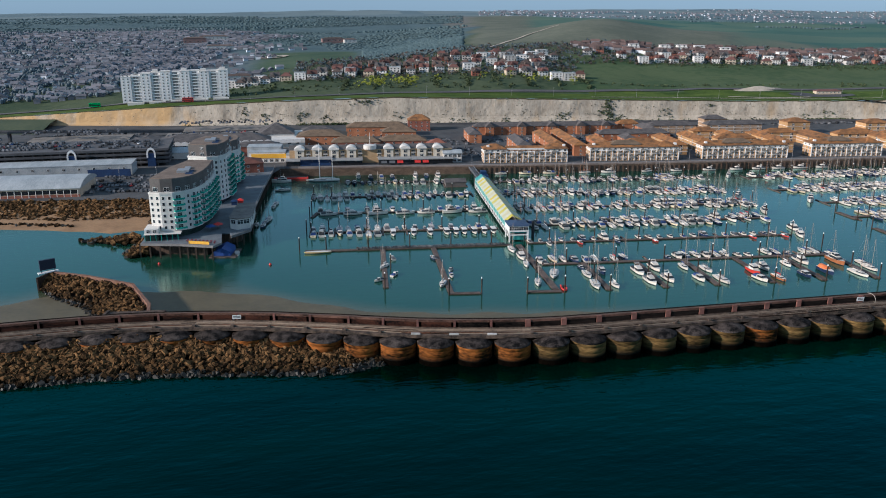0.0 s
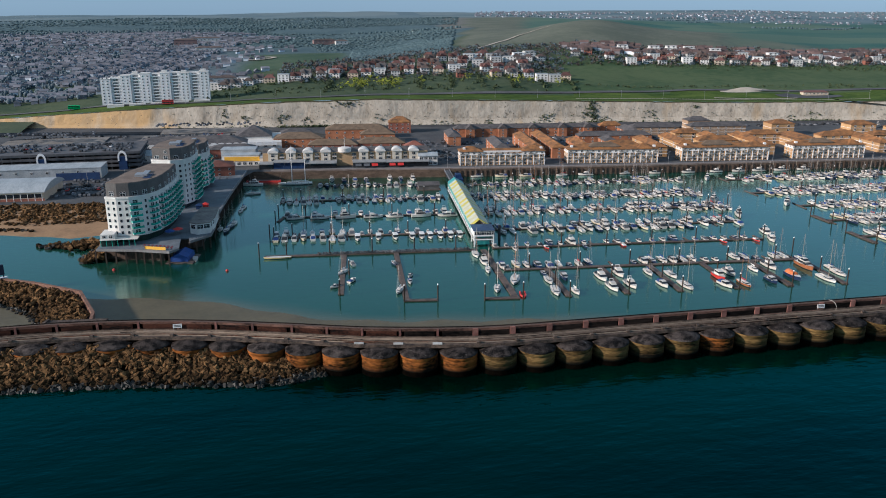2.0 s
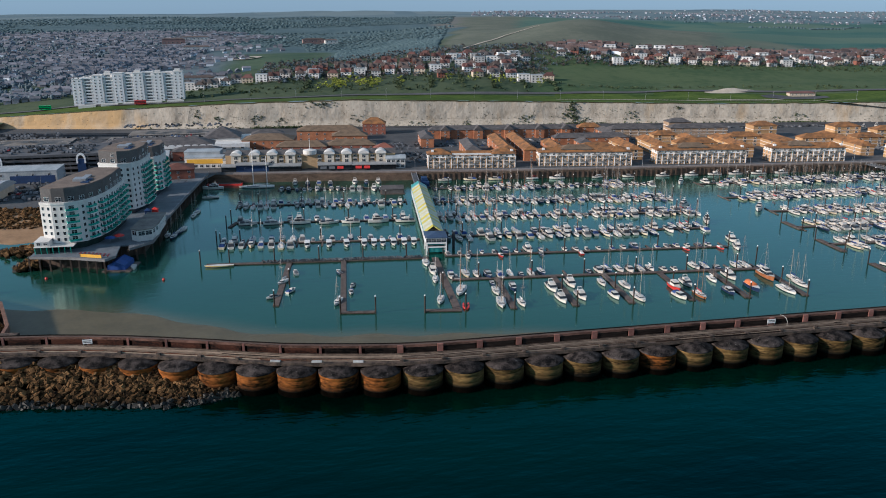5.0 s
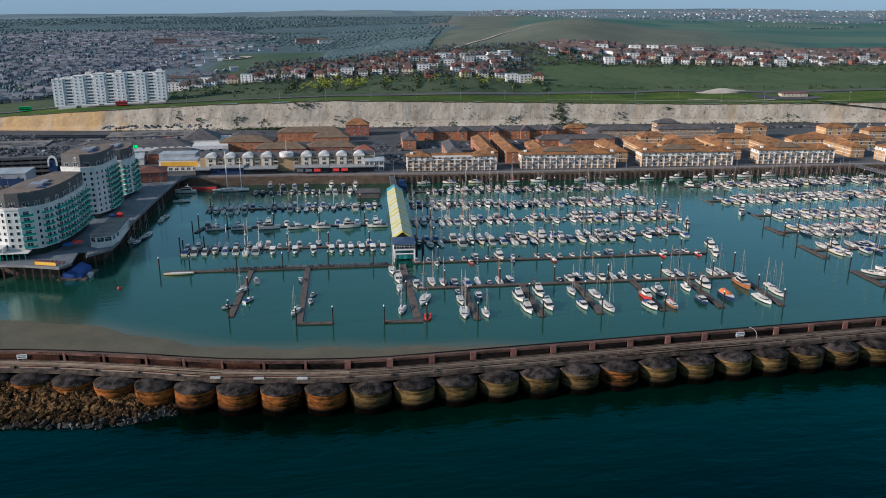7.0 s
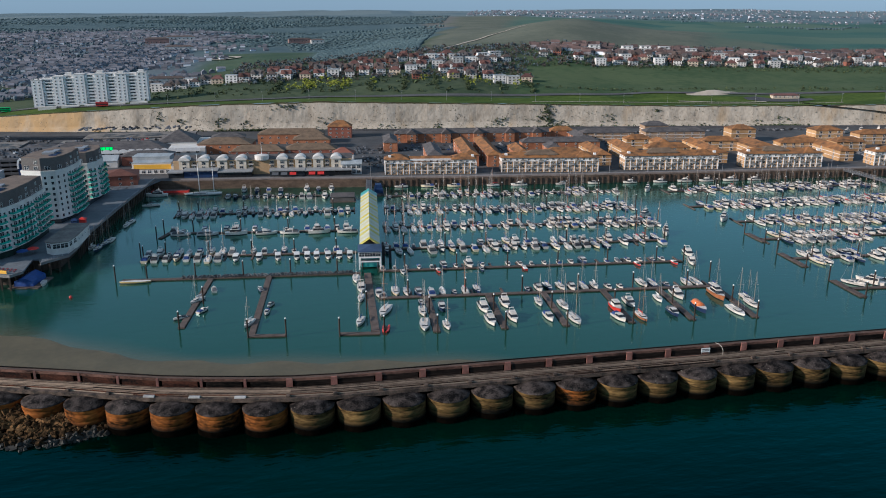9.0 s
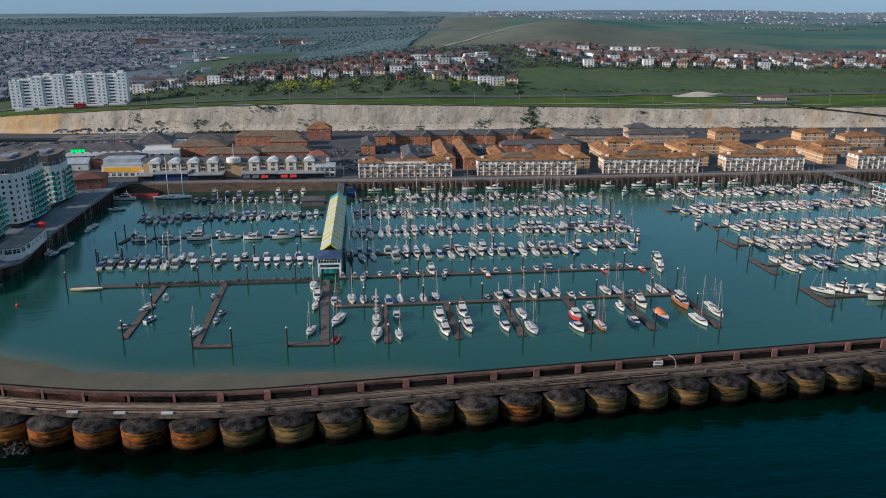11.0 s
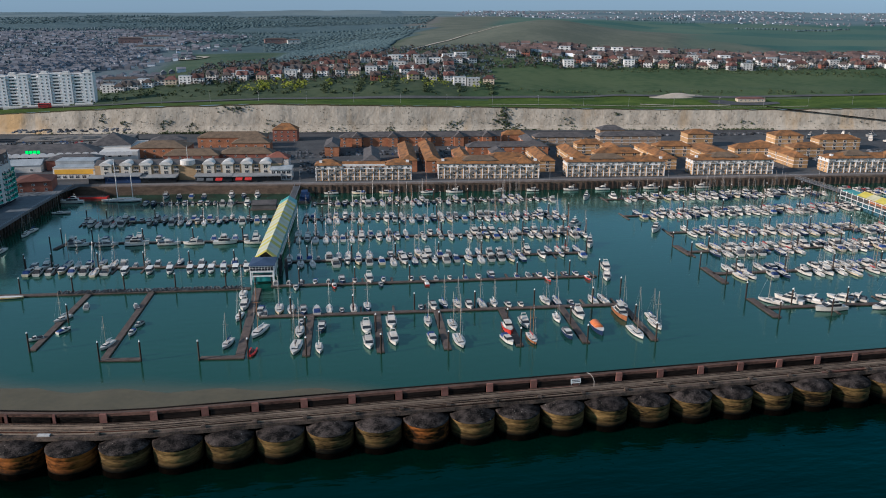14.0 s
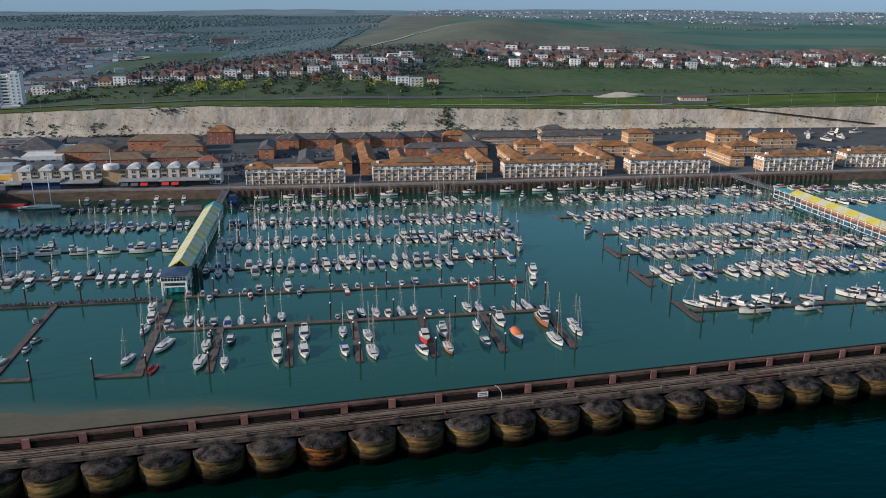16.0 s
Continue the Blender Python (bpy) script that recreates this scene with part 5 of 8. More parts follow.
def motor_cruiser(label, hull_mat, cover, length=9.0, fly=False):
    b = thing("motor_cruiser", label, "motorboat", pose(0, 0, -60), "moored boats")
    beam, free = length * 0.365, 1.15
    part("hull", hull(length, beam, free, 0.9, 0.45), [hull_mat, DECK_PALE, ANTIFOUL], b)
    args = (beam * 0.38, -length * 0.18, length * 0.26, free, free + 1.15, length * 0.14, 0.1)
    c = cabin(Shape(), *args, 0.84)
    c.slot = 1
    glass_band(c, *args, 0.84)
    part("cabin", c, [HULL_WHITE, SCREEN], b, "white cabin with dark windscreen and windows")
    if fly:
        s = cabin(Shape(), beam * 0.32, -length * 0.2, length * 0.06, free + 1.15, free + 1.75, 0.5, 0.0, 0.95)
        s.tube((-beam * 0.3, -length * 0.18, free + 1.7), (-beam * 0.2, -length * 0.22, free + 2.7), 0.07, 5).tube((beam * 0.3, -length * 0.18, free + 1.7), (beam * 0.2, -length * 0.22, free + 2.7), 0.07, 5)
        s.box(-beam * 0.24, beam * 0.24, -length * 0.25, -length * 0.19, free + 2.6, free + 2.75)
        part("flybridge", s, HULL_WHITE, b, "white flybridge with a radar arch")
    c = cabin(Shape(), beam * 0.4, -length * 0.45, -length * 0.17, free + 0.02, free + 1.0, 0.2, 0.4, 0.8)
    part("canopy", c, cover, b, "canvas cockpit cover")
    return b


def small_motorboat(label, hull_mat, cover, length=6.2):
    b = thing("small_motorboat", label, "motorboat", pose(0, 0, -60), "moored boats")
    beam, free = length * 0.36, 0.8
    part("hull", hull(length, beam, free, 0.92, 0.35), [hull_mat, DECK_PALE, ANTIFOUL], b)
    args = (beam * 0.33, -length * 0.08, length * 0.24, free, free + 0.85, length * 0.12, 0.05)
    c = cabin(Shape(), *args, 0.8)
    c.slot = 1
    glass_band(c, *args, 0.8)
    part("cabin", c, [HULL_WHITE, SCREEN], b, "white cuddy cabin with dark windscreen")
    part("cockpit_cover", cabin(Shape(), beam * 0.42, -length * 0.46, -length * 0.08, free + 0.02, free + 0.45, 0.1, 0.3, 0.7), cover, b, "canvas cockpit cover")
    return b


def motor_yacht(label, hull_mat, trim_mat, length=14.0):
    b = thing("motor_yacht", label, "yacht", pose(0, 0, -60), "moored boats")
    beam, free = length * 0.29, 1.6
    part("hull", hull(length, beam, free, 0.9, 0.5), [hull_mat, DECK_PALE, ANTIFOUL], b)
    a1 = (beam * 0.38, -length * 0.3, length * 0.24, free, free + 1.5, length * 0.1, 0.1)
    part("saloon", cabin(Shape(), *a1, 0.88), HULL_WHITE, b)
    part("glazing", glass_band(Shape(), *a1, 0.88), SCREEN, b, "dark saloon windows")
    a2 = (beam * 0.3, -length * 0.2, length * 0.08, free + 1.5, free + 2.7, length * 0.07, 0.1)
    part("wheelhouse", cabin(Shape(), *a2, 0.85), trim_mat, b)
    part("windscreen", glass_band(Shape(), *a2, 0.85), SCREEN, b, "dark wheelhouse windows")
    s = Shape().tube((0, -length * 0.12, free + 2.7), (0, -length * 0.14, free + 5.0), 0.09, 6, 0.04).box(-0.7, 0.7, -length * 0.15, -length * 0.12, free + 3.6, free + 3.75)
    part("radar_mast", s, HULL_WHITE, b, "white radar mast")
    r = Shape()
    rr = hull_rings(length, beam, free, 0.9, 0.5)
    for side in (0, 5):
        for k in range(4, 8):
            p, q = rr[k][side], rr[k + 1][side]
            r.tube((p[0], p[1], p[2] + 0.75), (q[0], q[1], q[2] + 0.75), 0.03, 4, cap=False)
            r.tube(p, (p[0], p[1], p[2] + 0.75), 0.03, 4, cap=False)
    part("bow_rail", r, STEEL, b, "steel bow rail")
    return b


def dinghy(label, mat):
    s = Shape()
    for sd in (-1, 1):
        s.loft([[(sd * x + 0.28 * math.cos(a), y, 0.85 + 0.28 * math.sin(a)) for a in (0, 1.05, 2.09, 3.14, 4.19, 5.24)] for x, y in ((0.65, -1.6), (0.68, 0.5), (0.45, 1.4), (0.1, 1.8))])
    s.slot = 1
    s.box(-0.6, 0.6, -1.5, 0.9, 0.56, 0.75)
    ob = new("dinghy", s.mesh("dinghy", [mat, PONTOON_TOP]))
    ob.matrix_basis = pose(0, 0, -60)
    return tagged(ob, label, "dinghy", "moored boats")


def canopy_boat(label, hull_mat):
    b = thing("hire_boat", label, "motorboat", pose(0, 0, -60), "moored boats")
    part("hull", hull(8.0, 3.0, 0.9, 0.92, 0.2), [hull_mat, DECK_PALE, ANTIFOUL], b)
    s = Shape().bevel_box(-1.35, 1.35, -3.7, 1.6, 2.35, 2.6, 0.1)
    part("roof", s, COVER_WHITE, b, "flat white canopy roof")
    for x in (-1.25, 1.25):
        for y in (-3.5, 1.4):
            part("post", Shape().box(x - 0.05, x + 0.05, y - 0.05, y + 0.05, 0.9, 2.4), STEEL, b)
    part("cabin", cabin(Shape(), 1.2, -3.4, 1.3, 0.92, 1.9, 0.3, 0.1, 0.95), SCREEN, b, "dark open cabin under the canopy")
    return b


SAILS = [sailboat("white sailing boat with a bare mast and blue sail cover", HULL_WHITE, COVER_BLUE), sailboat("white sailing boat with a bare mast and white sail cover", HULL_WHITE, COVER_WHITE, 8.6, 11.0),
         sailboat("white sailing boat with a bare mast and dark grey sail cover", HULL_WHITE, COVER_GREY, 10.4, 13.5), sailboat("navy-hulled sailing boat with a bare mast", HULL_NAVY, COVER_BLUE, 9.8, 12.5),
         sailboat("white sailing boat with a varnished mast and red sail cover", HULL_WHITE, COVER_RED, 9.0, 12.0, SPAR_WOOD), sailboat("cream sailing boat with a tall bare mast", HULL_CREAM, COVER_BLUE, 11.0, 14.5)]
CRUISERS = [motor_cruiser("white motor cruiser with a blue cockpit cover", HULL_WHITE, COVER_BLUE), motor_cruiser("white motor cruiser with a dark open cockpit", HULL_WHITE, BLACKISH, 8.4),
            motor_cruiser("white motor cruiser with flybridge and grey cover", HULL_WHITE, COVER_GREY, 10.5, True), motor_cruiser("white motor cruiser with flybridge and dark cockpit", HULL_WHITE, SCREEN, 11.5, True),
            motor_cruiser("navy-hulled motor cruiser with a grey cockpit cover", HULL_NAVY, COVER_GREY, 9.0),
            motor_cruiser("cream motor cruiser with a dark blue cockpit cover", HULL_CREAM, COVER_BLUE, 9.5), motor_cruiser("white motor cruiser with a wide black canopy", HULL_WHITE, BLACKISH, 10.0, True)]
SMALLS = [small_motorboat("small white motorboat with a blue cover", HULL_WHITE, COVER_BLUE), small_motorboat("small white motorboat with an open dark cockpit", HULL_WHITE, BLACKISH, 5.6),
          small_motorboat("small white motorboat with a dark grey cover", HULL_WHITE, COVER_GREY, 6.8), small_motorboat("small dark blue motorboat with a grey cover", HULL_NAVY, COVER_GREY, 6.0)]
YACHTS = [motor_yacht("large white motor yacht with dark windows", HULL_WHITE, HULL_WHITE), motor_yacht("large white motor yacht, twelve metres long", HULL_WHITE, HULL_WHITE, 12.0)]
DINGHY = dinghy("grey inflatable dinghy on the pontoon", TUBE)
HIRE = canopy_boat("white boat with a flat white canopy roof", HULL_WHITE)
RED_MOTOR = small_motorboat("small red and white motorboat", HULL_RED, COVER_WHITE, 6.0)
RED_COVER = motor_cruiser("white motor cruiser with a red cockpit cover", HULL_WHITE, COVER_RED)
used = set()


def moor(kind, x, y, heading):
    """Moors a boat; heading: degrees, 0 with the bow to the north. The first of its kind is the pattern itself."""
    m = pose(x, y, 0.0, 0, 0, heading)
    if kind.name in used:
        return copy_thing(kind, m)
    used.add(kind.name)
    kind.matrix_basis = m
    return kind


qb = random.Random(21)


def berth(p, q, side, gap, mix, reach=1.5, fill=0.95, t0=0.0, t1=1.0, nose=0.5):
    """Boats side by side along a pontoon. mix: (patterns, weight) pairs; side 1 is north; nose: share with the bow to the walkway."""
    length = math.hypot(q[0] - p[0], q[1] - p[1])
    d = 2.0 + length * t0
    while d < length * t1 - 1:
        kinds, weight = zip(*mix)
        kind = qb.choice(qb.choices(kinds, weight)[0])
        x, y = along(p, q, d / length)
        size = max(abs(c[1]) for c in kind.children[0].bound_box)
        if qb.random() < fill:
            turn = 0 if (side > 0) == (qb.random() > nose) else 180
            moor(kind, x + qb.uniform(-0.25, 0.25), y + side * (reach + size + qb.uniform(0, 0.5)), turn + qb.gauss(0, 2.0))
        d += gap * qb.uniform(0.95, 1.2)


# west of the covered pier
berth((-2, 415.5), (40, 412.5), -1, 4.3, ((CRUISERS, 5), (SAILS, 1)), nose=0.8)
berth((-2, 415.5), (101, 408), 1, 4.6, ((SMALLS, 3), (CRUISERS, 4), (SAILS, 1)), nose=0.4)
for i, x in enumerate((42.5, 53.5, 62.5, 71.5, 76.5, 81.0, 86.5, 92.0, 97.0)):
    moor(HIRE, x, 405.0 - 0.07 * (x - 42), qb.gauss(180, 1.5))
for x, k in ((7, CRUISERS[2]), (21, CRUISERS[3]), (36, YACHTS[1]), (52, CRUISERS[3]), (64, CRUISERS[2]), (80, YACHTS[1]), (95, CRUISERS[3])):
    moor(k, x + 3, 455.0 - 0.09 * x, 90 if qb.random() < 0.5 else -90)
berth((3, 458.5), (104, 449.5), 1, 5.2, ((CRUISERS, 4), (SAILS, 1), (SMALLS, 1)), fill=0.7)
berth((0, 500), (105, 495.5), -1, 4.0, ((SMALLS, 2), (CRUISERS, 4), (SAILS, 2)))
berth((0, 500), (105, 495.5), 1, 4.0, ((SMALLS, 3), (CRUISERS, 4), (SAILS, 2)))
berth((24, 546), (98, 538), -1, 4.4, ((SMALLS, 3), (CRUISERS, 3)), fill=0.92)
berth((24, 558), (98, 551), 1, 7.5, ((CRUISERS, 3), (SMALLS, 1)), fill=0.85)
for i in range(44):
    x = 22 + i * 1.72 + qb.uniform(-0.4, 0.4)
    moor(DINGHY, x, 380.9 - 0.053 * x + qb.uniform(-0.2, 0.3), qb.uniform(-25, 25))
# between the pier and the fairway
MIXED = ((CRUISERS, 6), (SMALLS, 2), (SAILS, 4))
SMALL_MIX = ((SMALLS, 5), (CRUISERS, 1), (SAILS, 2))
berth((109, 376.5), (254, 369), 1, 5.4, ((SMALLS, 6), (CRUISERS, 1)), fill=0.9)
berth((118, 376), (254, 369), -1, 17.0, ((SMALLS, 3), (CRUISERS, 2), ((RED_MOTOR,), 1)), fill=0.6)
berth((106, 340.5), (252, 332.5), 1, 4.7, ((SAILS, 6), (SMALLS, 3), (CRUISERS, 1)), fill=0.82, nose=0.7)
berth((114, 411), (262, 405), 1, 4.4, MIXED, nose=0.4)
berth((114, 411), (262, 405), -1, 5.0, MIXED, fill=0.85)
berth((118, 453), (273, 441), 1, 4.4, MIXED)
berth((118, 453), (273, 441), -1, 4.4, MIXED)
berth((122, 492), (276, 478), 1, 4.3, ((SAILS, 4), (CRUISERS, 3), (SMALLS, 3)))
berth((122, 492), (276, 478), -1, 4.3, ((SAILS, 4), (CRUISERS, 3), (SMALLS, 3)))
berth((127, 530), (280, 522.5), 1, 4.8, SMALL_MIX, fill=0.8)
berth((127, 530), (280, 522.5), -1, 4.3, SMALL_MIX)
# alongside the quay
for x in (140, 158, 176, 203, 221, 251, 274):
    moor(qb.choice(CRUISERS + SAILS), x, lerp_at(QUAY_LINE, x) - 3.2, 90 + qb.uniform(-6, 6))
moor(YACHTS[1], 302, 520, 150)
moor(YACHTS[0], 314, 440, 145)
for x in (300, 322, 340, 356, 374, 392):
    moor(qb.choice(CRUISERS), x, lerp_at(QUAY_LINE, x) - 3.2, 90)
# eastern basin
EAST = ((SAILS, 8), (CRUISERS, 4), (SMALLS, 1))
for p, q, sides in (((312, 364), (454, 360), (1, -1)), ((318, 398), (457, 395), (1, -1)), ((324, 434), (459, 424), (1, -1)), ((312, 472), (462, 474), (1, -1)), ((314, 515), (464, 515), (1, -1))):
    for sd in sides:
        berth(p, q, sd, 5.1, EAST, fill=0.92, t0=0.03)
for x, sd, k, h in ((314, 1, SAILS[2], 40), (322, 1, YACHTS[1], 40), (331, 1, CRUISERS[3], 35), (333, -1, YACHTS[0], 92), (345, 1, CRUISERS[3], 40), (351, 1, CRUISERS[2], 40), (356, -1, CRUISERS[3], 95),
                    (366, 1, SAILS[0], 60), (384, 1, YACHTS[1], 45), (394, 1, YACHTS[0], 45), (388, -1, CRUISERS[3], 90), (402, -1, YACHTS[1], 90), (412, 1, YACHTS[1], 50), (425, 1, CRUISERS[3], 40), (436, -1, YACHTS[0], 90)):
    moor(k, x, 320 - 0.055 * (x - 308) + sd * (4.5 if abs(h) > 60 else 6.5), h)

for p, q in (((476, 512), (590, 508)), ((476, 478), (590, 474))):
    pontoon(p, q, 2.4)
    berth(p, q, 1, 6.5, ((SMALLS, 6), (CRUISERS, 1)), fill=0.85)
    berth(p, q, -1, 6.5, ((SMALLS, 6), (CRUISERS, 1)), fill=0.85)
# boats ashore in the yard under the cliff
for x, y, k in ((596, 672, 0), (612, 690, 1), (628, 684, 0), (640, 700, 1), (660, 694, 0), (676, 706, 1), (690, 700, 0), (655, 676, 1), (578, 700, 0), (602, 712, 1), (585, 668, 1), (632, 664, 0), (618, 708, 1)):
    copy_thing(YACHTS[k], pose(x, y, 6.9, 0, 0, qb.uniform(0, 360)))
# boats on the near finger jetties, each as it lies
WORK = thing("fishing_boat", "red-hulled fishing boat with a white wheelhouse", "fishing boat", pose(199.0, 313, 0, 0, 0, 178), "moored boats")
part("hull", hull(10.5, 3.9, 1.5, 0.85, 0.5), [HULL_RED, DECK_PALE, ANTIFOUL], WORK)
part("wheelhouse", cabin(Shape(), 1.3, -2.6, 1.6, 1.5, 3.7, 0.4, 0.1, 0.9), HULL_WHITE, WORK)
part("glazing", glass_band(Shape(), 1.3, -2.6, 1.6, 1.5, 3.7, 0.4, 0.1, 0.9, 0.5, 0.85), SCREEN, WORK, "dark wheelhouse windows")
BARGE = thing("house_boat", "dark blue boat with a rounded orange canvas canopy", "boat", pose(232.5, 308, 0, 0, 0, 178), "moored boats")
part("hull", hull(11.5, 4.2, 1.5, 0.85, 0.3), [HULL_NAVY, DECK_PALE, ANTIFOUL], BARGE, "dark blue hull")
dome = [[(1.75 * k * math.cos(a), y, 1.5 + 1.5 * k * math.sin(a)) for a in [3.14159 * i / 8 for i in range(9)]] for y, k in ((-4.6, 0.9), (-4.4, 1.0), (-1, 1.0), (0.8, 1.0), (1.0, 0.9))]
part("canopy", Shape().loft(dome, closed=False), ORANGE, BARGE, "rounded orange canopy", True)
KETCH = sailboat("wooden two-masted boat with varnished spars", VARNISH, COVER_RED, 10.5, 13.5, SPAR_WOOD, True)
CLASSIC = sailboat("large white sailing yacht with a varnished mast", HULL_WHITE, COVER_WHITE, 13.0, 19.0, SPAR_WOOD)
DARKWOOD = motor_yacht("brown wooden motor yacht with a white upper cabin", VARNISH, HULL_WHITE, 13.5)
TALLSAIL = sailboat("large white sailing yacht with a tall bare mast", HULL_WHITE, COVER_GREY, 12.5, 18.0)
for k, x, y, h in (
        (SAILS[0], 96.5, 315, 165), (CLASSIC, 107.0, 325, 160), (CRUISERS[2], 99.5, 353, 178), (SAILS[1], 98.5, 341, 170), (CRUISERS[0], 106.4, 345, 175), (SAILS[2], 98.0, 366, 178),
        (SAILS[1], 31.6, 349, 150), (SMALLS[0], 35.4, 337, -35), (SMALLS[1], 27.6, 330, 120), (SMALLS[2], 37.0, 362, 10), (SMALLS[1], 61.6, 339, 160), (SMALLS[0], 60.6, 331, 175), (SAILS[1], 54.5, 320, 160), (SMALLS[3], 56.6, 359, 20),
        (TALLSAIL, 120.6, 308, 172), (SAILS[2], 121.8, 322, 178), (SAILS[1], 128.8, 306, 182), (CRUISERS[4], 130.0, 325, 175), (SMALLS[3], 122.5, 332, 180),
        (CRUISERS[3], 146.6, 322, 180), (CRUISERS[2], 146.4, 308, 182), (CRUISERS[3], 156.4, 326, 178), (CRUISERS[2], 155.6, 310, 182),
        (SAILS[0], 170.4, 325, 176), (CRUISERS[0], 169.6, 308, 182), (SAILS[2], 179.2, 320, 182), (TALLSAIL, 179.0, 305, 182),
        (CRUISERS[2], 206.8, 318, 178), (CRUISERS[0], 196.5, 303, 190), (KETCH, 205.6, 303, 180),
        (SAILS[1], 220.6, 321, 176), (CRUISERS[3], 230.6, 324, 178), (CRUISERS[4], 219.8, 305, 180),
        (DARKWOOD, 246.8, 321, 178), (SAILS[3], 251.5, 331, 180), (TALLSAIL, 245.6, 303, 182), (SAILS[2], 256.0, 309, 180), (SAILS[0], 257.5, 316, 180),
        (CRUISERS[3], 262.5, 379, 170), (CRUISERS[2], 258, 366, 160), (YACHTS[1], 268, 417, 160), (YACHTS[1], 272, 455, 130)):
    moor(k, x, y, h)
RIB = thing("rescue_boat", "red inflatable workboat beside the pontoon", "dinghy", pose(105.6, 306.5, 0, 0, 0, 170), "moored boats")
s = Shape()
for sd in (-1, 1):
    s.loft([[(sd * x + 0.4 * math.cos(a), y, 0.5 + 0.4 * math.sin(a)) for a in (0, 1.05, 2.09, 3.14, 4.19, 5.24)] for x, y in ((1.0, -3.2), (1.05, 1.0), (0.7, 2.6), (0.15, 3.3))])
part("tube", s, RED_PAINT, RIB, "red inflatable tubes")
part("console", Shape().box(-0.8, 0.8, -2.8, 1.8, 0.2, 0.5).bevel_box(-0.4, 0.4, -0.8, 0.3, 0.5, 1.6, 0.1), BLACKISH, RIB, "dark console and floor")
YEL = thing("long_boat", "long narrow yellow wooden boat beside the pontoon", "boat", pose(1.5, 377.6, 0, 0, 0, 90), "moored boats")
part("hull", hull(13.5, 2.6, 0.8, 0.45, 0.25), [HULL_YELLOW, DECK_PALE, ANTIFOUL], YEL)
part("thwart", Shape().box(-0.9, 0.9, -1.8, -1.5, 0.62, 0.75).box(-0.9, 0.9, 0.5, 0.8, 0.62, 0.75).box(-0.9, 0.9, 2.4, 2.7, 0.62, 0.75), VARNISH, YEL, "wooden seats across")
SCHOONER = sailboat("large white two-masted yacht beside the quay", HULL_WHITE, COVER_WHITE, 24.0, 26.0, WHITE_PAINT, True)
moor(SCHOONER, 9.0, 555, 90)
moor(YACHTS[0], -20, 554, 90)
for x, y, h in ((-27.5, 433, 175), (-26.0, 442, 170), (-24.6, 448, 175), (-23.0, 478, 175), (-22.0, 486, 170), (-18.5, 526, 100), (-31.0, 436, 178)):
    moor(qb.choice(SAILS + SMALLS[:2]), x, y, h)

# ---- buildings ----
def window_mesh(w, h, d=0.14):
    """A window in one piece: a white surround and a dark pane set back in it."""
    def ring(e, y):
        return [(-w / 2 - e, y, -e), (w / 2 + e, y, -e), (w / 2 + e, y, h + e), (-w / 2 - e, y, h + e)]
    s = Shape().loft([ring(0.06, 0.05), ring(0.06, -d), ring(0.0, -d), ring(0.0, -0.03)], caps=False)
    s.f.append((12, 13, 14, 15))
    s.k.append(1)
    if w > 1.2:
        s.box(-0.035, 0.035, -d * 0.8, -0.02, 0, h).box(-w / 2, w / 2, -d * 0.7, -0.02, h * 0.62, h * 0.62 + 0.06)
    return s.mesh("window", [WHITE_PAINT, GLASS])


def balcony_mesh(w, depth, rail):
    s = Shape().box(-w / 2, w / 2, -depth, 0, -0.15, 0.05)
    s.slot = 1
    s.box(-w / 2, w / 2, -depth, -depth + 0.06, 0.06, 1.05).box(-w / 2, -w / 2 + 0.06, -depth, 0, 0.06, 1.05).box(w / 2 - 0.06, w / 2, -depth, 0, 0.06, 1.05)
    return s.mesh("balcony", [WHITE_PAINT, rail])


WIN_APT = window_mesh(1.75, 1.55, 0.1)
WIN_S, WIN_M, WIN_L = window_mesh(1.0, 1.25), window_mesh(1.5, 1.4), window_mesh(2.4, 1.9)
BALC_W = balcony_mesh(3.6, 1.1, surface("dull_balcony_rail", (0.16, 0.15, 0.13), (0.27, 0.25, 0.22), 0.5, 1, 0.3, 0))
BALC_G = balcony_mesh(5.4, 1.9, GREEN_GLASS)
FACADE_BRICK = surface("facade_brick", (0.32, 0.19, 0.08), (0.48, 0.315, 0.155), 0.85, 4.0, 0.5, 0.3, vary=0.15)


def on_line(p, q, d, out=0.0):
    """A pose on the wall from p to q, d metres along it, its -y to the outside."""
    t = (Vector(q) - Vector(p)).normalized()
    c = Vector(p) + t * d + Vector((t.y, -t.x)) * out
    return c.x, c.y, math.degrees(math.atan2(t.y, t.x))


BROWN_ROOF = surface("grey_brown_roof_tiles", (0.09, 0.065, 0.042), (0.19, 0.135, 0.085), 0.85, 4.0, 0.5, 0.4, stretch=(1, 1, 2))


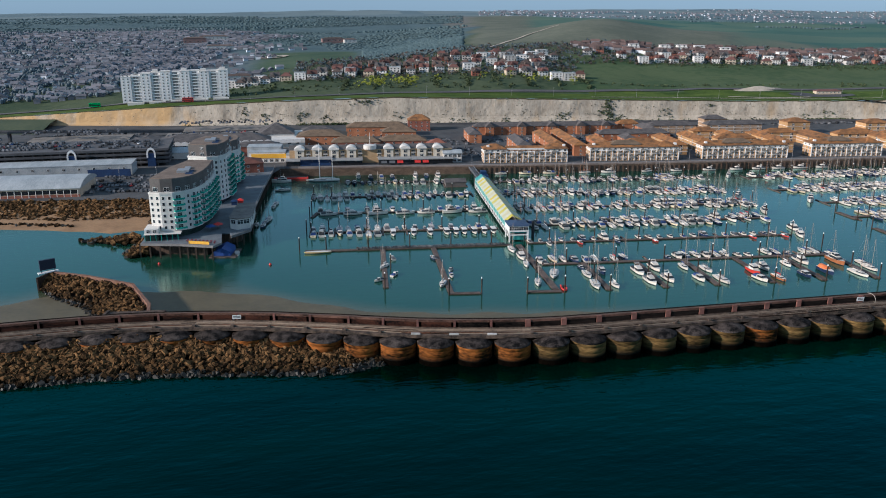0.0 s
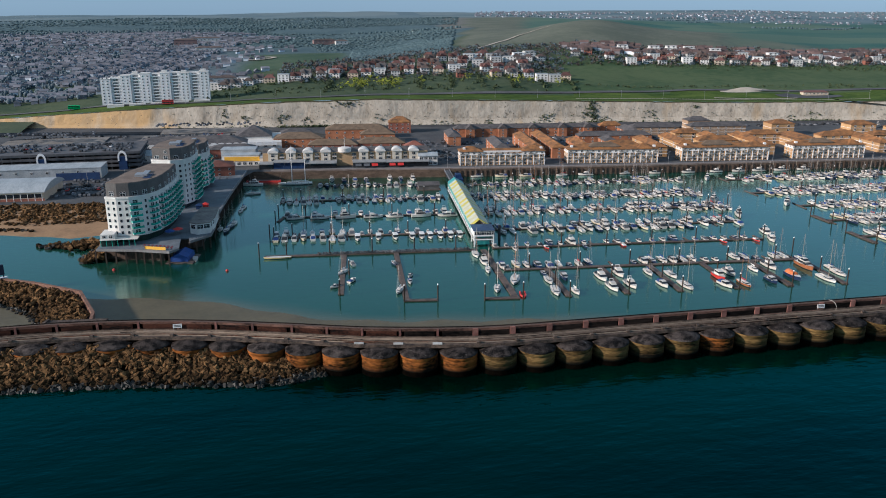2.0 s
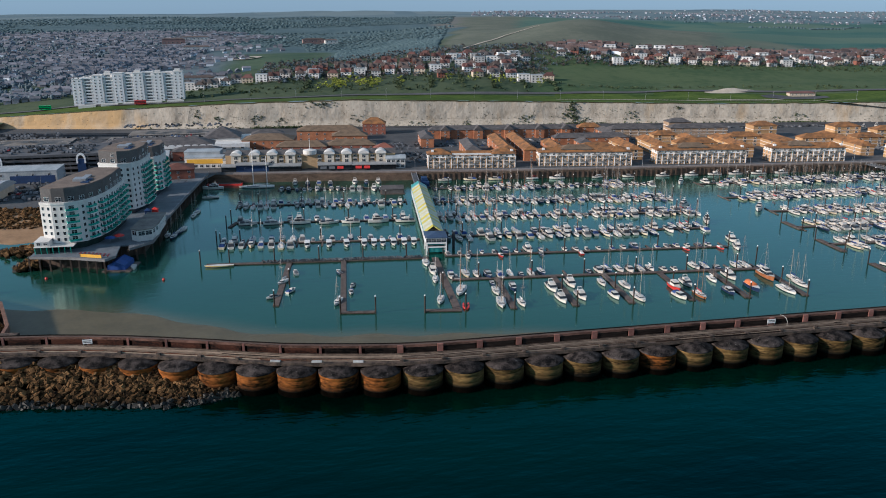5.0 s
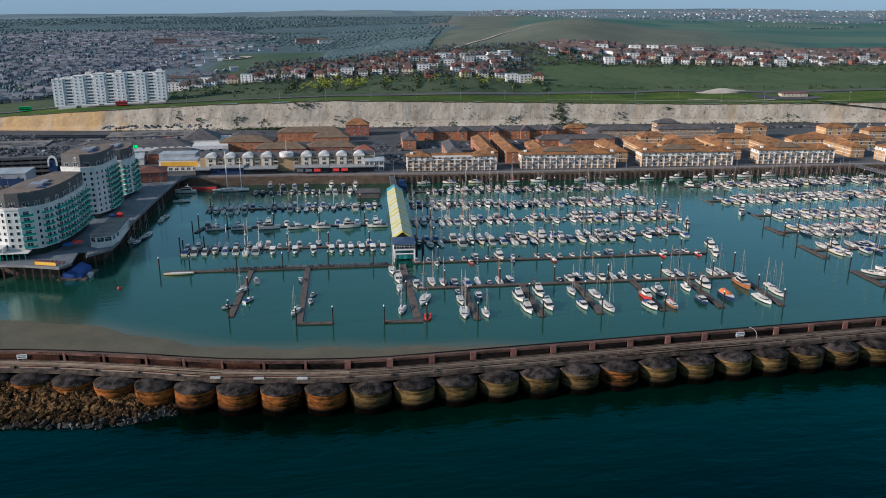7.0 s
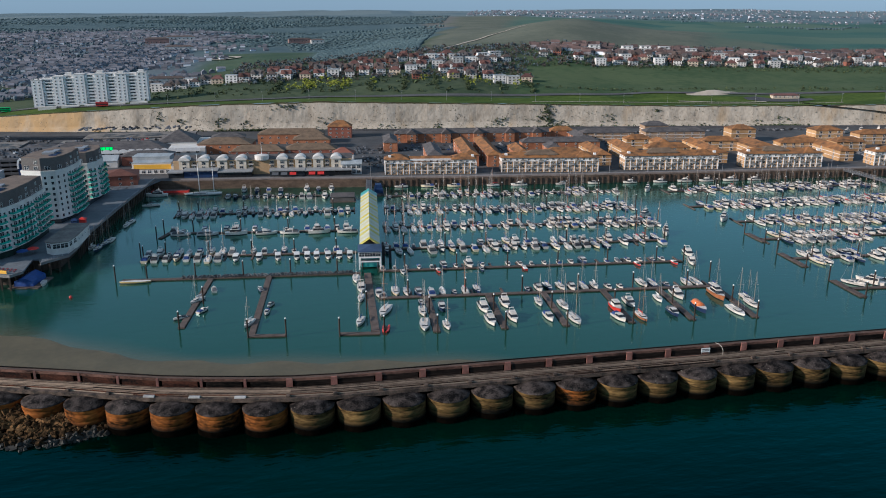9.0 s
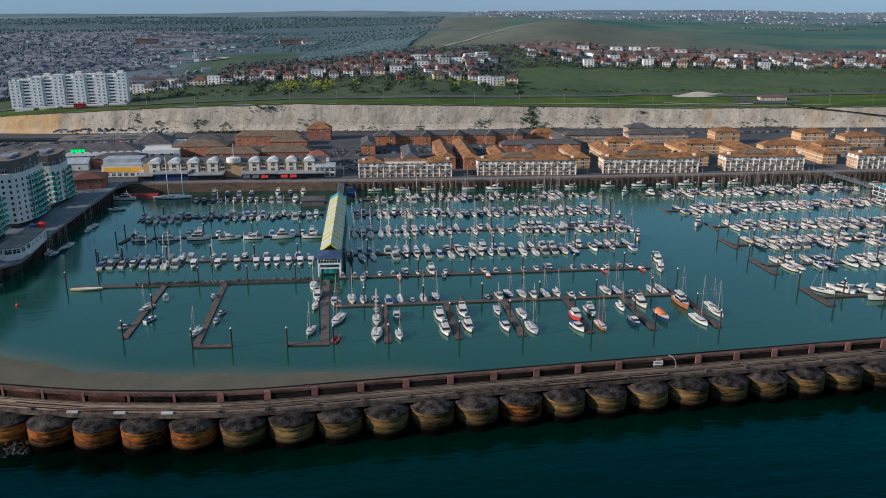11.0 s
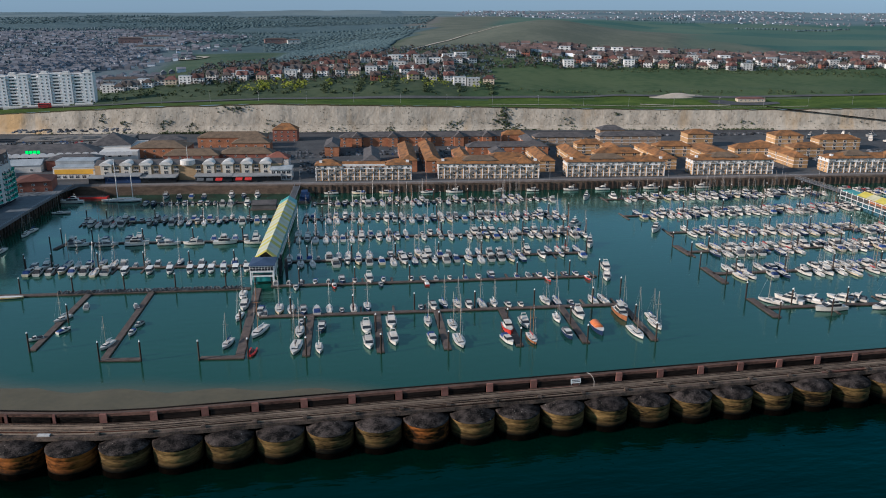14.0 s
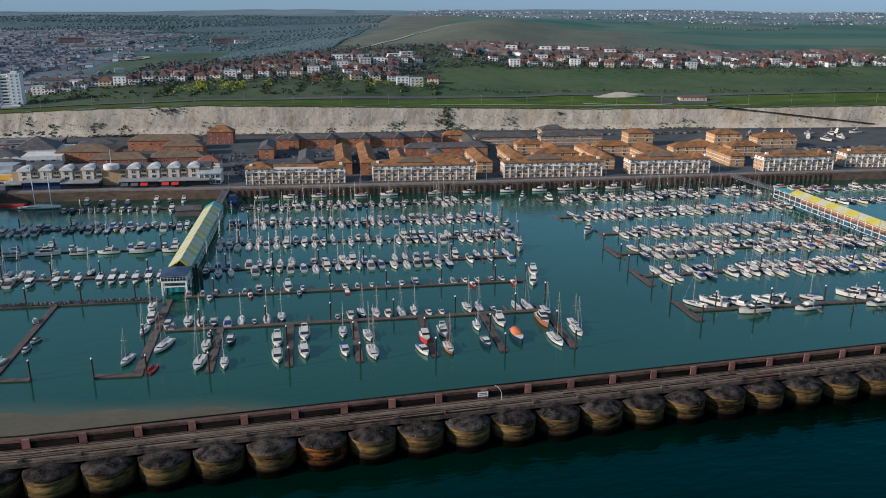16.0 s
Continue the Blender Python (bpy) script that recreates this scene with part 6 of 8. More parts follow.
def apartment_block(x0, y0, x1, y1, depth=13.0, z=6.0, mid=None, storeys=4):
    """A quayside block: brick bays between white piers, a white top storey and a tiled roof."""
    length, turn = math.hypot(x1 - x0, y1 - y0), math.degrees(math.atan2(y1 - y0, x1 - x0))
    b = thing("apartment_block", "white and tan quayside apartment block with brown tiled roof", "building", pose(x0, y0, z, 0, 0, turn), "quayside apartment blocks")
    h = 2.6
    low, top = h * (storeys - 1), h * storeys
    part("wall", Shape().box(0, length, 0, depth, 0, low), FACADE_BRICK, b, "tan brick lower storeys")
    part("top_storey", Shape().box(0.15, length - 0.15, 0.15, depth - 0.15, low, top), WHITE_WALL, b, "white top storey")
    for k in range(1, storeys):
        part("cornice", Shape().box(-0.35, length + 0.35, -0.35, depth + 0.2, k * h - 0.1, k * h + (0.35 if k == storeys - 1 else 0.04)), WHITE_PAINT, b, "white storey band")
    bays = max(3, round(length / 4.3))
    w = length / bays
    pier = Shape().box(-0.28, 0.28, -0.4, 0.05, 0, low + 0.2).mesh("pier", [WHITE_PAINT])
    for i in range(bays + 1):
        part("pier", pier, WHITE_PAINT, b, at=pose(min(max(i * w, 0.28), length - 0.28), 0, 0))
    for k in range(storeys):
        for i in range(bays):
            part("window", WIN_APT if k < storeys - 1 else WIN_M, None, b, at=pose((i + 0.5) * w, 0.0 if k < storeys - 1 else 0.15, k * h + 0.45))
            if k > 0 and i % 3 == k % 3:
                part("balcony", BALC_W, None, b, at=pose((i + 0.5) * w, -0.05, k * h + 0.12))
        for j in range(2):
            part("window", WIN_M, None, b, at=pose(0.0 if k < storeys - 1 else 0.15, depth * (0.3 + 0.4 * j), k * h + 0.6, 0, 0, -90))
    if mid:
        a, c = mid
        part("roof", Shape().hip(0, a, 0, depth, top, 3.2, 0.7), TILE_ROOF, b, "brown tiled hipped roof")
        part("roof", Shape().hip(c, length, 0, depth, top, 3.2, 0.7), TILE_ROOF, b, "brown tiled hipped roof")
        part("roof", Shape().gable(a + 0.6, c - 0.6, 0.2, depth, top - 1.2, 2.6, 0.3), TILE_ROOF, b, "lower brown tiled roof")
    else:
        part("roof", Shape().hip(0, length, 0, depth, top, 3.0, 0.7), TILE_ROOF, b, "brown tiled hipped roof")
        part("dormer_wall", Shape().box(length * 0.25, length * 0.57, depth * 0.18, depth * 0.97, top + 0.3, top + 1.9), WHITE_WALL, b, "white band of attic walls")
        part("roof", Shape().hip(length * 0.24, length * 0.58, depth * 0.15, depth * 1.0, top + 1.9, 2.6, 0.4), BROWN_ROOF, b, "raised grey-brown middle roof")
        part("roof", Shape().hip(length * 0.76, length * 0.94, -0.2, depth * 0.9, top + 0.4, 3.6, 0.4), TILE_ROOF, b, "small tiled turret roof")
    for x in (2.5, length - 3.5):
        part("chimney", Shape().bevel_box(x, x + 1.9, 2.2, 4.0, top - 0.3, top + 2.6, 0.15), WHITE_PAINT, b, "white roof stack")
    return b


def plain_block(name, label, x0, x1, y0, y1, z0, z1, wall, roof, rise=3.0, turn=0.0, kind="hip", gap=4.5, floors=None, cat="building", sides=(0, 3)):
    """A simple block with windows on the sides that face the water and the west."""
    cx, cy = (x0 + x1) / 2, (y0 + y1) / 2
    b = thing(name, label, cat, pose(cx, cy, z0, 0, 0, turn))
    w, d, h = (x1 - x0) / 2, (y1 - y0) / 2, z1 - z0
    part("wall", Shape().box(-w, w, -d, d, 0, h), wall, b)
    s = Shape()
    if kind == "hip":
        s.hip(-w, w, -d, d, h, rise)
    elif kind == "gable_x":
        s.gable(-w, w, -d, d, h, rise)
    elif kind == "gable_y":
        s.gable(-w, w, -d, d, h, rise, along_x=False)
    else:
        s.bevel_box(-w - 0.2, w + 0.2, -d - 0.2, d + 0.2, h, h + 0.5, 0.05)
    part("roof", s, roof, b)
    floors = floors or max(1, round(h / 3.0))
    fh = h / floors
    if wall in (CREAM_WALL, WHITE_WALL, FACADE_BRICK, TAN_BRICK):
        for k in range(1, floors):
            part("cornice", Shape().box(-w - 0.25, w + 0.25, -d - 0.25, d + 0.1, k * fh - 0.1, k * fh + 0.15), WHITE_PAINT, b, "white storey band")
    for k in range(floors):
        n = int(2 * w / gap / 1.15)
        if 0 in sides and wall is not CARPARK:
            for i in range(n):
                part("window", (WIN_L if wall in (CREAM_WALL, FACADE_BRICK) else WIN_M) if n < 30 else WIN_S, None, b, at=pose(-w + (i + 0.5) * 2 * w / n, -d, k * fh + fh * 0.2))
        n = int(2 * d / gap / 2.6)
        if 3 in sides and wall is not CARPARK:
            for i in range(n):
                part("window", WIN_M, None, b, at=pose(-w, -d + (i + 0.5) * 2 * d / n, k * fh + fh * 0.32, 0, 0, -90))
    return b


# quayside apartments
apartment_block(130.5, 573.0, 194.5, 567.2, mid=(17, 47))
apartment_block(213.0, 569.0, 282.0, 560.5)
apartment_block(302.5, 562.8, 371.5, 556.2)
apartment_block(393.0, 558.0, 451.5, 552.2)
apartment_block(493.0, 550.6, 547.5, 546.6)
apartment_block(563.0, 553.5, 618.0, 544.0)
# wings that run back from them, and the terraces by the cliff
for x, y0, y1, z1, wall in ((199, 594, 668, 14.5, RED_BRICK), (216, 590, 672, 14.5, RED_BRICK), (296, 582, 634, 14.0, FACADE_BRICK), (387, 578, 640, 14.0, FACADE_BRICK), (487, 570, 640, 14.0, FACADE_BRICK), (145, 664, 700, 14.0, RED_BRICK), (238, 594, 636, 14.0, RED_BRICK), (268, 618, 638, 14.0, RED_BRICK), (324, 596, 644, 14.0, FACADE_BRICK), (362, 622, 646, 14.0, FACADE_BRICK), (172, 600, 650, 14.0, RED_BRICK)):
    plain_block("terrace", "terrace of flats with a tiled roof behind the quay", x - 5.5, x + 5.5, y0, y1, 6, z1, wall, TILE_ROOF if wall is FACADE_BRICK or y0 < 600 else SLATE, 3.2, -4, "hip", 6.2, 3)
for x0, x1, y0, y1, z1, wall, roof in ((152, 288, 703, 714, 14.5, RED_BRICK, SLATE), (248, 312, 640, 652, 15.0, RED_BRICK, SLATE), (300, 310, 652, 690, 15, RED_BRICK, SLATE), (292, 312, 706, 716, 14.5, RED_BRICK, TILE_ROOF),
                                       (316, 362, 690, 702, 14.0, TAN_BRICK, SLATE), (372, 426, 684, 696, 14.5, TAN_BRICK, SLATE), (340, 362, 650, 662, 14.0, FACADE_BRICK, TILE_ROOF),
                                       (444, 466, 668, 684, 17.5, FACADE_BRICK, TILE_ROOF), (398, 426, 628, 640, 14.5, FACADE_BRICK, TILE_ROOF), (520, 545, 660, 676, 16.0, FACADE_BRICK, TILE_ROOF), (455, 492, 610, 622, 14.5, FACADE_BRICK, TILE_ROOF),
                                       (505, 530, 610, 624, 14.0, FACADE_BRICK, TILE_ROOF), (548, 584, 640, 654, 15.0, FACADE_BRICK, TILE_ROOF), (340, 374, 606, 618, 14.0, FACADE_BRICK, TILE_ROOF), (425, 447, 596, 640, 13.5, FACADE_BRICK, TILE_ROOF), (255, 285, 598, 612, 13.5, RED_BRICK, TILE_ROOF), (380, 402, 706, 720, 17.0, TAN_BRICK, SLATE)):
    plain_block("apartment_house", "flats with a hipped roof between the quay and the cliff", x0, x1, y0, y1, 6, z1, wall, roof, 3.4, -4, "hip", 6.4, 3)
for x in (166, 196, 224, 252, 276):
    plain_block("gabled_bay", "orange brick gable on the long terrace", x - 4, x + 4, 700.6 - 0.06 * (x - 200), 711, 6, 14.6, RED_BRICK, SLATE, 4.0, -4, "gable_y", 4.0, 3)
plain_block("brick_house", "tall orange brick house with a steep hipped roof", 96, 117, 742, 757, 6.5, 17.0, DARK_BRICK, TILE_ROOF, 5.0, -6, "hip", 4.5, 3)
for x0, x1, y0, y1, z1, wall, roof in ((-8, 34, 676, 700, 14, RED_BRICK, BROWN_ROOF), (36, 92, 716, 732, 15, RED_BRICK, BROWN_ROOF), (66, 96, 690, 706, 14, RED_BRICK, BROWN_ROOF), (20, 60, 650, 664, 12, DARK_BRICK, BROWN_ROOF), (60, 100, 652, 668, 12, DARK_BRICK, BROWN_ROOF),
                                       (96, 112, 622, 636, 13, WHITE_WALL, DARK_BRICK)):
    plain_block("brick_block", "orange brick building with a brown hipped roof", x0, x1, y0, y1, 6, z1, wall, roof, 4.0, -5, "hip", 6.0, 2)

# the arched quayside row
ROW_TAN = surface("tan_render", (0.32, 0.22, 0.11), (0.45, 0.32, 0.18), 0.8, 6, 0.8, 0.15)
row = thing("arched_row", "cream quayside row with white arched roof bays", "building", pose(-14, 591.5, 6, 0, 0, -3.4))
part("wall", Shape().box(0, 122, 0, 16, 0, 10.2), ROW_TAN, row)
part("roof", Shape().gable(0, 122, 1.0, 16, 10.2, 2.6, 0.5), SLATE, row, "dark grey pitched roof")
BAY_WALL = Shape().box(-3.5, 3.5, -1.4, 4, 3.6, 10.9)
arch = [[(4.0 * math.cos(a), y, 10.8 + 2.0 * math.sin(a)) for a in [3.14159 * i / 10 for i in range(11)]] + [(-3.8 + 0.76 * i, y, 10.55) for i in range(11)] for y in (-2.4, 10.5)]
BAY_ROOF = Shape().loft(arch)
bw, br = BAY_WALL.mesh("bay", [surface("pale_cream_render", (0.46, 0.42, 0.34), (0.60, 0.55, 0.46), 0.75, 5.0, 0.8, 0.12)]), BAY_ROOF.mesh("arched_roof", [WHITE_WALL])
for x in (7.5, 20.5, 33, 46, 74, 86.5, 99, 111.5):
    bay = part("bay", bw, None, row, "cream projecting bay", at=pose(x, 0, 0))
    part("arched_roof", br, None, bay, "white barrel roof")
    for k in range(2):
        part("window", WIN_L, None, bay, at=pose(0, -1.4, 4.6 + 3.0 * k))
for x in (14, 26.7, 39.5, 52.5, 67, 80.2, 92.7, 105.2):
    for k in range(2):
        part("window", WIN_L, None, row, at=pose(x, 0, 4.6 + 2.9 * k))
        part("balcony", BALC_W, None, row, at=pose(x, -0.02, 4.3 + 2.9 * k))
tower = Shape().revolve([(4.3, 9.9), (4.9, 10.6), (4.9, 13.2), (4.4, 13.4), (0.1, 14.2)], 20, 60, 1.5)
part("tower", tower, WHITE_WALL, row, "round white corner tower")
part("mast", Shape().tube((60, 1.5, 14), (60, 1.5, 23), 0.18, 6, 0.06), WHITE_PAINT, row, "white flagpole")
for x0, x1, z1 in ((-2, 8, 4.4), (8.4, 31, 5.6), (31.4, 54, 4.4), (66, 90, 4.6), (90.4, 122, 4.4)):
    sh = part("shop_front", Shape().box(x0, x1, -8.5, -0.02, 0, z1 - 0.8), BLUE_PANEL if x0 == 8.4 else GLASS, row, "glazed shop front")
    part("canopy", Shape().bevel_box(x0 - 0.3, x1 + 0.3, -10.5, -0.3, z1 - 0.8, z1, 0.1), surface("pale_canopy_felt", (0.20, 0.205, 0.21), (0.32, 0.325, 0.33), 0.7, 3, 0.5, 0.1), sh, "pale grey flat canopy")
for x in (70, 76, 82, 95, 101):
    part("awning", Shape().add([(x - 2.2, -13.2, 2.0), (x + 2.2, -13.2, 2.0), (x + 2.2, -10.6, 3.2), (x - 2.2, -10.6, 3.2)], [(0, 1, 2, 3)]).box(x - 2.2, x + 2.2, -13.25, -13.15, 1.7, 2.0), RED_PAINT if x > 80 else COVER_GREY, row, "canvas awning")
corner = thing("corner_shop", "white two-storey corner shop with a curved roof", "building", pose(107.5, 579.0, 6, 0, 0, -4))
part("wall", Shape().box(-7, 7, 0, 13, 0, 7.4), WHITE_WALL, corner)
part("roof", Shape().loft([[(x, y, z) for y, z in ((-0.8, 7.2), (2, 8.2), (6.5, 8.9), (11, 8.2), (13.6, 7.2), (13.6, 6.9), (-0.8, 6.9))] for x in (-7.5, 7.5)]), METAL_WHITE, corner, "curved pale metal roof")
for k in range(2):
    for i in range(4):
        part("window", WIN_L, None, corner, at=pose(-5.1 + 3.4 * i, 0, 0.7 + 3.5 * k))
for x0, x1, y0, y1, z1, wall in ((-44, -17, 604, 616, 13, WHITE_WALL), (-46, -20, 618, 632, 15, METAL_WHITE), (-16, -6, 596, 610, 12, WHITE_WALL)):
    plain_block("quay_shop", "white flat-roofed shop building by the quay corner", x0, x1, y0, y1, 6, z1, wall, METAL_WHITE, 1, -4, "flat", 6, 2)
part_y = thing("yellow_shop", "low shop with a bright yellow fascia", "building", pose(-30, 601, 6, 0, 0, -4))
part("wall", Shape().box(-13, 13, 0, 6, 0, 4.2), WHITE_WALL, part_y)
part("fascia", Shape().box(-12.5, 13.3, -0.4, 0.1, 3.4, 6.6), YELLOW, part_y, "yellow fascia band")
for i in range(6):
    part("window", WIN_L, None, part_y, at=pose(-10.5 + 4.2 * i, 0, 0.6))
plain_block("brick_pub", "dark red brick restaurant with a slate roof on the boardwalk", -54, -33, 557, 578, 7, 13.5, DARK_BRICK, surface("dark_red_roof_tiles", (0.085, 0.034, 0.024), (0.14, 0.058, 0.040), 0.85, 4, 0.6, 0.3), 3.0, 8, "hip", 5, 2)
for i in range(12):
    m = pose(-50 + (i % 4) * 4.6, 545 + (i // 4) * 4.2, 7)
    tb = thing("cafe_table", "dark outdoor cafe table on the boardwalk", "table", m, "cafe tables")
    part("top", Shape().bevel_box(-0.7, 0.7, -0.7, 0.7, 0.68, 0.75, 0.02), BLACKISH, tb)
    part("leg", Shape().tube((0, 0, 0), (0, 0, 0.68), 0.07, 6), STEEL, tb)


# the flats on piles in the west
deck_poly = [(-83, 384.5), (-64, 380.5), (-48, 374.5), (-44.5, 380), (-46, 398), (-42, 398), (-41, 391.5), (-32, 402.5), (-31.5, 418), (-33, 442), (-30, 500), (-24.5, 577), (-45, 579), (-64, 500), (-83, 488)]
dk = thing("boardwalk", "grey boardwalk deck on dark timber piles over the water", "boardwalk", kind="structure")
part("decking", Shape().prism(deck_poly, 6.3, 7.0), DECK_GREY, dk)
edge = Shape()
strip(edge, [deck_poly[i] for i in (0, 1, 2, 3)], -0.25, 0.05, 7.25, 7.25, 6.1)
strip(edge, [deck_poly[i] for i in (6, 7, 8, 9, 10, 11)], -0.3, 0.05, 7.2, 7.2, 6.0)
part("edge_beam", edge, PAVING, dk, "pale edge beam")
rl = Shape()
pts = [deck_poly[i] for i in (6, 7, 8, 9, 10, 11)]
for p, q in zip(pts, pts[1:]):
    n = max(1, int(math.hypot(q[0] - p[0], q[1] - p[1]) / 2.5))
    for i in range(n):
        x, y = along(p, q, i / n)
        rl.box(x - 0.05, x + 0.05, y - 0.05, y + 0.05, 7.0, 8.1)
    rl.tube((*p, 8.1), (*q, 8.1), 0.05, 4).tube((*p, 7.6), (*q, 7.6), 0.04, 4)
part("railing", rl, STEEL, dk, "thin steel railing")
DECK_PILE = Shape().box(-0.35, 0.35, -0.35, 0.35, -3, 6.3).mesh("deck_pile", [TIMBER])
for p, q, g in ((deck_poly[0], deck_poly[1], 4), (deck_poly[1], deck_poly[2], 4), (deck_poly[2], deck_poly[4], 5), (deck_poly[6], deck_poly[7], 4), (deck_poly[8], deck_poly[9], 3.5), (deck_poly[9], deck_poly[10], 3.5), (deck_poly[10], deck_poly[11], 3.5)):
    n = max(1, int(math.hypot(q[0] - p[0], q[1] - p[1]) / g))
    for i in range(n + 1):
        x, y = along(p, q, i / n)
        part("deck_pile", DECK_PILE, None, dk, at=pose(x - 0.5, y + 0.6, 0, 0, 0, rnd.uniform(-5, 5)))
# Timber face in the east; the front part is added for the under-deck shade.
part("back_wall", Shape().prism([(-80, 391), (-64, 387), (-52, 383.5), (-49, 400), (-37, 406), (-35.2, 500), (-30, 576), (-45, 576), (-60, 486), (-79, 486)], -4, 6.2), TIMBER, dk, "dark timber face and added block for the shade under the deck")


WIN_F = window_mesh(1.2, 1.5, 0.08)
GRAVEL_ROOF = surface("gravel_roof", (0.10, 0.078, 0.062), (0.20, 0.155, 0.12), 0.9, 5.0, 0.8, 0.3)


def curved_flats(label, poly, z0, z1, z2, bays, balconies, inset):
    """A white curved block of flats with a grey penthouse; poly runs anticlockwise from the south-west corner."""
    cx, cy = sum(p[0] for p in poly) / len(poly), sum(p[1] for p in poly) / len(poly)
    b = thing("block_of_flats", label, "building", pose(cx, cy, z0), "curved white flats")
    loc = [(x - cx, y - cy) for x, y in poly]
    part("wall", Shape().prism(loc, 0, z1 - z0), WHITE_WALL, b)
    small = [(x * inset, y * inset) for x, y in loc]
    part("penthouse", Shape().prism(small, z1 - z0, z2 - z0), PENTHOUSE, b, "grey-clad set-back top storeys")
    part("parapet", Shape().prism([(x * 1.012, y * 1.012) for x, y in loc], z1 - z0 - 0.5, z1 - z0 + 0.5), WHITE_WALL, b, "white parapet band")
    rf = part("roof", Shape().prism([(x * inset * 0.97, y * inset * 0.97) for x, y in loc], z2 - z0, z2 - z0 + 0.25), GRAVEL_ROOF, b, "flat brown gravel roof")
    part("roof_plant", Shape().bevel_box(-3.5, 2.5, -5, 1, z2 - z0 + 0.2, z2 - z0 + 1.5, 0.1).bevel_box(-1, 2, 4, 9, z2 - z0 + 0.2, z2 - z0 + 1.0, 0.1), STEEL, rf, "grey roof plant")
    for k in range(3):
        part("solar_panel", Shape().box(1.0, 4.5, -9 + 4 * k, -6.4 + 4 * k, z2 - z0 + 0.3, z2 - z0 + 0.55), BLUE_PANEL, rf, "dark blue panels")
    floors = int((z1 - z0 - 0.5) / 2.95)
    for i in bays:
        p, q = loc[i], loc[(i + 1) % len(loc)]
        length = math.hypot(q[0] - p[0], q[1] - p[1])
        n = max(1, int(length / 2.9))
        for k in range(floors):
            for j in range(n):
                d = (j + 0.5) * length / n
                x, y, a = on_line(p, q, d)
                green = i in balconies and (j + i) % 2 == 0
                part("window", WIN_L if green else WIN_F, None, b, at=pose(x, y, 1.0 + 2.95 * k, 0, 0, a))
                if green:
                    part("balcony", BALC_G, None, b, "green glass balcony", at=pose(x, y, 0.7 + 2.95 * k, 0, 0, a))
        p, q = small[i], small[(i + 1) % len(small)]
        length = math.hypot(q[0] - p[0], q[1] - p[1])
        n = max(1, int(length / 4.5))
        for j in range(n):
            x, y, a = on_line(p, q, (j + 0.5) * length / n)
            part("window", WIN_L, None, b, at=pose(x, y, z1 - z0 + 0.9, 0, 0, a))
            if z2 - z1 > 5 and j % 2:
                part("window", WIN_M, None, b, at=pose(x, y, z1 - z0 + 4.2, 0, 0, a))
    return b


curved_flats("white curved block of flats with green glass balconies", [(-79, 395.6), (-73.5, 393.3), (-67.5, 393.3), (-62.5, 395.8), (-59, 399.6), (-56.3, 405.2), (-54, 414), (-52.5, 428), (-52, 446), (-66, 449), (-74, 425)], 10.6, 29.5, 36.5, (0, 1, 2, 3, 4, 5, 6, 7), (2, 4, 5, 6, 7), 0.95)
curved_flats("tall white curved block of flats with green balconies", [(-69, 466), (-58, 461.5), (-51.5, 463), (-48, 470), (-46.5, 482), (-47, 496), (-62, 500), (-68, 484)], 9.5, 35, 42, (0, 1, 2, 3, 4), (0, 3, 4), 0.95)
curved_flats("white curved block of flats with green end balconies", [(-65, 514), (-55, 509.5), (-48, 510), (-44.5, 517), (-44, 530), (-47, 540), (-60, 542), (-66, 528)], 9.5, 30, 36.5, (0, 1, 2, 3, 4), (2, 3, 4), 0.95)
pod = thing("podium", "glazed podium storey under the white flats", "building", pose(0, 0, 7))
PODIUM_GLASS = surface("dark_green_glazing", (0.012, 0.024, 0.020), (0.03, 0.05, 0.042), 0.2, 3.0, 1.0, 0.0, spec=0.5)
part("glazing", Shape().prism([(-78.4, 396), (-68, 394.6), (-61.6, 398), (-57.4, 404.5), (-55, 414), (-53.6, 428), (-53, 446), (-66, 448), (-74, 425)], 0, 3.3), PODIUM_GLASS, pod, "dark green glazed shop fronts")
part("slab", Shape().prism([(-79.3, 394.7), (-68, 393.1), (-60.6, 396.7), (-56, 404), (-53.5, 414), (-52, 428), (-51.5, 446.5), (-66, 449.4), (-74.4, 425)], 3.3, 3.62), WHITE_WALL, pod, "thin white slab over the shop fronts")
part("annex_glazing", Shape().box(-81.4, -75.2, 388.8, 398, 0, 3.2), PODIUM_GLASS, pod, "dark glazed corner room")
for k in range(7):
    part("green_post", Shape().box(-81.5 + 2.6 * k - 0.12, -81.5 + 2.6 * k + 0.12, 388.2, 388.45, 0, 3.3), GREEN_GLASS, pod, "green post")
part("canopy", Shape().box(-81.9, -64.5, 388.0, 394.0, 3.2, 3.4), WHITE_WALL, pod, "thin pale canopy")
part("glazing", Shape().prism([(-68, 467), (-52, 464), (-48, 480), (-48, 500), (-45.5, 536), (-62, 540)], 0, 2.5), GLASS, pod, "dark glazed ground floor")
part("annex", Shape().bevel_box(-81.6, -75, 388.8, 398.5, 3.4, 6.0, 0.1), WHITE_WALL, pod, "white single-storey annex")
for k in range(2):
    part("window", WIN_M, None, pod, at=pose(-79.8 + 3.0 * k, 388.8, 4.1))
# Added yellow strip stands for the low sun on the edge beam.
part("banner", Shape().add([(-60, 380.8, 0.1), (-50, 377.1, 0.1), (-50, 377.0, 1.6), (-60, 380.7, 1.6)], [(0, 1, 2, 3)]).box(-60, -59.8, 380.6, 380.8, 0, 1.6), YELLOW, pod, "yellow strip for the sunlit terrace edge")
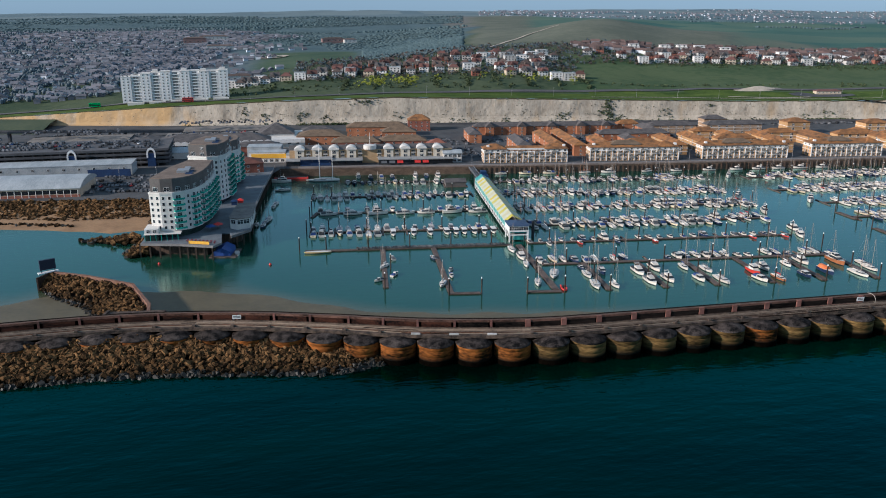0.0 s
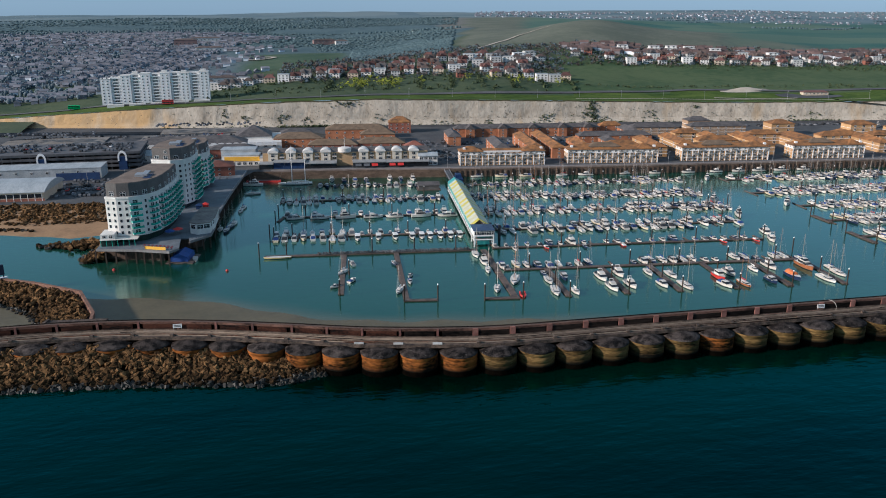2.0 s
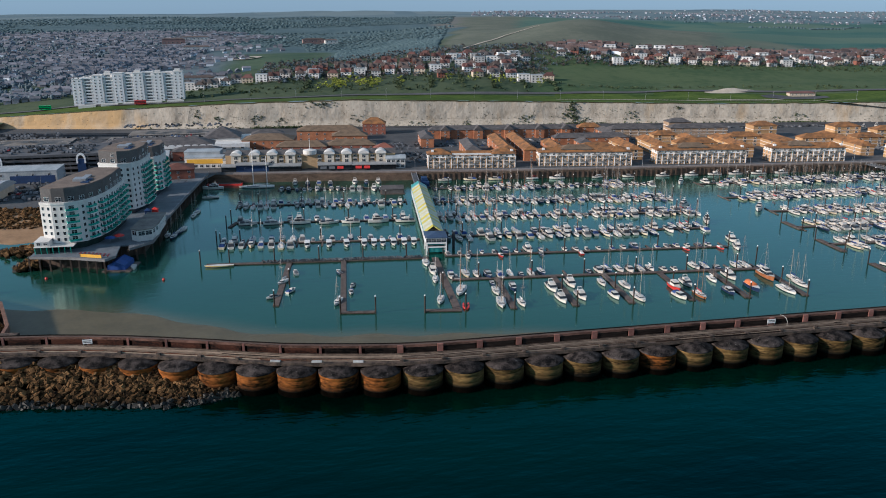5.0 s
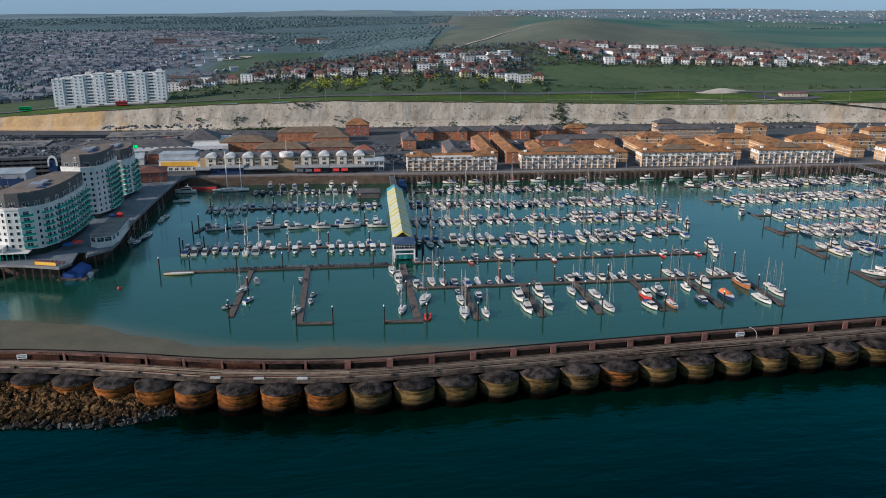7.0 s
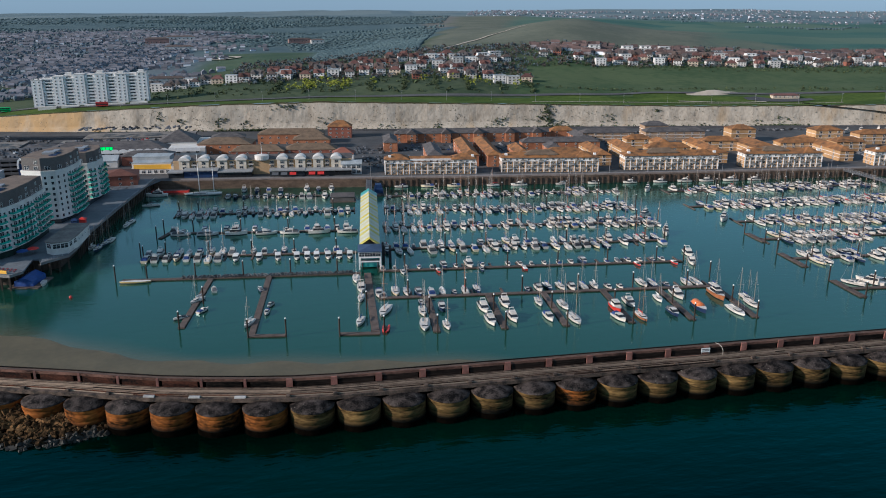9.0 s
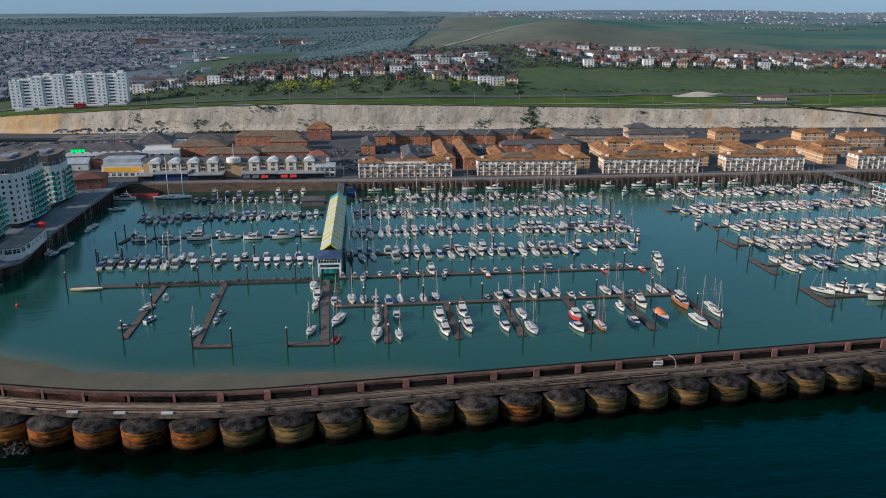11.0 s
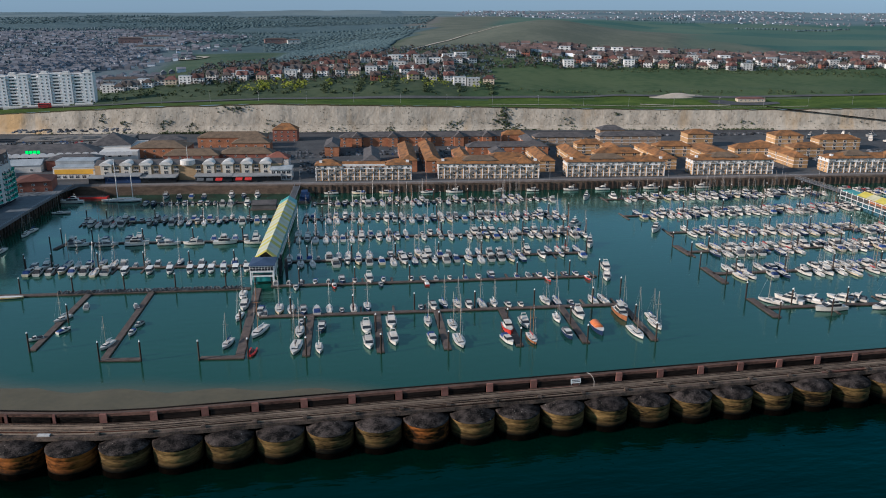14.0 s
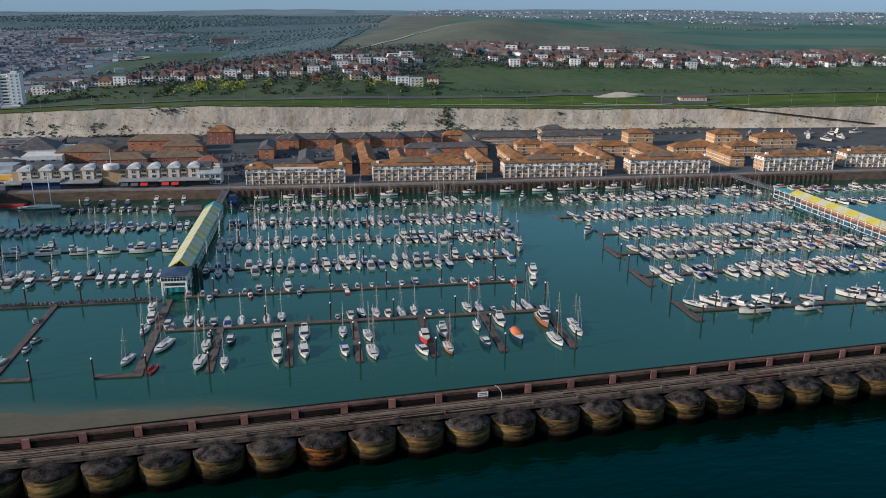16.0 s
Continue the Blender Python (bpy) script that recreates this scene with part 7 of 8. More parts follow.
for i in range(16):
    tb = thing("cafe_table", "maroon outdoor cafe table on the terrace", "table", pose(-61 + (i % 8) * 1.9, 385.4 - (i % 8) * 0.75 - 2.2 * (i // 8) + 1.2, 7), "terrace tables")
    part("top", Shape().bevel_box(-0.55, 0.55, -0.55, 0.55, 0.66, 0.76, 0.02).box(-0.09, 0.09, -0.09, 0.09, 0, 0.66), surface("maroon_cloth", (0.10, 0.012, 0.02), (0.16, 0.025, 0.035), 0.8, 1, 0.3, 0.1) if i == 0 else bpy.data.materials["maroon_cloth"], tb)
hut = thing("lookout_building", "white two-storey lookout with sloping windows on the boardwalk", "building", pose(-37.5, 404, 7, 0, 0, -4))
part("wall", Shape().prism([(-5, 2), (-1, -1), (5, 2), (5.5, 12), (4, 34), (-5, 34)], 0, 5.6), WHITE_WALL, hut)
part("roof", Shape().prism([(-5.4, 1.6), (-1, -1.6), (5.6, 1.6), (6, 12), (4.4, 34.4), (-5.4, 34.4)], 5.6, 6.1), FLAT_GREY, hut, "flat grey roof")
WIN_HUT = window_mesh(3.0, 2.1)
for p, q, n in (((-5, 2), (-1, -1), 1), ((-1, -1), (5, 2), 2), ((5, 2), (5.5, 12), 2), ((5.5, 12), (4, 34), 4)):
    length = math.hypot(q[0] - p[0], q[1] - p[1])
    for j in range(n):
        x, y, a = on_line(p, q, (j + 0.5) * length / n, 0.06)
        part("window", WIN_HUT if n < 4 else WIN_M, None, hut, at=pose(x, y, 2.9, 0, 0, a))
shed = thing("tarpaulin_boat_shed", "floating boat shed under a dark blue tarpaulin", "shed", pose(-44, 384, 0, 0, 0, -8))
part("cover", Shape().loft([[(-4.2, y, 0.4), (-4.0, y, 2.6), (0, y, 4.4), (4.0, y, 2.6), (4.2, y, 0.4)] for y in (-5, 0, 7)], closed=False), BLUE_TARP, shed, "blue tarpaulin cover")
part("float", Shape().bevel_box(-6, 7, -7, 8, -0.4, 0.45, 0.08), PONTOON_TOP, shed, "floating base")
part("boat_bow", Shape().loft(hull_rings(7, 2.6, 1.0)), HULL_WHITE, shed, "white boat alongside", at=pose(6.6, -1, 0, 0, 0, 195))
stair = thing("stairs", "timber stairs from the deck down to the pontoon", "stairs", pose(-47, 386, 0))
for i in range(14):
    part("step", Shape().box(-1.0, 1.0, -0.2 + 0.75 * i, 0.25 + 0.75 * i, 0.5 + 0.46 * i, 0.6 + 0.46 * i), TIMBER, stair)
for x, y, c in ((-41, 463, RED_PAINT), (-44.5, 461, BLUE_PANEL)):
    k = thing("kiosk", "small bright kiosk tent on the boardwalk", "kiosk", pose(x, y, 7))
    part("cover", Shape().box(-1.5, 1.5, -1.5, 1.5, 0, 2.0).hip(-1.5, 1.5, -1.5, 1.5, 2.2, 1.1, 0.3), c, k)
for x in (-52, -48.5):
    um = thing("sun_canopy", "dark round terrace canopy", "parasol", pose(x, 404 + (x + 52), 7), "terrace canopies")
    part("canopy", Shape().revolve([(2.6, 2.3), (2.4, 2.6), (0.1, 3.4)], 12), RED_PAINT if x > -50 else BLUE_TARP, um)
    part("pole", Shape().tube((0, 0, 0), (0, 0, 3), 0.06, 6), STEEL, um)

# the west: vaulted hall, car park, supermarket
hall = thing("vaulted_hall", "long white hall with a curved metal roof", "building", pose(-165, 503, 6, 0, 0, -1))
part("wall", Shape().box(-70, 25, 0, 38, 0, 5.6), CREAM_WALL, hall)
sec = [(y, 5.6 + 4.2 * math.sin(3.14159 * (y + 1) / 40) ** 0.75) for y in (-1, 0.5, 3, 7, 12, 19, 26, 31, 35, 37.5, 39)]
part("roof", Shape().loft([[(x, y, z) for y, z in sec] + [(x, 39, 5.3), (x, -1, 5.3)] for x in (-71, -20, 26)]), METAL_WHITE, hall, "curved pale metal roof")
part("fascia", Shape().box(-70, 25.5, -0.6, 0, 4.6, 5.5), CREAM_WALL, hall, "cream fascia band")
part("window_band", Shape().box(-69, 24, -0.1, 0, 2.0, 4.3), GLASS, hall, "long dark window band")
bars = Shape()
for i in range(24):
    bars.box(-69.1 + 4.04 * i, -68.8 + 4.04 * i, -0.25, -0.02, 0, 4.6)
part("mullions", bars, WHITE_PAINT, hall, "white mullions")
part("base_wall", Shape().box(-70, 25.2, -0.2, 0, 0, 1.6), DARK_BRICK, hall, "dark brick plinth")
garage = thing("multi_storey_car_park", "grey concrete multi-storey car park with open levels", "building", pose(-110, 602, 6, 0, 0, 4))
for k in range(4):
    part("level", Shape().box(-150, 8, 0, 55, 3.0 * k + 2.4, 3.0 * k + 3.0), CARPARK, garage, "concrete parking level")
    part("rail_wall", Shape().box(-150, 8, -0.3, 0, 3.0 * k + 2.2, 3.0 * k + 3.9).box(8, 8.3, 0, 55, 3.0 * k + 2.2, 3.0 * k + 3.9), CARPARK, garage, "concrete edge wall")
part("core", Shape().box(-149, 7, 9, 54, 0, 11.3), CARPARK, garage, "shaded inside")
col = Shape().box(-0.3, 0.3, -0.1, 0.5, 0, 12).mesh("column", [CARPARK])
for i in range(27):
    part("column", col, None, garage, at=pose(-150 + 6 * i, 0, 0))
for x in (-58, -4):
    ar = part("stair_tower", Shape().box(x - 2.8, x + 2.8, -2.5, 3, 0, 9.5), BLUE_PANEL, garage, "blue stair tower")
    ring = [[(x + r * math.cos(a), y, 9.3 + 4.6 * r / 3.2 * math.sin(a)) for a in [3.14159 * i / 10 for i in range(11)]] for y, r in ((-2.8, 3.2), (-2.8, 2.1), (-2.0, 2.1), (-2.0, 3.2))]
    part("arch", Shape().loft(ring + [ring[0]], closed=False, caps=False).box(x - 3.2, x - 2.1, -2.8, -2.0, 6.5, 9.4).box(x + 2.1, x + 3.2, -2.8, -2.0, 6.5, 9.4), WHITE_PAINT, ar, "white arch over the entrance")
plain_block("leisure_building", "low white building with a blue front beside the car park", -230, -122, 566, 588, 6, 13.5, METAL_WHITE, METAL_WHITE, 1, 2, "flat", 8, 2)
part("blue_front", Shape().box(-150, -122, 564.5, 565.2, 6, 11), BLUE_PANEL, tagged(thing("blue_hoarding", "dark blue shop hoarding", "hoarding")))
shop = thing("supermarket", "wide supermarket with grey roofs and a green sign", "building", pose(-118, 664, 6, 0, 0, 2))
part("wall", Shape().box(0, 116, 0, 55, 0, 7.0), WHITE_WALL, shop)
part("roof", Shape().hip(-2, 88, -1, 30, 7.0, 5.0, 0.5), SLATE, shop, "long grey pitched roof")
part("roof", Shape().hip(78, 108, 20, 52, 9.0, 8.0, 0.5), SLATE, shop, "tall grey pyramid roof")
part("upper_wall", Shape().box(78, 108, 20, 52, 7.0, 9.0), WHITE_WALL, shop)
part("roof", Shape().box(0, 78, 31, 55, 7.0, 7.4), FLAT_GREY, shop, "flat rooftop parking deck")
for i in range(19):
    x = 1.5 + 6 * i
    par = Shape().loft([[(x + 3.0 * math.cos(t), y, 6.2 + 1.5 * math.sin(t)) for t in [3.14159 * j / 8 for j in range(9)]] + [(x - 3, y, 4.6), (x + 3, y, 4.6)] for y in (-2.0, -1.7)])
    part("parapet_bay", par, WHITE_PAINT, shop)

gs = surface("green_sign_light", (0.02, 0.6, 0.05), (0.02, 0.6, 0.05), 0.5, 1, 1, 0)
gs.node_tree.nodes["Principled BSDF"].inputs["Emission Color"].default_value = (0.02, 0.8, 0.08, 1)
gs.node_tree.nodes["Principled BSDF"].inputs["Emission Strength"].default_value = 0.5
sg = Shape()
for i in range(4):
    sg.box(38 + 2.6 * i, 40.1 + 2.6 * i, -1.6, -1.3, 7.4, 9.6)
part("sign", sg, gs, shop, "lit green sign bars")
for i in range(16):
    part("window", WIN_L, None, shop, at=pose(5 + 7 * i, 0, 3.2))
for x0, x1, y0, y1, z1, wall, roof, kd in ((-110, -60, 628, 646, 11, WHITE_WALL, METAL_WHITE, "gable_x"), (-230, -150, 690, 730, 11, CARPARK, FLAT_GREY, "flat"), (-150, -122, 690, 724, 10, CREAM_WALL, SLATE, "hip"), (-58, -22, 636, 652, 13, DARK_BRICK, SLATE, "hip"),
                                           (-300, -240, 650, 700, 10, CARPARK, FLAT_GREY, "flat"), (-4, 24, 726, 742, 12, CREAM_WALL, SLATE, "hip"), (-110, -20, 735, 765, 12, CARPARK, FLAT_GREY, "flat")):
    plain_block("retail_block", "plain low building between the car parks", x0, x1, y0, y1, 6, z1, wall, roof, 3, 3, kd, 9, 1)
ramp = thing("flyover", "grey concrete road ramp below the cliff", "road bridge", kind="structure")
s = Shape()
s.loft([[(x, y - 4, z - 0.9), (x, y + 4, z - 0.9), (x, y + 4, z), (x, y + 4, z + 0.9), (x, y + 3.7, z + 0.9), (x, y + 3.7, z), (x, y - 3.7, z), (x, y - 3.7, z + 0.9), (x, y - 4, z + 0.9)] for x, y, z in ((-420, 720, 20), (-330, 716, 19), (-250, 722, 17), (-160, 740, 13), (-90, 758, 9), (-40, 770, 7.8))])
part("roadway", s, CARPARK, ramp)
for x, y, z in ((-330, 716, 18), (-290, 719, 17), (-250, 722, 16), (-205, 731, 14), (-160, 740, 12)):
    part("pillar", Shape().box(x - 0.8, x + 0.8, y - 2.5, y + 2.5, 6, z), CARPARK, ramp)
under = thing("undercliff_wall", "long pale concrete wall along the cliff foot", "wall", kind="structure")
uw = Shape()
strip(uw, [(x, lerp_at(CLIFF, x) - 14) for x in range(90, 900, 30)], 0, 0.8, 9.2, 9.2, 5.5)
part("wall", uw, CARPARK, under)


# ---- covered piers ----
ROOF_CREAM = surface("cream_canopy", (0.42, 0.40, 0.25), (0.54, 0.51, 0.33), 0.6, 3.0, 0.5, 0.1)
ROOF_OLIVE = surface("mustard_canopy", (0.40, 0.36, 0.05), (0.52, 0.47, 0.10), 0.6, 3.0, 0.5, 0.1)


def covered_pier(x, y, turn, length, head, label, pitch=4.1, lean=4.6, glazed=True, roof_to=None):
    """A covered pier: piles, floor, white side frames with teal glass, and a striped ridged roof. Local y runs to the quay."""
    p = thing("covered_pier", label, "pier", pose(x, y, 0, 0, 0, turn), "covered piers")
    part("floor", Shape().box(-4.3, 4.3, 0, length, 3.7, 4.2), PAVING, p, "grey floor slab")
    leg = Shape().tube((0, 0, -3), (0, 0, 3.7), 0.32, 8).mesh("leg", [BLACKISH], True)
    n = int(length / 10)
    for i in range(n + 1):
        for sx in (-3.6, 3.6):
            part("leg", leg, None, p, at=pose(sx, 1 + i * (length - 2) / n, 0))
    post = Shape().box(-0.13, 0.13, -0.13, 0.13, 1.6, 8.1).mesh("post", [WHITE_PAINT])
    pane = Shape().box(-0.03, 0.03, -2.6, 2.6, 4.3, 7.0)
    pane.slot = 1
    pane = pane.tube((0, -2.7, 1.7), (0, 2.7, 4.1), 0.09, 5).mesh("side_panel", [ROOF_TEAL, WHITE_PAINT])
    n = int(length / 5.6)
    g = length / n
    for i in range(n + 1):
        for sx in (-4.35, 4.35):
            part("post", post, None, p, at=pose(sx, i * g, 0))
            if i < n and (glazed or sx > 0):
                part("side_panel", pane, None, p, at=pose(sx, (i + 0.5) * g, 0))
    for sx in (-4.4, 4.4):
        part("rail", Shape().box(sx - 0.12, sx + 0.12, 0, length, 4.1, 4.35).box(sx - 0.12, sx + 0.12, 0, length, 7.0, 7.2).box(sx - 0.12, sx + 0.12, 0, length, 1.6, 1.8), WHITE_PAINT, p, "white long rail")
    roof_to = roof_to or length
    y0 = 10.5 if head else 0.0
    i = 0
    while y0 + i * pitch < roof_to - lean - 1:
        a = y0 + i * pitch
        c = (ROOF_YELLOW, ROOF_PALE, ROOF_CREAM, ROOF_PALE, ROOF_OLIVE, ROOF_PALE)[i % 6] if glazed else (ROOF_YELLOW, ROOF_CREAM)[i % 2]
        if a > length - 14:
            c = ROOF_TEAL
        for sx in (-1, 1):
            r = Shape()
            pts = [(sx * 4.9, a, 8.0), (sx * 4.9, a + pitch, 8.0), (0, a + pitch + lean, 10.2), (0, a + lean, 10.2)]
            r.add(pts + [(q[0], q[1], q[2] - 0.18) for q in pts], [(0, 1, 2, 3), (4, 7, 6, 5), (0, 4, 5, 1), (1, 5, 6, 2), (2, 6, 7, 3), (3, 7, 4, 0)])
            part("roof_panel", r, c, p, "yellow canopy panel" if c is ROOF_YELLOW else "")
        i += 1
    if roof_to < length:
        part("roof_panel", Shape().bevel_box(-3.4, 3.4, roof_to - 1, length, 7.2, 7.6, 0.1), ROOF_TEAL, p, "teal flat roof")
    if not glazed:
        part("inner_wall", Shape().box(-0.2, 0.2, 2, roof_to, 4.2, 7.6), RED_BRICK, p, "orange-brown inner wall")
    if head:
        h = part("pier_head", Shape().box(-5.2, 5.2, -1.5, 10, 5.6, 8.9), WHITE_PAINT, p, "white enclosed pier head")
        part("roof", Shape().hip(-5.2, 5.2, -1.5, 10.5, 8.9, 1.2, 0.4), surface("dark_blue_roof", (0.03, 0.05, 0.10), (0.05, 0.075, 0.14), 0.5, 3, 0.5, 0.1), h, "dark blue low roof")
        for k in range(4):
            part("window", WIN_L, None, h, at=pose(-3.75 + 2.5 * k, -1.5, 6.4))
        for px, py in ((-4.9, -1.2), (4.9, -1.2), (-4.9, 9.2), (4.9, 9.2)):
            part("portal_leg", Shape().box(px - 0.3, px + 0.3, py - 0.3, py + 0.3, -2, 5.6), WHITE_PAINT, h)
        part("portal_beam", Shape().box(-4.6, 4.6, -1.4, -1.1, 3.6, 4.1), WHITE_PAINT, h)
        part("screen", Shape().box(-4.4, 4.4, 1.0, 1.1, 0.6, 5.4), ROOF_TEAL, h, "teal glazed screen")
    return p


covered_pier(105.4, 381.5, -4.0, 128, True, "long covered pier with a yellow and white striped roof")
covered_pier(459.5, 352, -2.6, 138, True, "covered pier with a yellow striped roof and white frame", 8.5, 0.0, False, 116)
for x0, y0, x1, y1 in ((114.6, 509, 118.5, 565), (466.2, 490, 463.5, 548)):
    length = math.hypot(x1 - x0, y1 - y0)
    g = thing("gangway", "dark footbridge ramp with thin railings from pier to quay", "bridge", pose(x0, y0, 0, 0, 0, math.degrees(math.atan2(y1 - y0, x1 - x0)) - 90))
    part("ramp", Shape().box(-1.8, 1.8, 0, length, 4.6, 5.2), CARPARK, g)
    for sx in (-1.8, 1.8):
        rails = Shape().box(sx - 0.06, sx + 0.06, 0, length, 6.3, 6.42).box(sx - 0.04, sx + 0.04, 0, length, 5.7, 5.78)
        for k in range(int(length / 2.2) + 1):
            rails.box(sx - 0.05, sx + 0.05, 2.2 * k - 0.05, 2.2 * k + 0.05, 5.2, 6.4)
        part("side_rail", rails, STEEL, g, "thin steel railing")
    for k in range(4):
        part("leg", Shape().tube((0, 6 + k * (length - 12) / 3, -3), (0, 6 + k * (length - 12) / 3, 4.6), 0.4, 8), BLACKISH, g)
for x, y, w, d, h in ((112.5, 391, 1.2, 1.2, 8.5), (115.5, 389, 1.2, 1.2, 8.8), (112.8, 398, 1.0, 1.0, 8)):
    t = thing("dolphin", "dark steel mooring dolphin beside the pier", "pile", pose(x, y, 0))
    part("shaft", Shape().bevel_box(-w / 2, w / 2, -d / 2, d / 2, -3, h, 0.1), BLACKISH, t)
bb = thing("blue_barge", "blue work barge with stacked cabins beside the quay", "barge", pose(123, 541, 0, 0, 0, -3))
part("hull", Shape().bevel_box(-3.6, 3.6, -9, 9, -0.4, 1.2, 0.1), BLACKISH, bb)
part("cabin", Shape().bevel_box(-2.8, 2.8, -6, 6, 1.2, 4.0, 0.1).bevel_box(-2.0, 2.0, -2, 4, 4.0, 6.2, 0.1), BLUE_PANEL, bb, "blue cabins")
fs = thing("floating_shed", "floating shed with a dark pitched roof", "shed", pose(99, 524, 0, 0, 0, -3))
part("float", Shape().bevel_box(-8, 8, -6, 6, -0.4, 0.5, 0.05), PONTOON_TOP, fs)
part("wall", Shape().box(-7, 7, -5, 5, 0.5, 3.4), PENTHOUSE, fs)
part("roof", Shape().gable(-7, 7, -5, 5, 3.4, 1.8), SLATE, fs, "dark slate roof")
rp = thing("red_pontoon", "long low red barge below the quay", "barge", pose(-13, 566, 0, 0, 0, -4))
part("hull", Shape().bevel_box(-12, 12, -2.4, 2.4, -0.4, 1.3, 0.1), RED_PAINT, rp)
part("deck", Shape().box(-11, 11, -1.8, 1.8, 1.3, 1.4), PONTOON_TOP, rp, "grey deck")
for x, y in ((488, 523), (502, 520), (512, 519), (522, 520), (480, 512)):
    rb = moor(RED_COVER if x == 488 else RED_MOTOR, x, y, 90)

# ---- the white tower block and the houses on the hill ----
gate = thing("tower_block", "long white stepped block of flats on the clifftop", "building", pose(-184.5, 860, 26.0, 0, 0, 4))
GWIN, GWIN_WIDE = window_mesh(1.3, 1.2), window_mesh(5.0, 1.2)
for i in range(11):
    x0, x1, y0, z = 9.65 * i, 9.65 * (i + 1), (0.0, 2.4)[i % 2], 0.33 * i
    h = z + 28.9 - 0.18 * i + (0.8 if i in (4, 6, 7, 10) else 0) - (3.6, 2.2, 0.8)[min(i, 2)] * (i < 3)
    w = part("wing", Shape().box(x0, x1, y0, 16, -4, h), WHITE_PAINT, gate)
    top = Shape().bevel_box(x0 - 0.1, x1 + 0.1, y0 - 0.2, 16.2, h, h + 0.7, 0.1)
    if i in (3, 6, 8, 10):
        top.bevel_box(x0 + 1.5, x0 + 7, y0 + 4, y0 + 11, h + 0.7, h + 2.8, 0.1)
    part("parapet", top, WHITE_WALL, w, "white roof parapet")
    for k in range(9):
        zz = z + 1.2 + 3.05 * k
        if i % 2:
            part("balcony_band", Shape().box(x0 + 0.1, x1 - 0.1, y0 - 1.9, y0, zz - 0.15, zz + 0.9), WHITE_PAINT, w)
            part("window", GWIN_WIDE, None, w, at=pose((x0 + x1) / 2, y0, zz + 0.95))
        else:
            for dx in (2.6, 7.0):
                part("window", GWIN, None, w, at=pose(x0 + dx, y0, zz + 0.5))
for k in range(5):
    part("garage", Shape().bevel_box(6 + 21 * k, 22 + 21 * k, -13, -8, -3.0, 1.2 + 0.7 * k, 0.1), WHITE_WALL, gate, "low white garages in front")


def house_kind(label, wall, roof, w, d, h, rise, gable):
    b = thing("house", label, "house", pose(0, 0, -90), "hillside houses")
    w, d = w * 0.88, d * 0.9
    hw = Shape().box(-w / 2, w / 2, -d / 2, d / 2, -2.5, h)
    s = Shape()
    if gable:
        s.gable(-w / 2, w / 2, -d / 2, d / 2, h, rise, along_x=True)
        s.gable(-w * 0.32, w * 0.02, -d / 2 - 1.2, d * 0.1, h, rise * 0.9, along_x=False)
    elif rise:
        s.hip(-w / 2, w / 2, -d / 2, d / 2, h, rise)
    else:
        s.bevel_box(-w / 2 - 0.2, w / 2 + 0.2, -d / 2 - 0.2, d / 2 + 0.2, h, h + 0.4, 0.05)
    s.box(w * 0.28, w * 0.28 + 1.0, -0.5, 0.5, h, h + rise + 1.0)
    part("roof", s, roof, b)
    wn_ = hw
    wn_.slot = 1
    for k in range(max(1, int(h / 2.7))):
        for x in (-0.32, 0.0, 0.32):
            wn_.box(x * w - 0.8, x * w + 0.8, -d / 2 - 0.06, -d / 2 + 0.02, 0.8 + 2.7 * k, 2.1 + 2.7 * k)
    part("wall", hw, [wall, GLASS], b)
    return b


ROOF_RED = surface("red_clay_tiles", (0.085, 0.042, 0.036), (0.14, 0.07, 0.058), 0.85, 4, 0.6, 0.3, vary=0.35)
ROOF_BROWN = surface("brown_clay_tiles", (0.065, 0.05, 0.045), (0.11, 0.082, 0.07), 0.85, 4, 0.6, 0.3, vary=0.3)
HOUSE_WALL = surface("house_render", (0.48, 0.475, 0.46), (0.66, 0.65, 0.63), 0.8, 5, 0.8, 0.1, vary=0.3)
HOUSES = [house_kind("white rendered house with a red tiled gable roof", HOUSE_WALL, ROOF_RED, 13, 9, 6.0, 4.0, True), house_kind("white rendered house with a brown hipped roof", HOUSE_WALL, ROOF_BROWN, 12, 10, 5.6, 3.5, False),
          house_kind("white flat-roofed modern house with wide windows", HOUSE_WALL, METAL_WHITE, 15, 10, 8.6, 0, False), house_kind("cream house with a red hipped roof", CREAM_WALL, ROOF_RED, 14, 9, 5.6, 3.8, False),
          house_kind("brick house with a brown gable roof", DARK_BRICK, ROOF_BROWN, 12, 9, 5.4, 4.2, True), house_kind("white gabled house with a grey slate roof", HOUSE_WALL, SLATE, 13, 10, 5.6, 4.5, True)]
HWEIGHT = (5, 4, 2, 3, 3, 3)
qh = random.Random(33)


def place_house(kind, x, y, turn):
    m = pose(x, y, height(x, y) - 0.3, 0, 0, turn)
    if kind.name in used:
        return copy_thing(kind, m)
    used.add(kind.name)
    kind.matrix_basis = m
    return kind


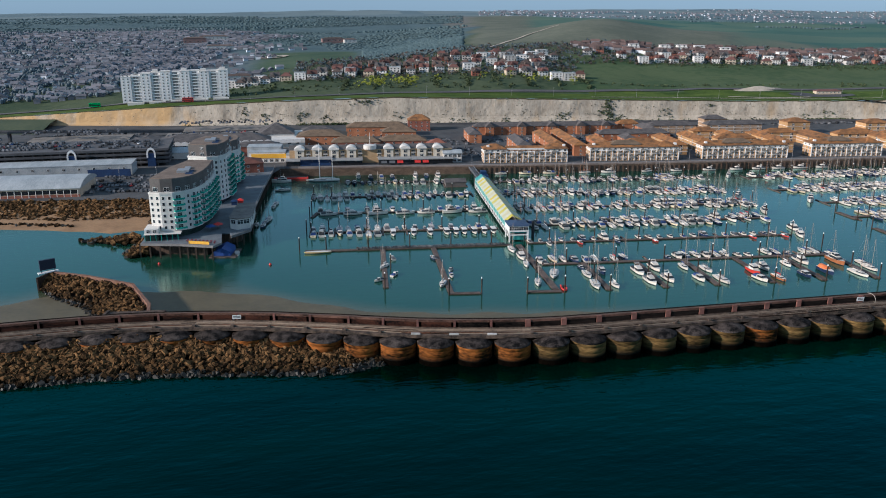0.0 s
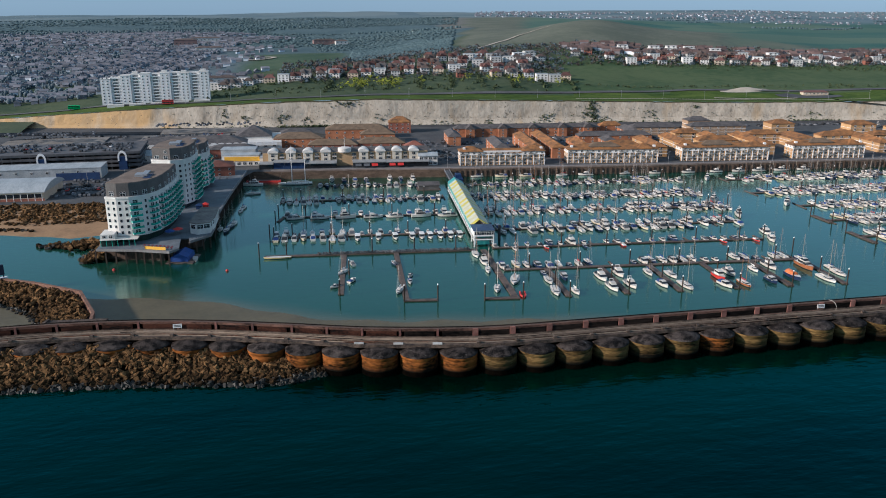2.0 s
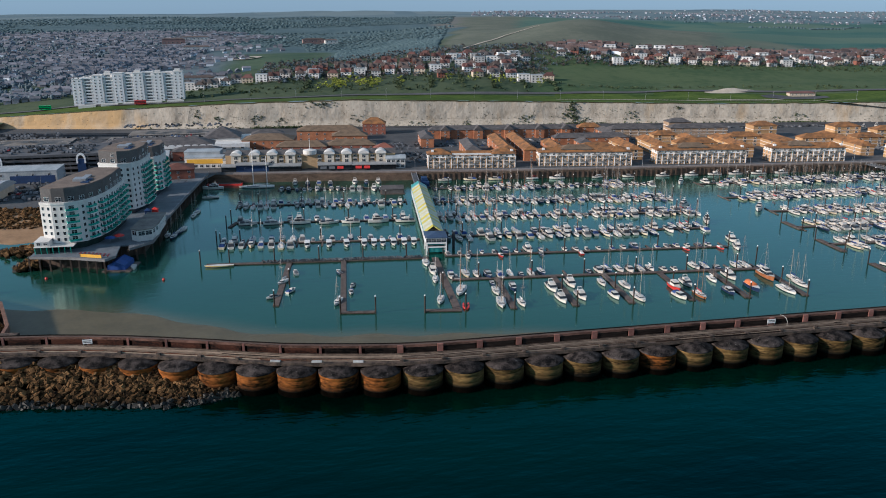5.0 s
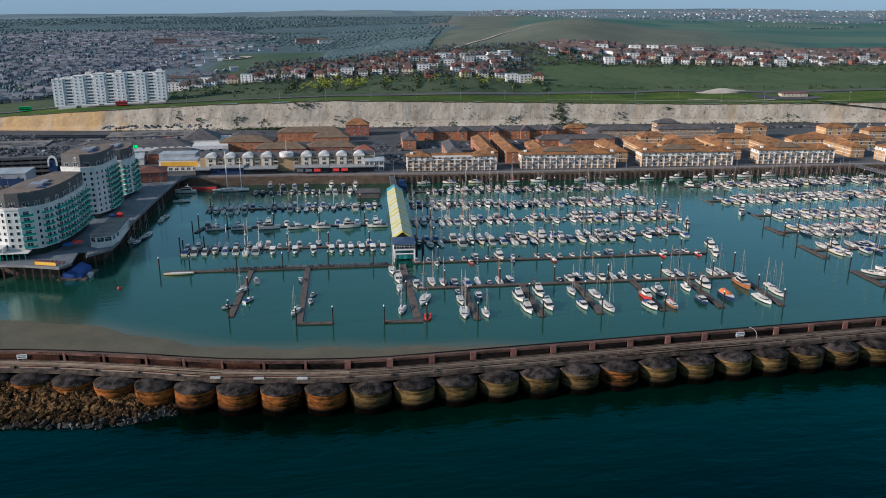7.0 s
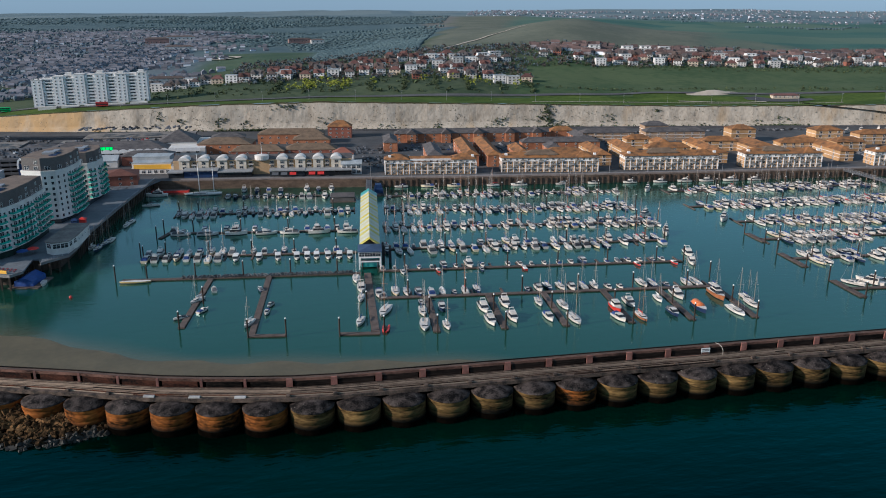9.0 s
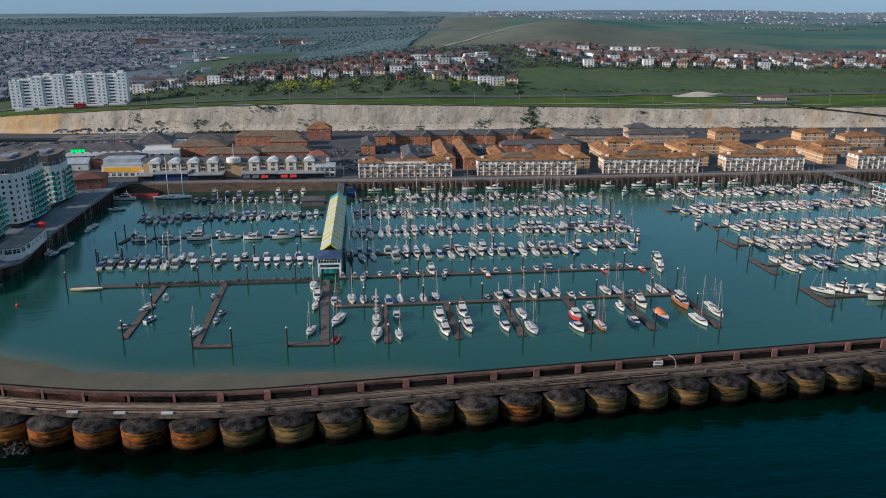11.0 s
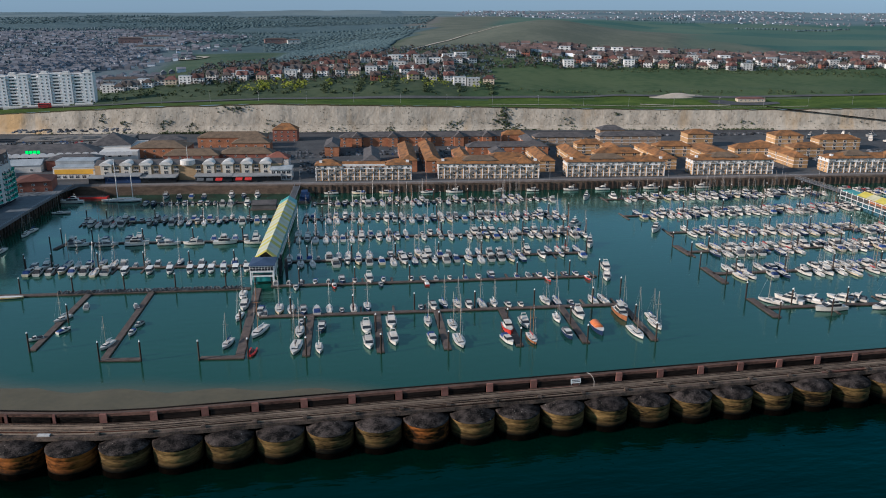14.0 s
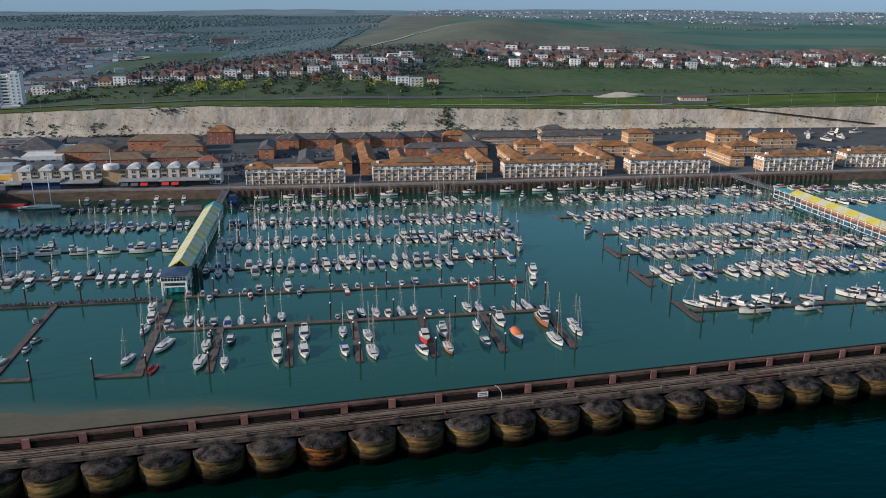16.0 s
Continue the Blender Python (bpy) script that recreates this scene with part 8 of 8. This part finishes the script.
for y, xa, xb, gap, turn in ((925, 195, 330, 19, -6), (958, 20, 300, 17, -4), (985, 20, 310, 16, -4), (1012, 60, 330, 16, -4), (1040, 110, 345, 16, -4), (1064, 180, 360, 17, -4)):
    x = xa + qh.uniform(0, 8)
    while x < xb:
        if qh.random() < 0.82:
            place_house(qh.choices(HOUSES, HWEIGHT)[0], x, y - 0.05 * (x - 150) + qh.uniform(-5, 5), turn + qh.uniform(-12, 12))
        x += gap * qh.uniform(0.85, 1.3)
for x, y, k in ((-72, 945, 1), (-58, 948, 5), (-44, 952, 1), (-20, 955, 3), (-4, 950, 2), (10, 948, 0), (243, 1035, 2), (262, 1030, 2), (262, 935, 0), (300, 880, 2), (286, 884, 2), (-84, 952, 2), (-66, 958, 5), (-50, 962, 2), (-33, 965, 5), (-92, 975, 5), (40, 975, 0), (55, 968, 2)):
    place_house(HOUSES[k], x, y, -5)
for y, xa, xb, gap in ((1016, 440, 1000, 20), (1040, 400, 1010, 19), (1066, 380, 1020, 19), (1028, 560, 1010, 24)):
    x = xa + qh.uniform(0, 10)
    while x < xb:
        if qh.random() < 0.78:
            place_house(qh.choices(HOUSES, HWEIGHT)[0], x, y - 0.02 * (x - 600) + qh.uniform(-7, 7), -12 + qh.uniform(-12, 12))
        x += gap * qh.uniform(0.85, 1.35)
for x, y, turn in ((520, 1105, -10), (548, 1108, -14), (575, 1106, -8), (612, 1098, -10), (470, 1100, -12), (690, 1075, -6), (300, 1040, 0), (318, 1052, 4)):
    big = thing("villa", "large white flat-roofed villa with stacked terraces", "house", pose(x, y, height(x, y) - 0.4, 0, 0, turn), "white villas")
    for k in range(3):
        part("storey", Shape().box(-9 + 1.2 * k, 9 - 0.6 * k, -5 + 1.1 * k, 6, 3.0 * k - (2 if k == 0 else 0), 3.0 * k + 2.7), HOUSE_WALL, big)
        part("terrace", Shape().bevel_box(-9.4 + 1.2 * k, 9.4 - 0.6 * k, -5.8 + 1.1 * k, 6.2, 3.0 * k + 2.7, 3.0 * k + 3.0, 0.05), WHITE_PAINT, big, "white flat roof slab")
        for i in range(2):
            part("window", WIN_L, None, big, at=pose(-4 + 7.0 * i + 0.3 * k, -5 + 1.1 * k, 3.0 * k + 0.5))
ring_path = Shape()
ribbon(ring_path, [(-46 + 20 * math.cos(0.2618 * i), 1322 + 24 * math.sin(0.2618 * i)) for i in range(25)], 9, 0.9)
tagged(part("ring_path", ring_path, bpy.data.materials["chalk_track"]), "pale oval ring path on the grass", "path", kind="structure")
mound = Shape()
mound.loft([[(505 + r * 30 * math.cos(0.2618 * i), 825 + r * 7 * math.sin(0.2618 * i), height(505 + r * 30 * math.cos(0.2618 * i), 825 + r * 7 * math.sin(0.2618 * i)) - 0.4 + z) for i in range(24)] for r, z in ((1.0, 0.3), (0.7, 0.9), (0.45, 2.2), (0.22, 3.4), (0.02, 3.7))], caps=False)
tagged(part("sand_mound", mound, bpy.data.materials["chalk_track"], None, smooth=True), "low pale sandy mound on the clifftop grass", "mound", kind="structure")
yard = Shape()
yard.loft([[(x, y0, height(x, y0) + 0.35), (x, y1, height(x, y1) + 0.35)] for x, y0, y1 in ((530, 797, 806), (545, 788, 808), (562, 784, 796), (580, 782, 794), (600, 786, 793))], closed=False, caps=False)
tagged(part("yard", yard, ASPHALT), "dark asphalt yard beside the clifftop building", "yard", kind="structure")
for x, label, col in ((-212, "bright green double-decker bus on the coast road", surface("green_bus_paint", (0.02, 0.34, 0.07), (0.03, 0.42, 0.09), 0.4, 2, 0.5, 0)), (-118, "red double-decker bus on the coast road", RED_PAINT)):
    y = lerp_at(CLIFF, x) + 30
    bus = thing("bus", label, "bus", pose(x, y, height(x, y) + 0.55, 0, 0, 4))
    part("body", Shape().bevel_box(-5.5, 5.5, -1.25, 1.25, 0.4, 4.2, 0.15), col, bus)
    part("window_band", Shape().box(-5.2, 5.2, -1.29, -1.24, 1.3, 2.2).box(-5.2, 5.2, -1.29, -1.24, 2.9, 3.7), GLASS, bus, "dark windows")
    for wx in (-3.5, 3.5):
        part("wheel", Shape().tube((wx, -1.3, 0.5), (wx, 1.3, 0.5), 0.5, 10), BLACKISH, bus)
gb = thing("clifftop_cafe", "long low cream building on the clifftop grass", "building", pose(574, 800, height(574, 800) - 0.3, 0, 0, -8))
part("wall", Shape().box(-14, 14, -4, 4, -1, 3.2), CREAM_WALL, gb)
part("roof", Shape().hip(-14, 14, -4, 4, 3.2, 1.6), ROOF_RED, gb, "low red roof")
for i in range(6):
    part("window", WIN_M, None, gb, at=pose(-11 + 4.4 * i, -4, 0.9))

# the town and the far estates, too many to count
town_w, town_r, town_b, hill_r = Shape(), Shape(), Shape(), Shape()


def far_house(x, y, w, d, h, turn, rise, pale=0.62, roof=town_r):
    m = pose(x, y, height(x, y) - 0.5, 0, 0, turn)
    s = Shape().box(-w / 2, w / 2, -d / 2, d / 2, -2, h)
    (town_w if qh.random() < pale else town_b).add([m @ Vector(p) for p in s.v], s.f)
    s = Shape().gable(-w / 2, w / 2, -d / 2, d / 2, h, rise)
    roof.add([m @ Vector(p) for p in s.v], s.f)


def street(x, y, turn, length, w, gap=0.3, pale=0.33):
    """Houses on both sides of a street that starts at x, y."""
    c, sn_ = math.cos(radians(turn)), math.sin(radians(turn))
    d = 0.0
    while d < length:
        wd_ = w * qh.uniform(0.75, 1.25)
        for side in (-9, 9):
            px, py = x + c * d - sn_ * side, y + sn_ * d + c * side
            if qh.random() > gap and not (-215 < px < -40 and py < 965) and py > lerp_at(CLIFF, px) + 60:
                far_house(px, py, wd_, 6.5, qh.uniform(2.8, 4.6), turn + (90 if qh.random() < 0.35 else 0), qh.uniform(2.0, 3.0), pale)
        d += wd_ * 1.15


for k in range(62):
    y = 930 + 1230 * (k / 62) ** 1.15 + qh.uniform(-8, 8)
    u = -0.62 + qh.uniform(0, 0.1)
    while u < (-0.17 if y < 1200 else -0.14 if y < 1500 else -0.085):
        run = qh.uniform(60, 190)
        street(u * y, y + qh.uniform(-14, 14), qh.gauss(4, 7), run, 8.5, 0.45 + 0.3 * (rough_at(u * y, y, 6, 160) < 0) + 0.12 * (u < -0.35))
        u += (run + qh.uniform(20, 70)) / y
for k in range(6):
    street(-186 - 20 * k, 1170 - 12 * k, 84 + 0.6 * k, 600 - 30 * k, 8.5, 0.2, 0.55)
for k in range(1300):
    y = qh.uniform(2750, 4050)
    u = qh.uniform(0.22, 0.95)
    if rough_at(u * y, y, 2, 420) > -0.12:
        far_house(u * y, round(y / 45) * 45 + qh.uniform(-8, 8), qh.uniform(4, 9), 6, qh.uniform(2.5, 4.2), qh.uniform(-20, 20), 2.0, 0.35)
for k in range(230):
    x, row_ = qh.uniform(390, 1020), qh.choice((1078, 1090, 1102, 1116, 1132))
    far_house(x, row_ - 0.02 * (x - 600) + qh.uniform(-5, 5), qh.uniform(8, 12), 8, qh.uniform(3.2, 4.6), -12 + qh.uniform(-14, 14), 3.0, 0.45, hill_r)
# Red brick greyed to look seen through haze.
HAZY_BRICK = surface("dusty_red_brick", (0.20, 0.135, 0.125), (0.28, 0.185, 0.165), 0.85, 6.0, 0.8, 0.2)
for x, y, w, d, h, wall, label in ((65, 1699, 46, 14, 8, HAZY_BRICK, "long red brick school building on the hill"), (-211, 1699, 44, 16, 14, HAZY_BRICK, "red brick block of flats in the town"), (-186, 1831, 60, 14, 8, WHITE_WALL, "long white building in the town"),
                                   (100, 1690, 26, 12, 7, WHITE_WALL, "white sports hall on the hill"), (-150, 1560, 50, 12, 9, WHITE_WALL, "white block of flats in the town"), (-83, 1010, 40, 10, 8, WHITE_WALL, "white terrace behind the tower block")):
    fb = thing("town_building", label, "building", pose(x, y, height(x, y), 0, 0, 8))
    part("wall", Shape().box(-w / 2, w / 2, -d / 2, d / 2, -4, h), wall, fb)
    part("roof", Shape().hip(-w / 2, w / 2, -d / 2, d / 2, h, 2.5, 0.5), ROOF_BROWN, fb)
    for k in range(int(w / 8)):
        part("window", WIN_L, None, fb, at=pose(-w / 2 + 4 + 8 * k, -d / 2, h * 0.45))
# Walls and roofs are paled towards blue, haze painted into their colours.
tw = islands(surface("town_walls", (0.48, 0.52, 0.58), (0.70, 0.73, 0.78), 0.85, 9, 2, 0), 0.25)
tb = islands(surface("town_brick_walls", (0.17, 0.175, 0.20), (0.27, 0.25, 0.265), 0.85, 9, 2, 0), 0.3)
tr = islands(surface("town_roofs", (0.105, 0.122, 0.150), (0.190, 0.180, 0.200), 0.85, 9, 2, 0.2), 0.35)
tagged(part("town_houses", town_w, tw), "haze-paled walls of the town's many houses", "houses", kind="stuff")
tagged(part("town_houses", town_b, tb), "haze-blue brick walls of the town's many houses", "houses", kind="stuff")
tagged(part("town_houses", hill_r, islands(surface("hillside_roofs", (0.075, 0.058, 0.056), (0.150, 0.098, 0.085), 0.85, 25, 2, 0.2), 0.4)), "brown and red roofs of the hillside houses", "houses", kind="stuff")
tagged(part("town_houses", town_r, tr), "haze-blue roofs of the town", "houses", kind="stuff")
# Blue-grey tint carries the haze in front of the town's trees.
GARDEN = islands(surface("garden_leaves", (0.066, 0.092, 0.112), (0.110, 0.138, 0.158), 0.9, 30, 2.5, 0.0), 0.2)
tl = Shape()
town_trees = Shape()
for _ in range(8000):
    y = 935 + 1350 * q5.random() ** 1.2
    x = q5.uniform(-0.62, 0.0) * y
    if -0.13 * y < x and y < 1500 or x > -0.085 * y or -215 < x < -40 and y < 965:
        continue
    crown(town_trees, (x, y, height(x, y) + 1.8), q5.uniform(1.6, 3.4) * (0.7 + y / 4500), q5.uniform(1.4, 3.4), q5)
bare = Shape()
for k in range(4600):
    x, y = q5.uniform(-10, 1000), q5.uniform(925, 1160)
    if x > 340 and y < 1000:
        continue
    leaves(tl if k % 2 else bare, (x, y, height(x, y) + q5.uniform(0.8, 3)), q5.uniform(1.4, 3.4), 11, q5, 0.8)
tagged(part("bare_trees", bare, islands(surface("bare_twigs", (0.050, 0.042, 0.038), (0.095, 0.080, 0.070), 0.9, 30, 2.5, 0.4), 0.4)), "bare brown garden trees among the houses", "trees", kind="stuff")
tagged(part("town_trees", town_trees, GARDEN, smooth=True), "haze-blue trees between the town's houses", "trees", kind="stuff")
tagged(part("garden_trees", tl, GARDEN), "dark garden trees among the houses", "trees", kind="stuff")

# ---- cars and lamps ----
CAR_PAINTS = [surface("car_paint_" + n, c, tuple(min(1, v * 1.15) for v in c), 0.3, 2, 0.5, 0, spec=0.6) for n, c in (("white", (0.6, 0.6, 0.6)), ("silver", (0.32, 0.33, 0.34)), ("black", (0.015, 0.015, 0.018)), ("blue", (0.02, 0.05, 0.16)), ("red", (0.32, 0.02, 0.02)), ("grey", (0.10, 0.10, 0.11)))]
CAR_NAMES = ("white", "silver", "black", "dark blue", "red", "grey")
CARS = []
for name, paint in zip(CAR_NAMES, CAR_PAINTS):
    c = thing("car", name + " car parked on the asphalt", "car", pose(0, 0, -95), "parked cars")
    part("body", Shape().loft([[(-0.85, y, 0.25), (-0.88, y, z * 0.7), (-0.8, y, z), (0.8, y, z), (0.88, y, z * 0.7), (0.85, y, 0.25)] for y, z in ((-2.1, 0.75), (-1.9, 0.95), (1.0, 0.95), (1.9, 0.8), (2.1, 0.6))]), paint, c)
    s = cabin(Shape(), 0.8, -1.8, 1.0, 0.94, 1.45, 0.8, 0.5, 0.82)
    s.k = [1] + [0] * 4
    part("cabin", s, [SCREEN, paint], c, "dark car windows under a painted roof")
    CARS.append(c)


def park(x, y, z, turn):
    k = qh.choice(CARS)
    m = pose(x, y, z, 0, 0, turn)
    if k.name in used:
        return copy_thing(k, m)
    used.add(k.name)
    k.matrix_basis = m
    return k


for x0, y0, dx, dy, n, z, turn in ((-134, 515, 2.7, 0, 12, 6, 0), (-134, 530, 2.7, 0, 12, 6, 0), (-126, 545, 2.7, 0, 10, 6, 0), (203.5, 590, 0, 5.4, 10, 6, 0), (208.5, 590, 0, 5.4, 10, 6, 0), (288, 585, 0, 5.4, 7, 6, 0), (292, 620, 0, 5.4, 5, 6, 0), (378, 575, 0, 5.6, 9, 6, 0), (383, 580, 0, 5.6, 7, 6, 0),
                                   (466, 575, 0, 5.6, 8, 6, 0), (120, 600, 0, 5.6, 5, 6, 0), (165, 668, 3.0, 0, 10, 6, 0), (165, 690, 3.0, 0, 10, 6, 0), (232, 690, 3.0, 0, 10, 6, 0), (235, 668, 3.0, 0, 8, 6, 0), (-110, 716, 3.1, 0.1, 22, 13.5, 0), (-100, 708, 3.1, 0.1, 20, 13.5, 0),
                                   (-250, 622, 3.2, 0.2, 28, 18.1, 0), (-250, 640, 3.2, 0.2, 28, 18.1, 0), (-150, 628, 3.2, 0.2, 10, 18.1, 0)):
    for i in range(n):
        if qh.random() < 0.24:
            park(x0 + dx * i, y0 + dy * i, z + 0.02, turn + qh.choice((0, 180)) + qh.uniform(-3, 3))
lot = Shape()
for x0, x1, y0, rows, z in ((-250, -112, 612, 6, 18.05), (-112, -22, 738, 3, 18.55), (-230, -150, 695, 4, 17.6), (-300, -240, 655, 5, 16.6), (-116, -40, 697, 3, 13.45), (-230, -140, 745, 4, 6.6), (-138, -100, 512, 4, 6.0), (120, 136, 600, 8, 6.0), (150, 190, 668, 3, 6.0), (232, 282, 664, 4, 6.0), (330, 380, 610, 3, 6.0), (415, 450, 580, 4, 6.0), (560, 700, 600, 6, 6.0), (300, 560, 724, 2, 7.0), (320, 372, 668, 2, 6.0), (430, 500, 640, 3, 6.0), (515, 560, 585, 6, 6.0), (350, 440, 655, 2, 6.0), (-140, -84, 530, 6, 6.0), (150, 192, 615, 5, 6.0), (196, 214, 676, 3, 6.0), (100, 146, 660, 6, 6.0), (222, 236, 600, 10, 6.0), (244, 300, 600, 3, 6.0)):
    for r in range(rows):
        x = x0
        while x < x1:
            if qh.random() < (0.42 if z > 10 else 0.55):
                yy, hgt = y0 + 6.2 * r + qh.uniform(-0.3, 0.3), qh.uniform(1.35, 1.6)
                lot.loft([[(x - 0.9, yy + a, z + 0.15), (x + 0.9, yy + a, z + 0.15), (x + 0.9 - 0.2 * (b > 1), yy + a, z + b), (x - 0.9 + 0.2 * (b > 1), yy + a, z + b)] for a, b in ((-2.1, 0.8), (-1.6, hgt), (0.3, hgt), (1.0, 0.95), (2.1, 0.75))])
            x += 2.7
lot_paint = surface("mixed_car_paint", (0.02, 0.023, 0.032), (0.13, 0.133, 0.142), 0.55, 3, 1, 0, spec=0.3)
islands(lot_paint, 0.95)
tagged(part("parked_cars", lot, lot_paint), "rows of grey, white and dark parked cars", "cars", kind="stuff")
LAMP = Shape().tube((0, 0, 0), (0, 0, 9), 0.11, 6, 0.07).box(-0.15, 1.4, -0.12, 0.12, 9.0, 9.15).mesh("street_lamp", [STEEL])
for x, y, z in [(x, lerp_at(QUAY_LINE, x) + 5, 6) for x in range(120, 540, 28)] + [(x, lerp_at(CLIFF, x) + 26, None) for x in range(-100, 800, 45)] + [(-150 + 24 * i, 548, 6) for i in range(5)]:
    ob = new("street_lamp", LAMP)
    ob.matrix_basis = pose(x, y, height(x, y) if z is None else z, 0, 0, rnd.uniform(0, 360))
    tagged(ob, "grey steel street lamp", "street lamp", "street lamps")
buoys = Shape().revolve([(0.05, -0.3), (0.6, -0.1), (0.7, 0.3), (0.4, 0.9), (0.05, 1.1)], 10).mesh("buoy", [RED_PAINT], True)
for x, y in ((-73, 372), (-21, 362)):
    ob = new("buoy", buoys)
    ob.matrix_basis = pose(x, y, 0)
    tagged(ob, "small red mooring buoy on the water", "buoy", "buoys")
